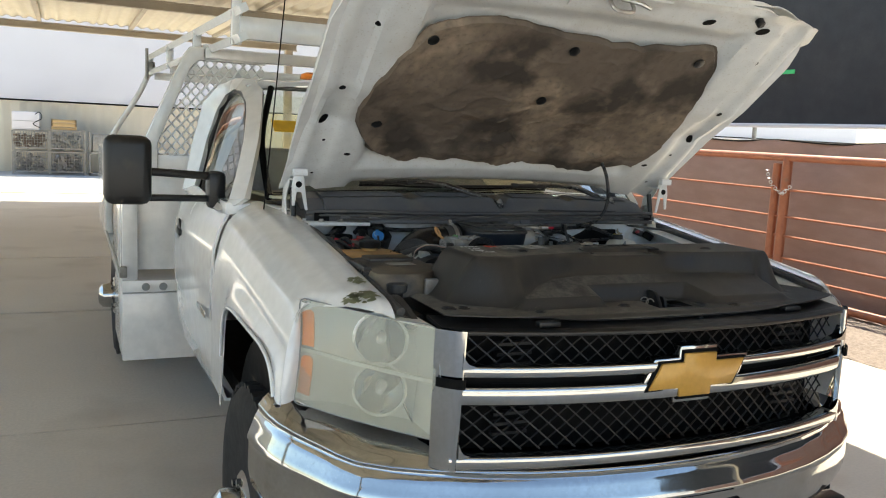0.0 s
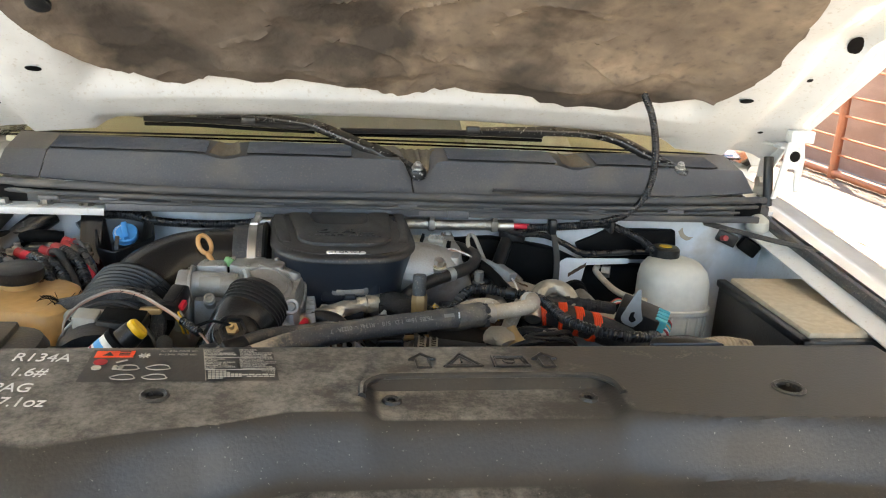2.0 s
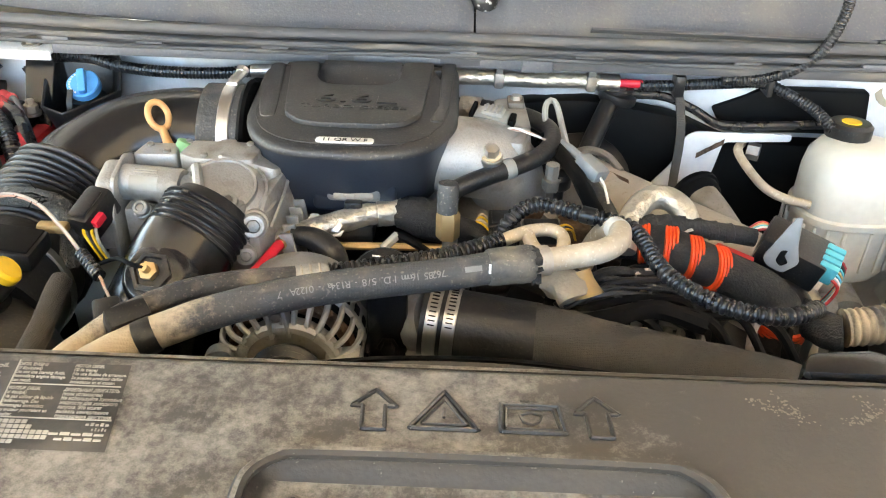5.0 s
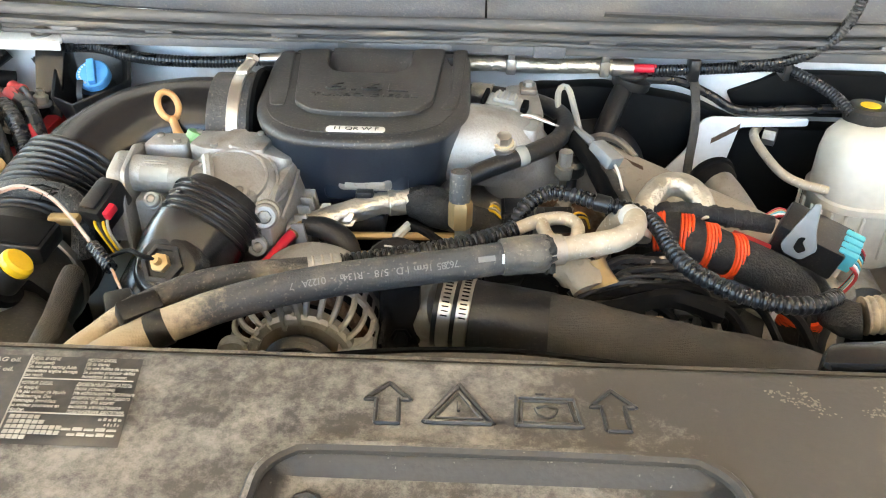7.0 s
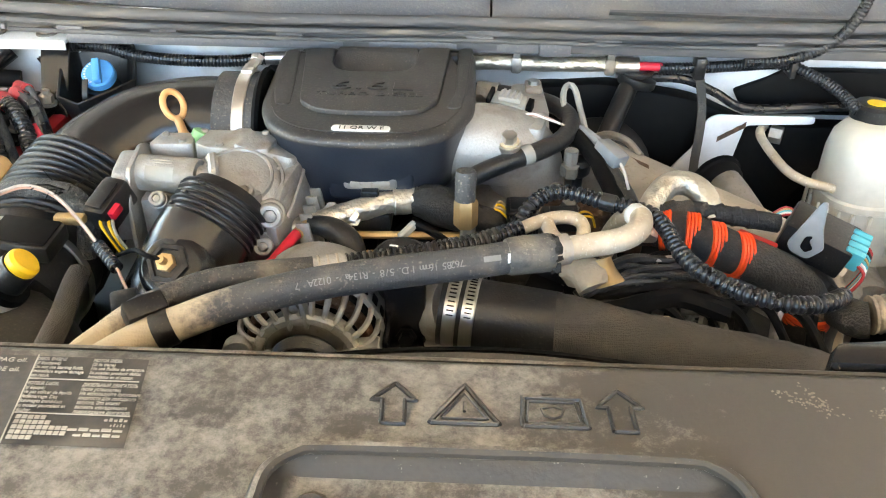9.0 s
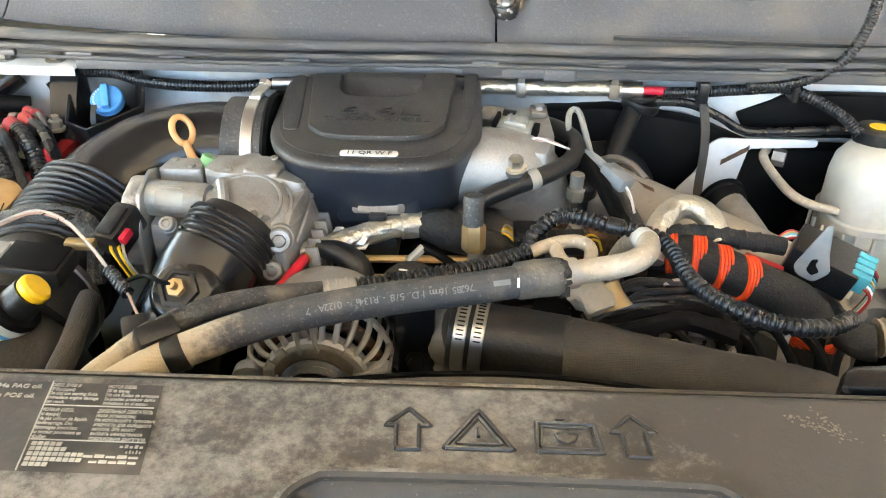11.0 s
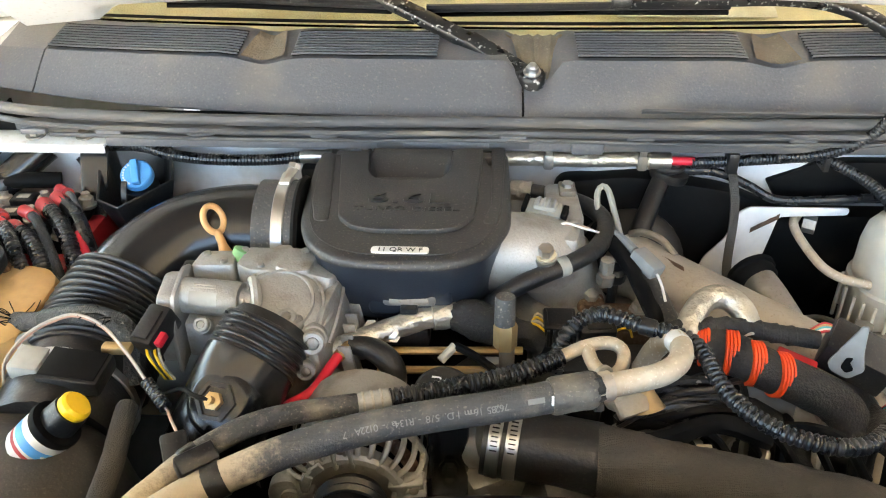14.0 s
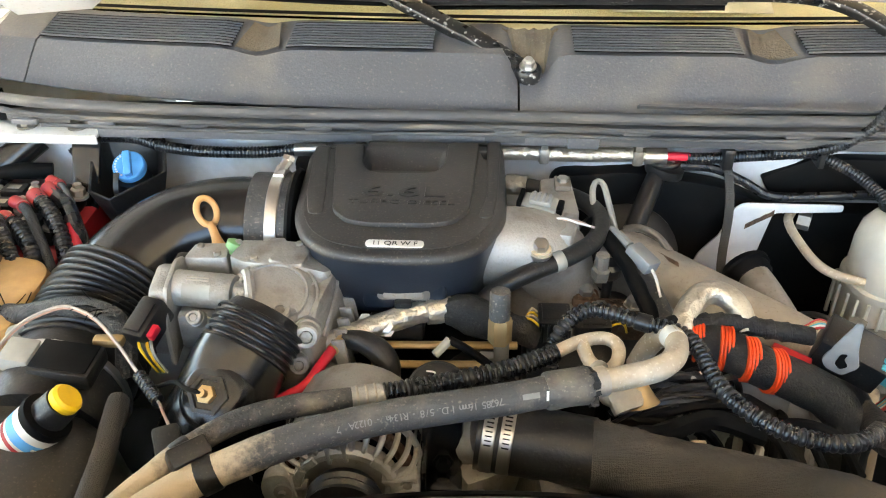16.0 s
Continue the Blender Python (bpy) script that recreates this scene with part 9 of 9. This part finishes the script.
part("cable", tube([(0.335, 1.070, 1.283), (0.375, 1.066, 1.287), (0.415, 1.064, 1.300), (0.445, 1.062, 1.325), (0.462, 1.060, 1.37), (0.462, 1.060, 1.43), (0.448, 1.063, 1.49), (0.430, 1.068, 1.53), (0.425, 1.070, 1.56)], 0.0072, 12, pitch=0.0046, depth=0.12), LOOM, hc)
part("ferrule", tube([(0.428, 1.069, 1.535), (0.425, 1.070, 1.565)], 0.0095, 12, 0.006), BRASS, hc)
lc = thing("wiring_conduit", (-0.36, 1.09, 1.25), "black corrugated conduit behind the washer filler", "conduit")
part("conduit", tube([(-0.275, 1.083, 1.268), (-0.33, 1.080, 1.264), (-0.40, 1.080, 1.264), (-0.455, 1.088, 1.266), (-0.50, 1.10, 1.272), (-0.55, 1.10, 1.27), (-0.58, 1.08, 1.255)], 0.0080, 14, pitch=0.0046, depth=0.15), LOOM, lc)
part("metal_end", tube([(-0.278, 1.083, 1.268), (-0.235, 1.083, 1.270)], 0.0085, 12, 0.006), SHINY, lc)
part("heat_wrap", box(-0.275, -0.245, 1.06, 1.08, 1.20, 1.262, 0.004), DEEP, lc)

# washer filler
wf = thing("washer_filler", (-0.505, 1.07, 1.1), "blue washer cap in a black plastic scoop", "washer filler")
RIM = [(-0.537, 1.016), (-0.556, 1.095), (-0.549, 1.120), (-0.470, 1.122), (-0.455, 1.098), (-0.446, 1.060), (-0.487, 1.018), (-0.503, 1.000)]
sc = bmesh.new()
top = [sc.verts.new((x, y, 1.232 + 0.19 * (y - 1.0) + 0.55 * max(0, y - 1.06))) for x, y in RIM]
bot = [sc.verts.new((-0.497 + (x + 0.497) * 0.5, 1.07 + (y - 1.07) * 0.5, 1.150)) for x, y in RIM]
for i in range(len(RIM)):
    j = (i + 1) % len(RIM)
    sc.faces.new((top[i], top[j], bot[j], bot[i]))
sc.faces.new(bot)
bmesh.ops.recalc_face_normals(sc, faces=sc.faces)
bmesh.ops.solidify(sc, geom=sc.faces[:], thickness=0.004)
part("scoop", bevelled(sc, 0.0015, 1), HOSE, wf)
part("neck", lathe([(0.024, 0), (0.024, 0.07)], (-0.496, 1.072, 1.160), (0, -0.08, 1), 20), BLACK, wf)
WD = Vector((0.04, -0.55, 0.8)).normalized()
part("cap", lathe([(0.0195, -0.012), (0.0212, -0.010), (0.0212, 0.0), (0.0195, 0.002), (0.004, 0.0025)], (-0.497, 1.062, 1.250), WD, 30), BLUE, wf, "blue cap")
part("cap_grip", moved(box(-0.005, 0.005, -0.018, 0.018, -0.002, 0.008, 0.002), Matrix.Translation((-0.497, 1.062, 1.250)) @ WD.to_track_quat("Z", "Y").to_matrix().to_4x4() @ pose(0, 0, 0.002, 0, 0, 12)), BLUE, wf)
for a in range(10):
    part("cap_print", moved(box(-0.0012, 0.0012, 0.0155, 0.0180, 0.0022, 0.0027, 0), Matrix.Translation((-0.497, 1.062, 1.250)) @ WD.to_track_quat("Z", "Y").to_matrix().to_4x4() @ pose(0, 0, 0, 0, 0, 30 + 14 * a)), PAPER, wf)
part("tether", sheet(lambda u, v: Vector((-0.510 + 0.007 * u, 1.044 - 0.012 * math.sin(v * 3), 1.248 - 0.045 * v)), 2, 8, 0.002), BLACK, wf)

# brace, strip, fuse box, tank
bs = thing("support_brace", (-0.58, 1.06, 1.1), "black steel brace from the cowl to the fender", "brace")
part("bar", sheet(lambda u, v: Vector((-0.574 + (0.038 - 0.012 * v) * u + 0.012 * v - 0.004 * math.sin(u * 3.14), 1.090 - 0.03 * v ** 0.5 - 0.08 * v, 1.290 - 0.02 * v ** 0.5 - 0.15 * v + 0.004 * math.sin(u * 3.14))), 8, 20, 0.006), GLOSSB, bs)
part("strut", tube([(-0.70, 1.03, 1.215), (-0.66, 1.06, 1.25), (-0.625, 1.09, 1.275)], 0.020, 10, 0.01), GLOSSB, bs)
st = thing("mounting_strip", (-0.64, 1.09, 1.29), "white bolted strip under the cowl end", "bracket")
part("strip", box(-0.752, -0.530, 1.062, 1.115, 1.288, 1.293, 0.0015), INNER, st)
part("strip_lip", box(-0.752, -0.530, 1.0585, 1.0615, 1.281, 1.293, 0.001), INNER, st)
for x in (-0.70, -0.632, -0.564):
    part("bolt", join(lathe([(0.013, 0), (0.013, 0.002)], (x, 1.085, 1.293), (0, 0, 1), 16), lathe([(0.0085, 0.002), (0.0085, 0.009)], (x, 1.085, 1.293), (0, 0, 1), 6)), STEEL, st)
st2 = thing("mounting_strip", (0.68, 1.12, 1.28), "white bolted strip beside the driver side hinge", "bracket")
part("strip", moved(box(-0.085, 0.085, -0.02, 0.02, -0.002, 0.002, 0.001), pose(0.66, 1.12, 1.285, 0, 0, 8)), INNER, st2)
part("bolt", lathe([(0.0085, 0.002), (0.0085, 0.011)], (0.62, 1.115, 1.284), (0, 0, 1), 6), STEEL, st2)
part("rubber_flap", sheet(lambda u, v: Vector((0.60 + 0.19 * v, 1.115 - 0.235 * v + 0.05 * v * v + (u - 0.5) * 0.035 * (1 - 0.6 * v), 1.278 - 0.012 * v + 0.006 * math.sin(u * 3.14))), 6, 20, 0.004), RUBBER, st2)
part("bulb", lathe([(0.018, 0), (0.024, 0.012), (0.020, 0.03), (0.008, 0.038)], (0.715, 1.10, 1.262), (0, -0.2, 1), 16), MILK, st2)
gr = thing("firewall_grommet", (0.582, 1.12, 1.22), "round brown rubber grommet in the firewall", "grommet")
part("disc", lathe([(0.026, 0), (0.026, 0.010), (0.018, 0.014), (0.016, 0.010)], (0.582, 1.125, 1.262), (0, -1, 0.15), 20), TANHOSE, gr)
part("stem", lathe([(0.006, 0), (0.006, 0.05)], (0.582, 1.118, 1.24), (0, -0.1, 1), 8), RUST, gr)
part("plug", moved(box(-0.02, 0.02, -0.012, 0.012, -0.012, 0.012, 0.003), pose(0.655, 1.10, 1.25, 0, 20, -20)), BLACK, gr)
part("red_dot", lathe([(0.006, 0), (0.006, 0.014)], (0.640, 1.088, 1.252), (0, -1, 0.3), 8), RED, gr)
part("plug", moved(box(-0.02, 0.02, -0.012, 0.012, -0.014, 0.014, 0.003), pose(0.70, 1.09, 1.235, 0, 30, -20)), DEEP, gr)

fb = thing("fuse_box", (-0.62, 0.98, 1.1), "red fuse block with brass studs, fuses and battery cables", "fuse box")
part("base", box(-0.745, -0.535, 0.90, 1.075, 1.10, 1.205, 0.008), RED, fb)
part("tray", box(-0.74, -0.55, 0.93, 1.06, 1.206, 1.214, 0.003), DEEP, fb)
for i in range(3):
    for j in range(3):
        x, y = -0.585 - 0.055 * i, 0.955 + 0.038 * j
        part("fuse", box(x - 0.016, x + 0.016, y - 0.013, y + 0.013, 1.214, 1.232, 0.003), BLACK, fb)
        part("fuse_print", box(x - 0.008, x + 0.008, y - 0.006, y + 0.004, 1.232, 1.2325, 0), PALEINK, fb)
        part("stud", join(lathe([(0.0125, -0.004), (0.0125, 0.0)], (x + 0.027, y, 1.222), (0.1, 0, 1), 16), lathe([(0.0095, 0), (0.0095, 0.009), (0.0055, 0.011), (0.0055, 0.016)], (x + 0.027, y, 1.222), (0.1, 0, 1), 6)), SHIELD, fb)
        part("link", box(x - 0.012, x + 0.026, y - 0.004, y + 0.004, 1.2215, 1.2235, 0.0005), STEEL, fb)
for k, (pts, m, r) in enumerate((
        ([(-0.585, 0.985, 1.240), (-0.565, 0.965, 1.240), (-0.540, 0.935, 1.225), (-0.52, 0.90, 1.195), (-0.50, 0.86, 1.15)], LOOM, 0.0105),
        ([(-0.60, 0.935, 1.238), (-0.580, 0.920, 1.238), (-0.556, 0.895, 1.222), (-0.54, 0.865, 1.19)], LOOM, 0.0105),
        ([(-0.575, 1.005, 1.238), (-0.552, 0.985, 1.235), (-0.53, 0.955, 1.218), (-0.515, 0.92, 1.19)], LOOM, 0.010),
        ([(-0.64, 0.91, 1.232), (-0.62, 0.895, 1.235), (-0.595, 0.875, 1.228), (-0.565, 0.85, 1.205)], RUST, 0.011),
        ([(-0.72, 1.06, 1.235), (-0.68, 1.045, 1.245), (-0.63, 1.05, 1.245), (-0.60, 1.06, 1.24)], DEEP, 0.011),
        ([(-0.66, 0.94, 1.235), (-0.64, 0.925, 1.238), (-0.615, 0.905, 1.23), (-0.60, 0.885, 1.21)], DEEP, 0.010))):
    part("cable", tube(pts, r, 12, pitch=0.006 if m is LOOM and k != 2 else 0, depth=0.12, step=0.006), m, fb)
    a, b = Vector(pts[0]), Vector(pts[1])
    if k < 4:
        part("red_sleeve", tube([tuple(a - (b - a) * 0.5), tuple(a), tuple(a + (b - a) * 0.35)], r * 1.04, 10, 0.004), RED, fb)
part("red_cable", tube([(-0.537, 0.955, 1.222), (-0.520, 0.930, 1.208), (-0.505, 0.905, 1.19)], 0.0068, 10, 0.005), REDW, fb)
rc2 = random.Random(8)
for k in range(9):
    a = Vector((-0.735 + 0.020 * k, 0.93 + 0.10 * rc2.random(), 1.236 + 0.01 * rc2.random()))
    b = a + Vector((0.03 + 0.03 * rc2.random(), -0.035 - 0.03 * rc2.random(), -0.012))
    c = b + Vector((0.035, -0.05, -0.045))
    part("cable", tube([tuple(a), tuple(a.lerp(b, 0.5) + Vector((0, 0, 0.014))), tuple(b), tuple(c)], (0.0085, 0.006, 0.0035)[k % 3], 12, 0.006, pitch=0.006 if k % 3 == 0 else 0), (LOOM, TAPED, TAPED)[k % 3] if k % 4 else RUBBER, fb)
    part("red_boot", tube([tuple(a - Vector((0.014, -0.008, -0.002))), tuple(a), tuple(a.lerp(b, 0.16) + Vector((0, 0, 0.005)))], 0.0080, 12, 0.004), RED if k % 3 else REDW, fb)

tk = thing("coolant_tank", (-0.64, 0.80, 1.0), "amber translucent coolant tank with a black cap", "coolant tank")
TO = rounded([(-0.775, 0.735), (-0.535, 0.725), (-0.508, 0.75), (-0.512, 0.86), (-0.535, 0.885), (-0.775, 0.875)], 0.022, 5)
part("tank", loft(TO, [(1.02, 0.92, 0), (1.035, 0.98, 0), (1.12, 1.0, 0), (1.128, 1.02, 0), (1.136, 1.0, 0), (1.205, 0.99, 0), (1.222, 0.95, 0), (1.228, 0.88, 0)], (-0.64, 0.80)), TANK, tk)
part("neck", lathe([(0.026, 0), (0.026, 0.02)], (-0.605, 0.845, 1.222), (0, 0, 1), 18), TANK, tk)
part("cap", lathe([(0.033, 0), (0.036, 0.004), (0.036, 0.018), (0.030, 0.022), (0.005, 0.022)], (-0.605, 0.845, 1.238), (0, 0, 1), 20), BLACK, tk)
part("nipple", lathe([(0.010, 0), (0.010, 0.022), (0.007, 0.024), (0.007, 0.035)], (-0.518, 0.762, 1.205), (0.6, -0.5, 0.6), 10), LIGHTP, tk)

# air cleaner
ab = thing("air_cleaner", (-0.54, 0.55, 0.9), "dusty black air cleaner box with a service gauge", "air cleaner")
AO = rounded([(-0.742, 0.44), (-0.40, 0.43), (-0.335, 0.48), (-0.335, 0.62), (-0.40, 0.69), (-0.742, 0.70)], 0.05, 6)
part("lower_box", loft(AO, [(0.93, 0.90, 0), (1.10, 0.98, 0), (1.105, 1.0, 0)], (-0.54, 0.565)), SHROUD, ab)
part("upper_box", loft(AO, [(1.106, 1.0, 0), (1.115, 1.01, 0), (1.12, 0.99, 0), (1.165, 0.96, 0), (1.195, 0.88, 0), (1.212, 0.72, 0), (1.218, 0.5, 0)], (-0.54, 0.565)), SHROUD, ab)
part("fins", join(*[box(-0.750, -0.728, 0.47 + 0.018 * k, 0.478 + 0.018 * k, 1.12, 1.235, 0.002) for k in range(11)]), BLACK, ab)
part("fin_rail", box(-0.755, -0.735, 0.46, 0.67, 1.225, 1.24, 0.004), BLACK, ab)
part("lid", loft(rounded([(-0.742, 0.40), (-0.60, 0.39), (-0.505, 0.47), (-0.505, 0.70), (-0.742, 0.715)], 0.05, 6), [(1.165, 1.0, 0), (1.212, 0.97, 0), (1.226, 0.92, 0), (1.231, 0.80, 0)], (-0.63, 0.56)), DUSTBOX, ab, "tan-dusted lid")
part("lid_step", box(-0.69, -0.55, 0.60, 0.68, 1.226, 1.240, 0.006), DUSTBOX, ab)
part("lid_clip", box(-0.60, -0.56, 0.385, 0.40, 1.17, 1.215, 0.004), STEEL, ab)
part("plate_label", moved(box(-0.040, 0.040, -0.022, 0.022, 0, 0.001, 0), pose(-0.615, 0.545, 1.2325, 0, 0, 4)), LIGHTP, ab, "pale worn sticker")
GA = Vector((0.66, 0.16, 0.60)).normalized()
GC = Vector((-0.436, 0.617, 1.209))
gg = part("service_gauge", lathe([(0.0225, -0.006), (0.0235, -0.004), (0.0235, 0.030), (0.0215, 0.032)], GC, GA, 28), PAPER, ab, "clear gauge with red and blue stripes")
part("blue_band", lathe([(0.0238, 0.010), (0.0238, 0.020)], GC, GA, 28, False), BLUE, gg)
part("red_band", lathe([(0.0238, 0.003), (0.0238, 0.007)], GC, GA, 28, False), RED, gg)
part("gauge_print", join(*[moved(box(-0.0012, 0.0012, -0.0012 - 0.0012 * (k % 2), 0.0016, 0, 0.0005, 0), Matrix.Translation(GC) @ GA.to_track_quat("Z", "Y").to_matrix().to_4x4() @ pose(0, 0, 0, 0, 0, 190 + 11 * k) @ Matrix.Translation((0.0240, 0, 0.015)) @ pose(0, 0, 0, 0, 90, 0)) for k in range(8)]), PAPER, gg)
part("gauge_rim", lathe([(0.0238, 0.028), (0.0245, 0.032), (0.0238, 0.036), (0.018, 0.037)], GC, GA, 28), DEEP, gg)
part("gauge_neck", lathe([(0.0175, 0.034), (0.0160, 0.056)], GC, GA, 20), BLACK, gg)
part("yellow_button", lathe([(0.0135, 0.055), (0.0145, 0.057), (0.0145, 0.063), (0.0120, 0.066), (0.003, 0.066)], GC, GA, 24), YELLOW, gg)
# air-flow sensor and its wires
ms = thing("airflow_sensor", (-0.43, 0.69, 1.2), "black airflow sensor with a grey plug on the duct", "sensor")
part("body", moved(box(-0.031, 0.031, -0.021, 0.021, -0.012, 0.008, 0.004), pose(-0.424, 0.694, 1.232, 6, 4, -4)), BLACK, ms)
part("lid", moved(box(-0.028, 0.028, -0.018, 0.018, 0.008, 0.0105, 0.002), pose(-0.424, 0.694, 1.232, 6, 4, -4)), DEEP, ms)
part("plug", moved(box(-0.017, 0.015, -0.016, 0.016, -0.010, 0.010, 0.004), pose(-0.472, 0.702, 1.232, 6, 4, -4)), LIGHTP, ms)
part("hose_clamp", lathe([(0.068, -0.005), (0.069, -0.004), (0.069, 0.004), (0.068, 0.005)], (-0.452, 0.715, 1.171), (0, -1, 0), 30), SHINY, ms)
part("clamp_box", box(-0.408, -0.378, 0.716, 0.728, 1.232, 1.242, 0.003), BRASS, ms)
wr = thing("sensor_wire", (-0.42, 0.68, 1.2), "pink and white twisted wire running over the duct", "wire")
for o, m in ((0.0, PINKW), (0.0026, TANW)):
    part("wire", tube([(-0.504, 0.695, 1.205 + o), (-0.504, 0.711, 1.225 + o), (-0.489, 0.734, 1.240 + o), (-0.462, 0.744, 1.252 + o), (-0.440, 0.747, 1.256 + o), (-0.408, 0.733, 1.254 + o), (-0.373, 0.701, 1.248 + o), (-0.343, 0.668, 1.243 + o), (-0.316, 0.640, 1.237), (-0.310, 0.631, 1.235), (-0.300, 0.618, 1.228)], 0.0014, 7, 0.005), m, wr)
part("corrugated", tube([(-0.342, 0.667, 1.244), (-0.317, 0.641, 1.238)], 0.0062, 12, pitch=0.005, depth=0.2), LOOM, wr)
part("plug", moved(box(-0.012, 0.012, -0.016, 0.016, -0.014, 0.010, 0.004), pose(-0.298, 0.604, 1.222, 10, 0, 25)), BLACK, wr)
bz = thing("braided_sleeve", (-0.45, 0.74, 1.2), "frayed black braided wire sleeve", "sleeve")
part("sleeve", tube([(-0.528, 0.778, 1.222), (-0.487, 0.764, 1.236), (-0.454, 0.762, 1.246), (-0.422, 0.757, 1.248), (-0.399, 0.751, 1.244), (-0.386, 0.739, 1.225), (-0.389, 0.726, 1.19)], 0.0105, 16, 0.004, wobble=0.22), BRAID, bz)
for k in range(26):
    a = rnd.random() * 6.28
    x0 = (-0.525, 0.777, 1.226) if k < 16 else (-0.405, 0.752, 1.250)
    part("frayed_strand", tube([x0, (x0[0] + 0.02 * math.cos(a), x0[1] + 0.012 * math.sin(a), x0[2] + 0.012 * rnd.random()), (x0[0] + 0.035 * math.cos(a), x0[1] + 0.02 * math.sin(a), x0[2] + 0.018 * rnd.random())], 0.0006, 4, 0.008), DEEP, bz)
bz2 = thing("braided_sleeve", (-0.37, 0.6, 1.1), "black braided sleeve beside the air cleaner", "sleeve")
part("sleeve", tube([(-0.366, 0.664, 1.214), (-0.361, 0.635, 1.215), (-0.355, 0.602, 1.214), (-0.352, 0.57, 1.212), (-0.352, 0.54, 1.205), (-0.36, 0.50, 1.18)], 0.0105, 16, 0.004, wobble=0.04), SLEEVE, bz2)

# fan shroud
fs = thing("fan_shroud", (0, 0.5, 0.9), "black plastic fan shroud behind the radiator", "fan shroud")
part("arch", sheet(lambda u, v: Vector((-0.30 + 0.62 * u, 0.49 + 0.075 * v, 1.168 + 0.058 * math.sin(u * 3.1416) - 0.05 * (1 - v))), 40, 6, 0.005), SHROUD, fs)
# hanging back darker than the arch, its shade put into the colour
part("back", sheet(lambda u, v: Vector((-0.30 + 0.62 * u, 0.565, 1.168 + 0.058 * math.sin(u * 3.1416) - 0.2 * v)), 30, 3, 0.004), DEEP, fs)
hx = thing("overflow_bottle", (0.30, 0.5, 1.1), "dark glossy plastic bottle corner behind the cover", "bottle")
part("bottle", prism([(0.236, 0.484), (0.250, 0.510), (0.300, 0.515), (0.345, 0.484)], "z", 1.10, 1.291, 0.008), GLOSSB, hx)
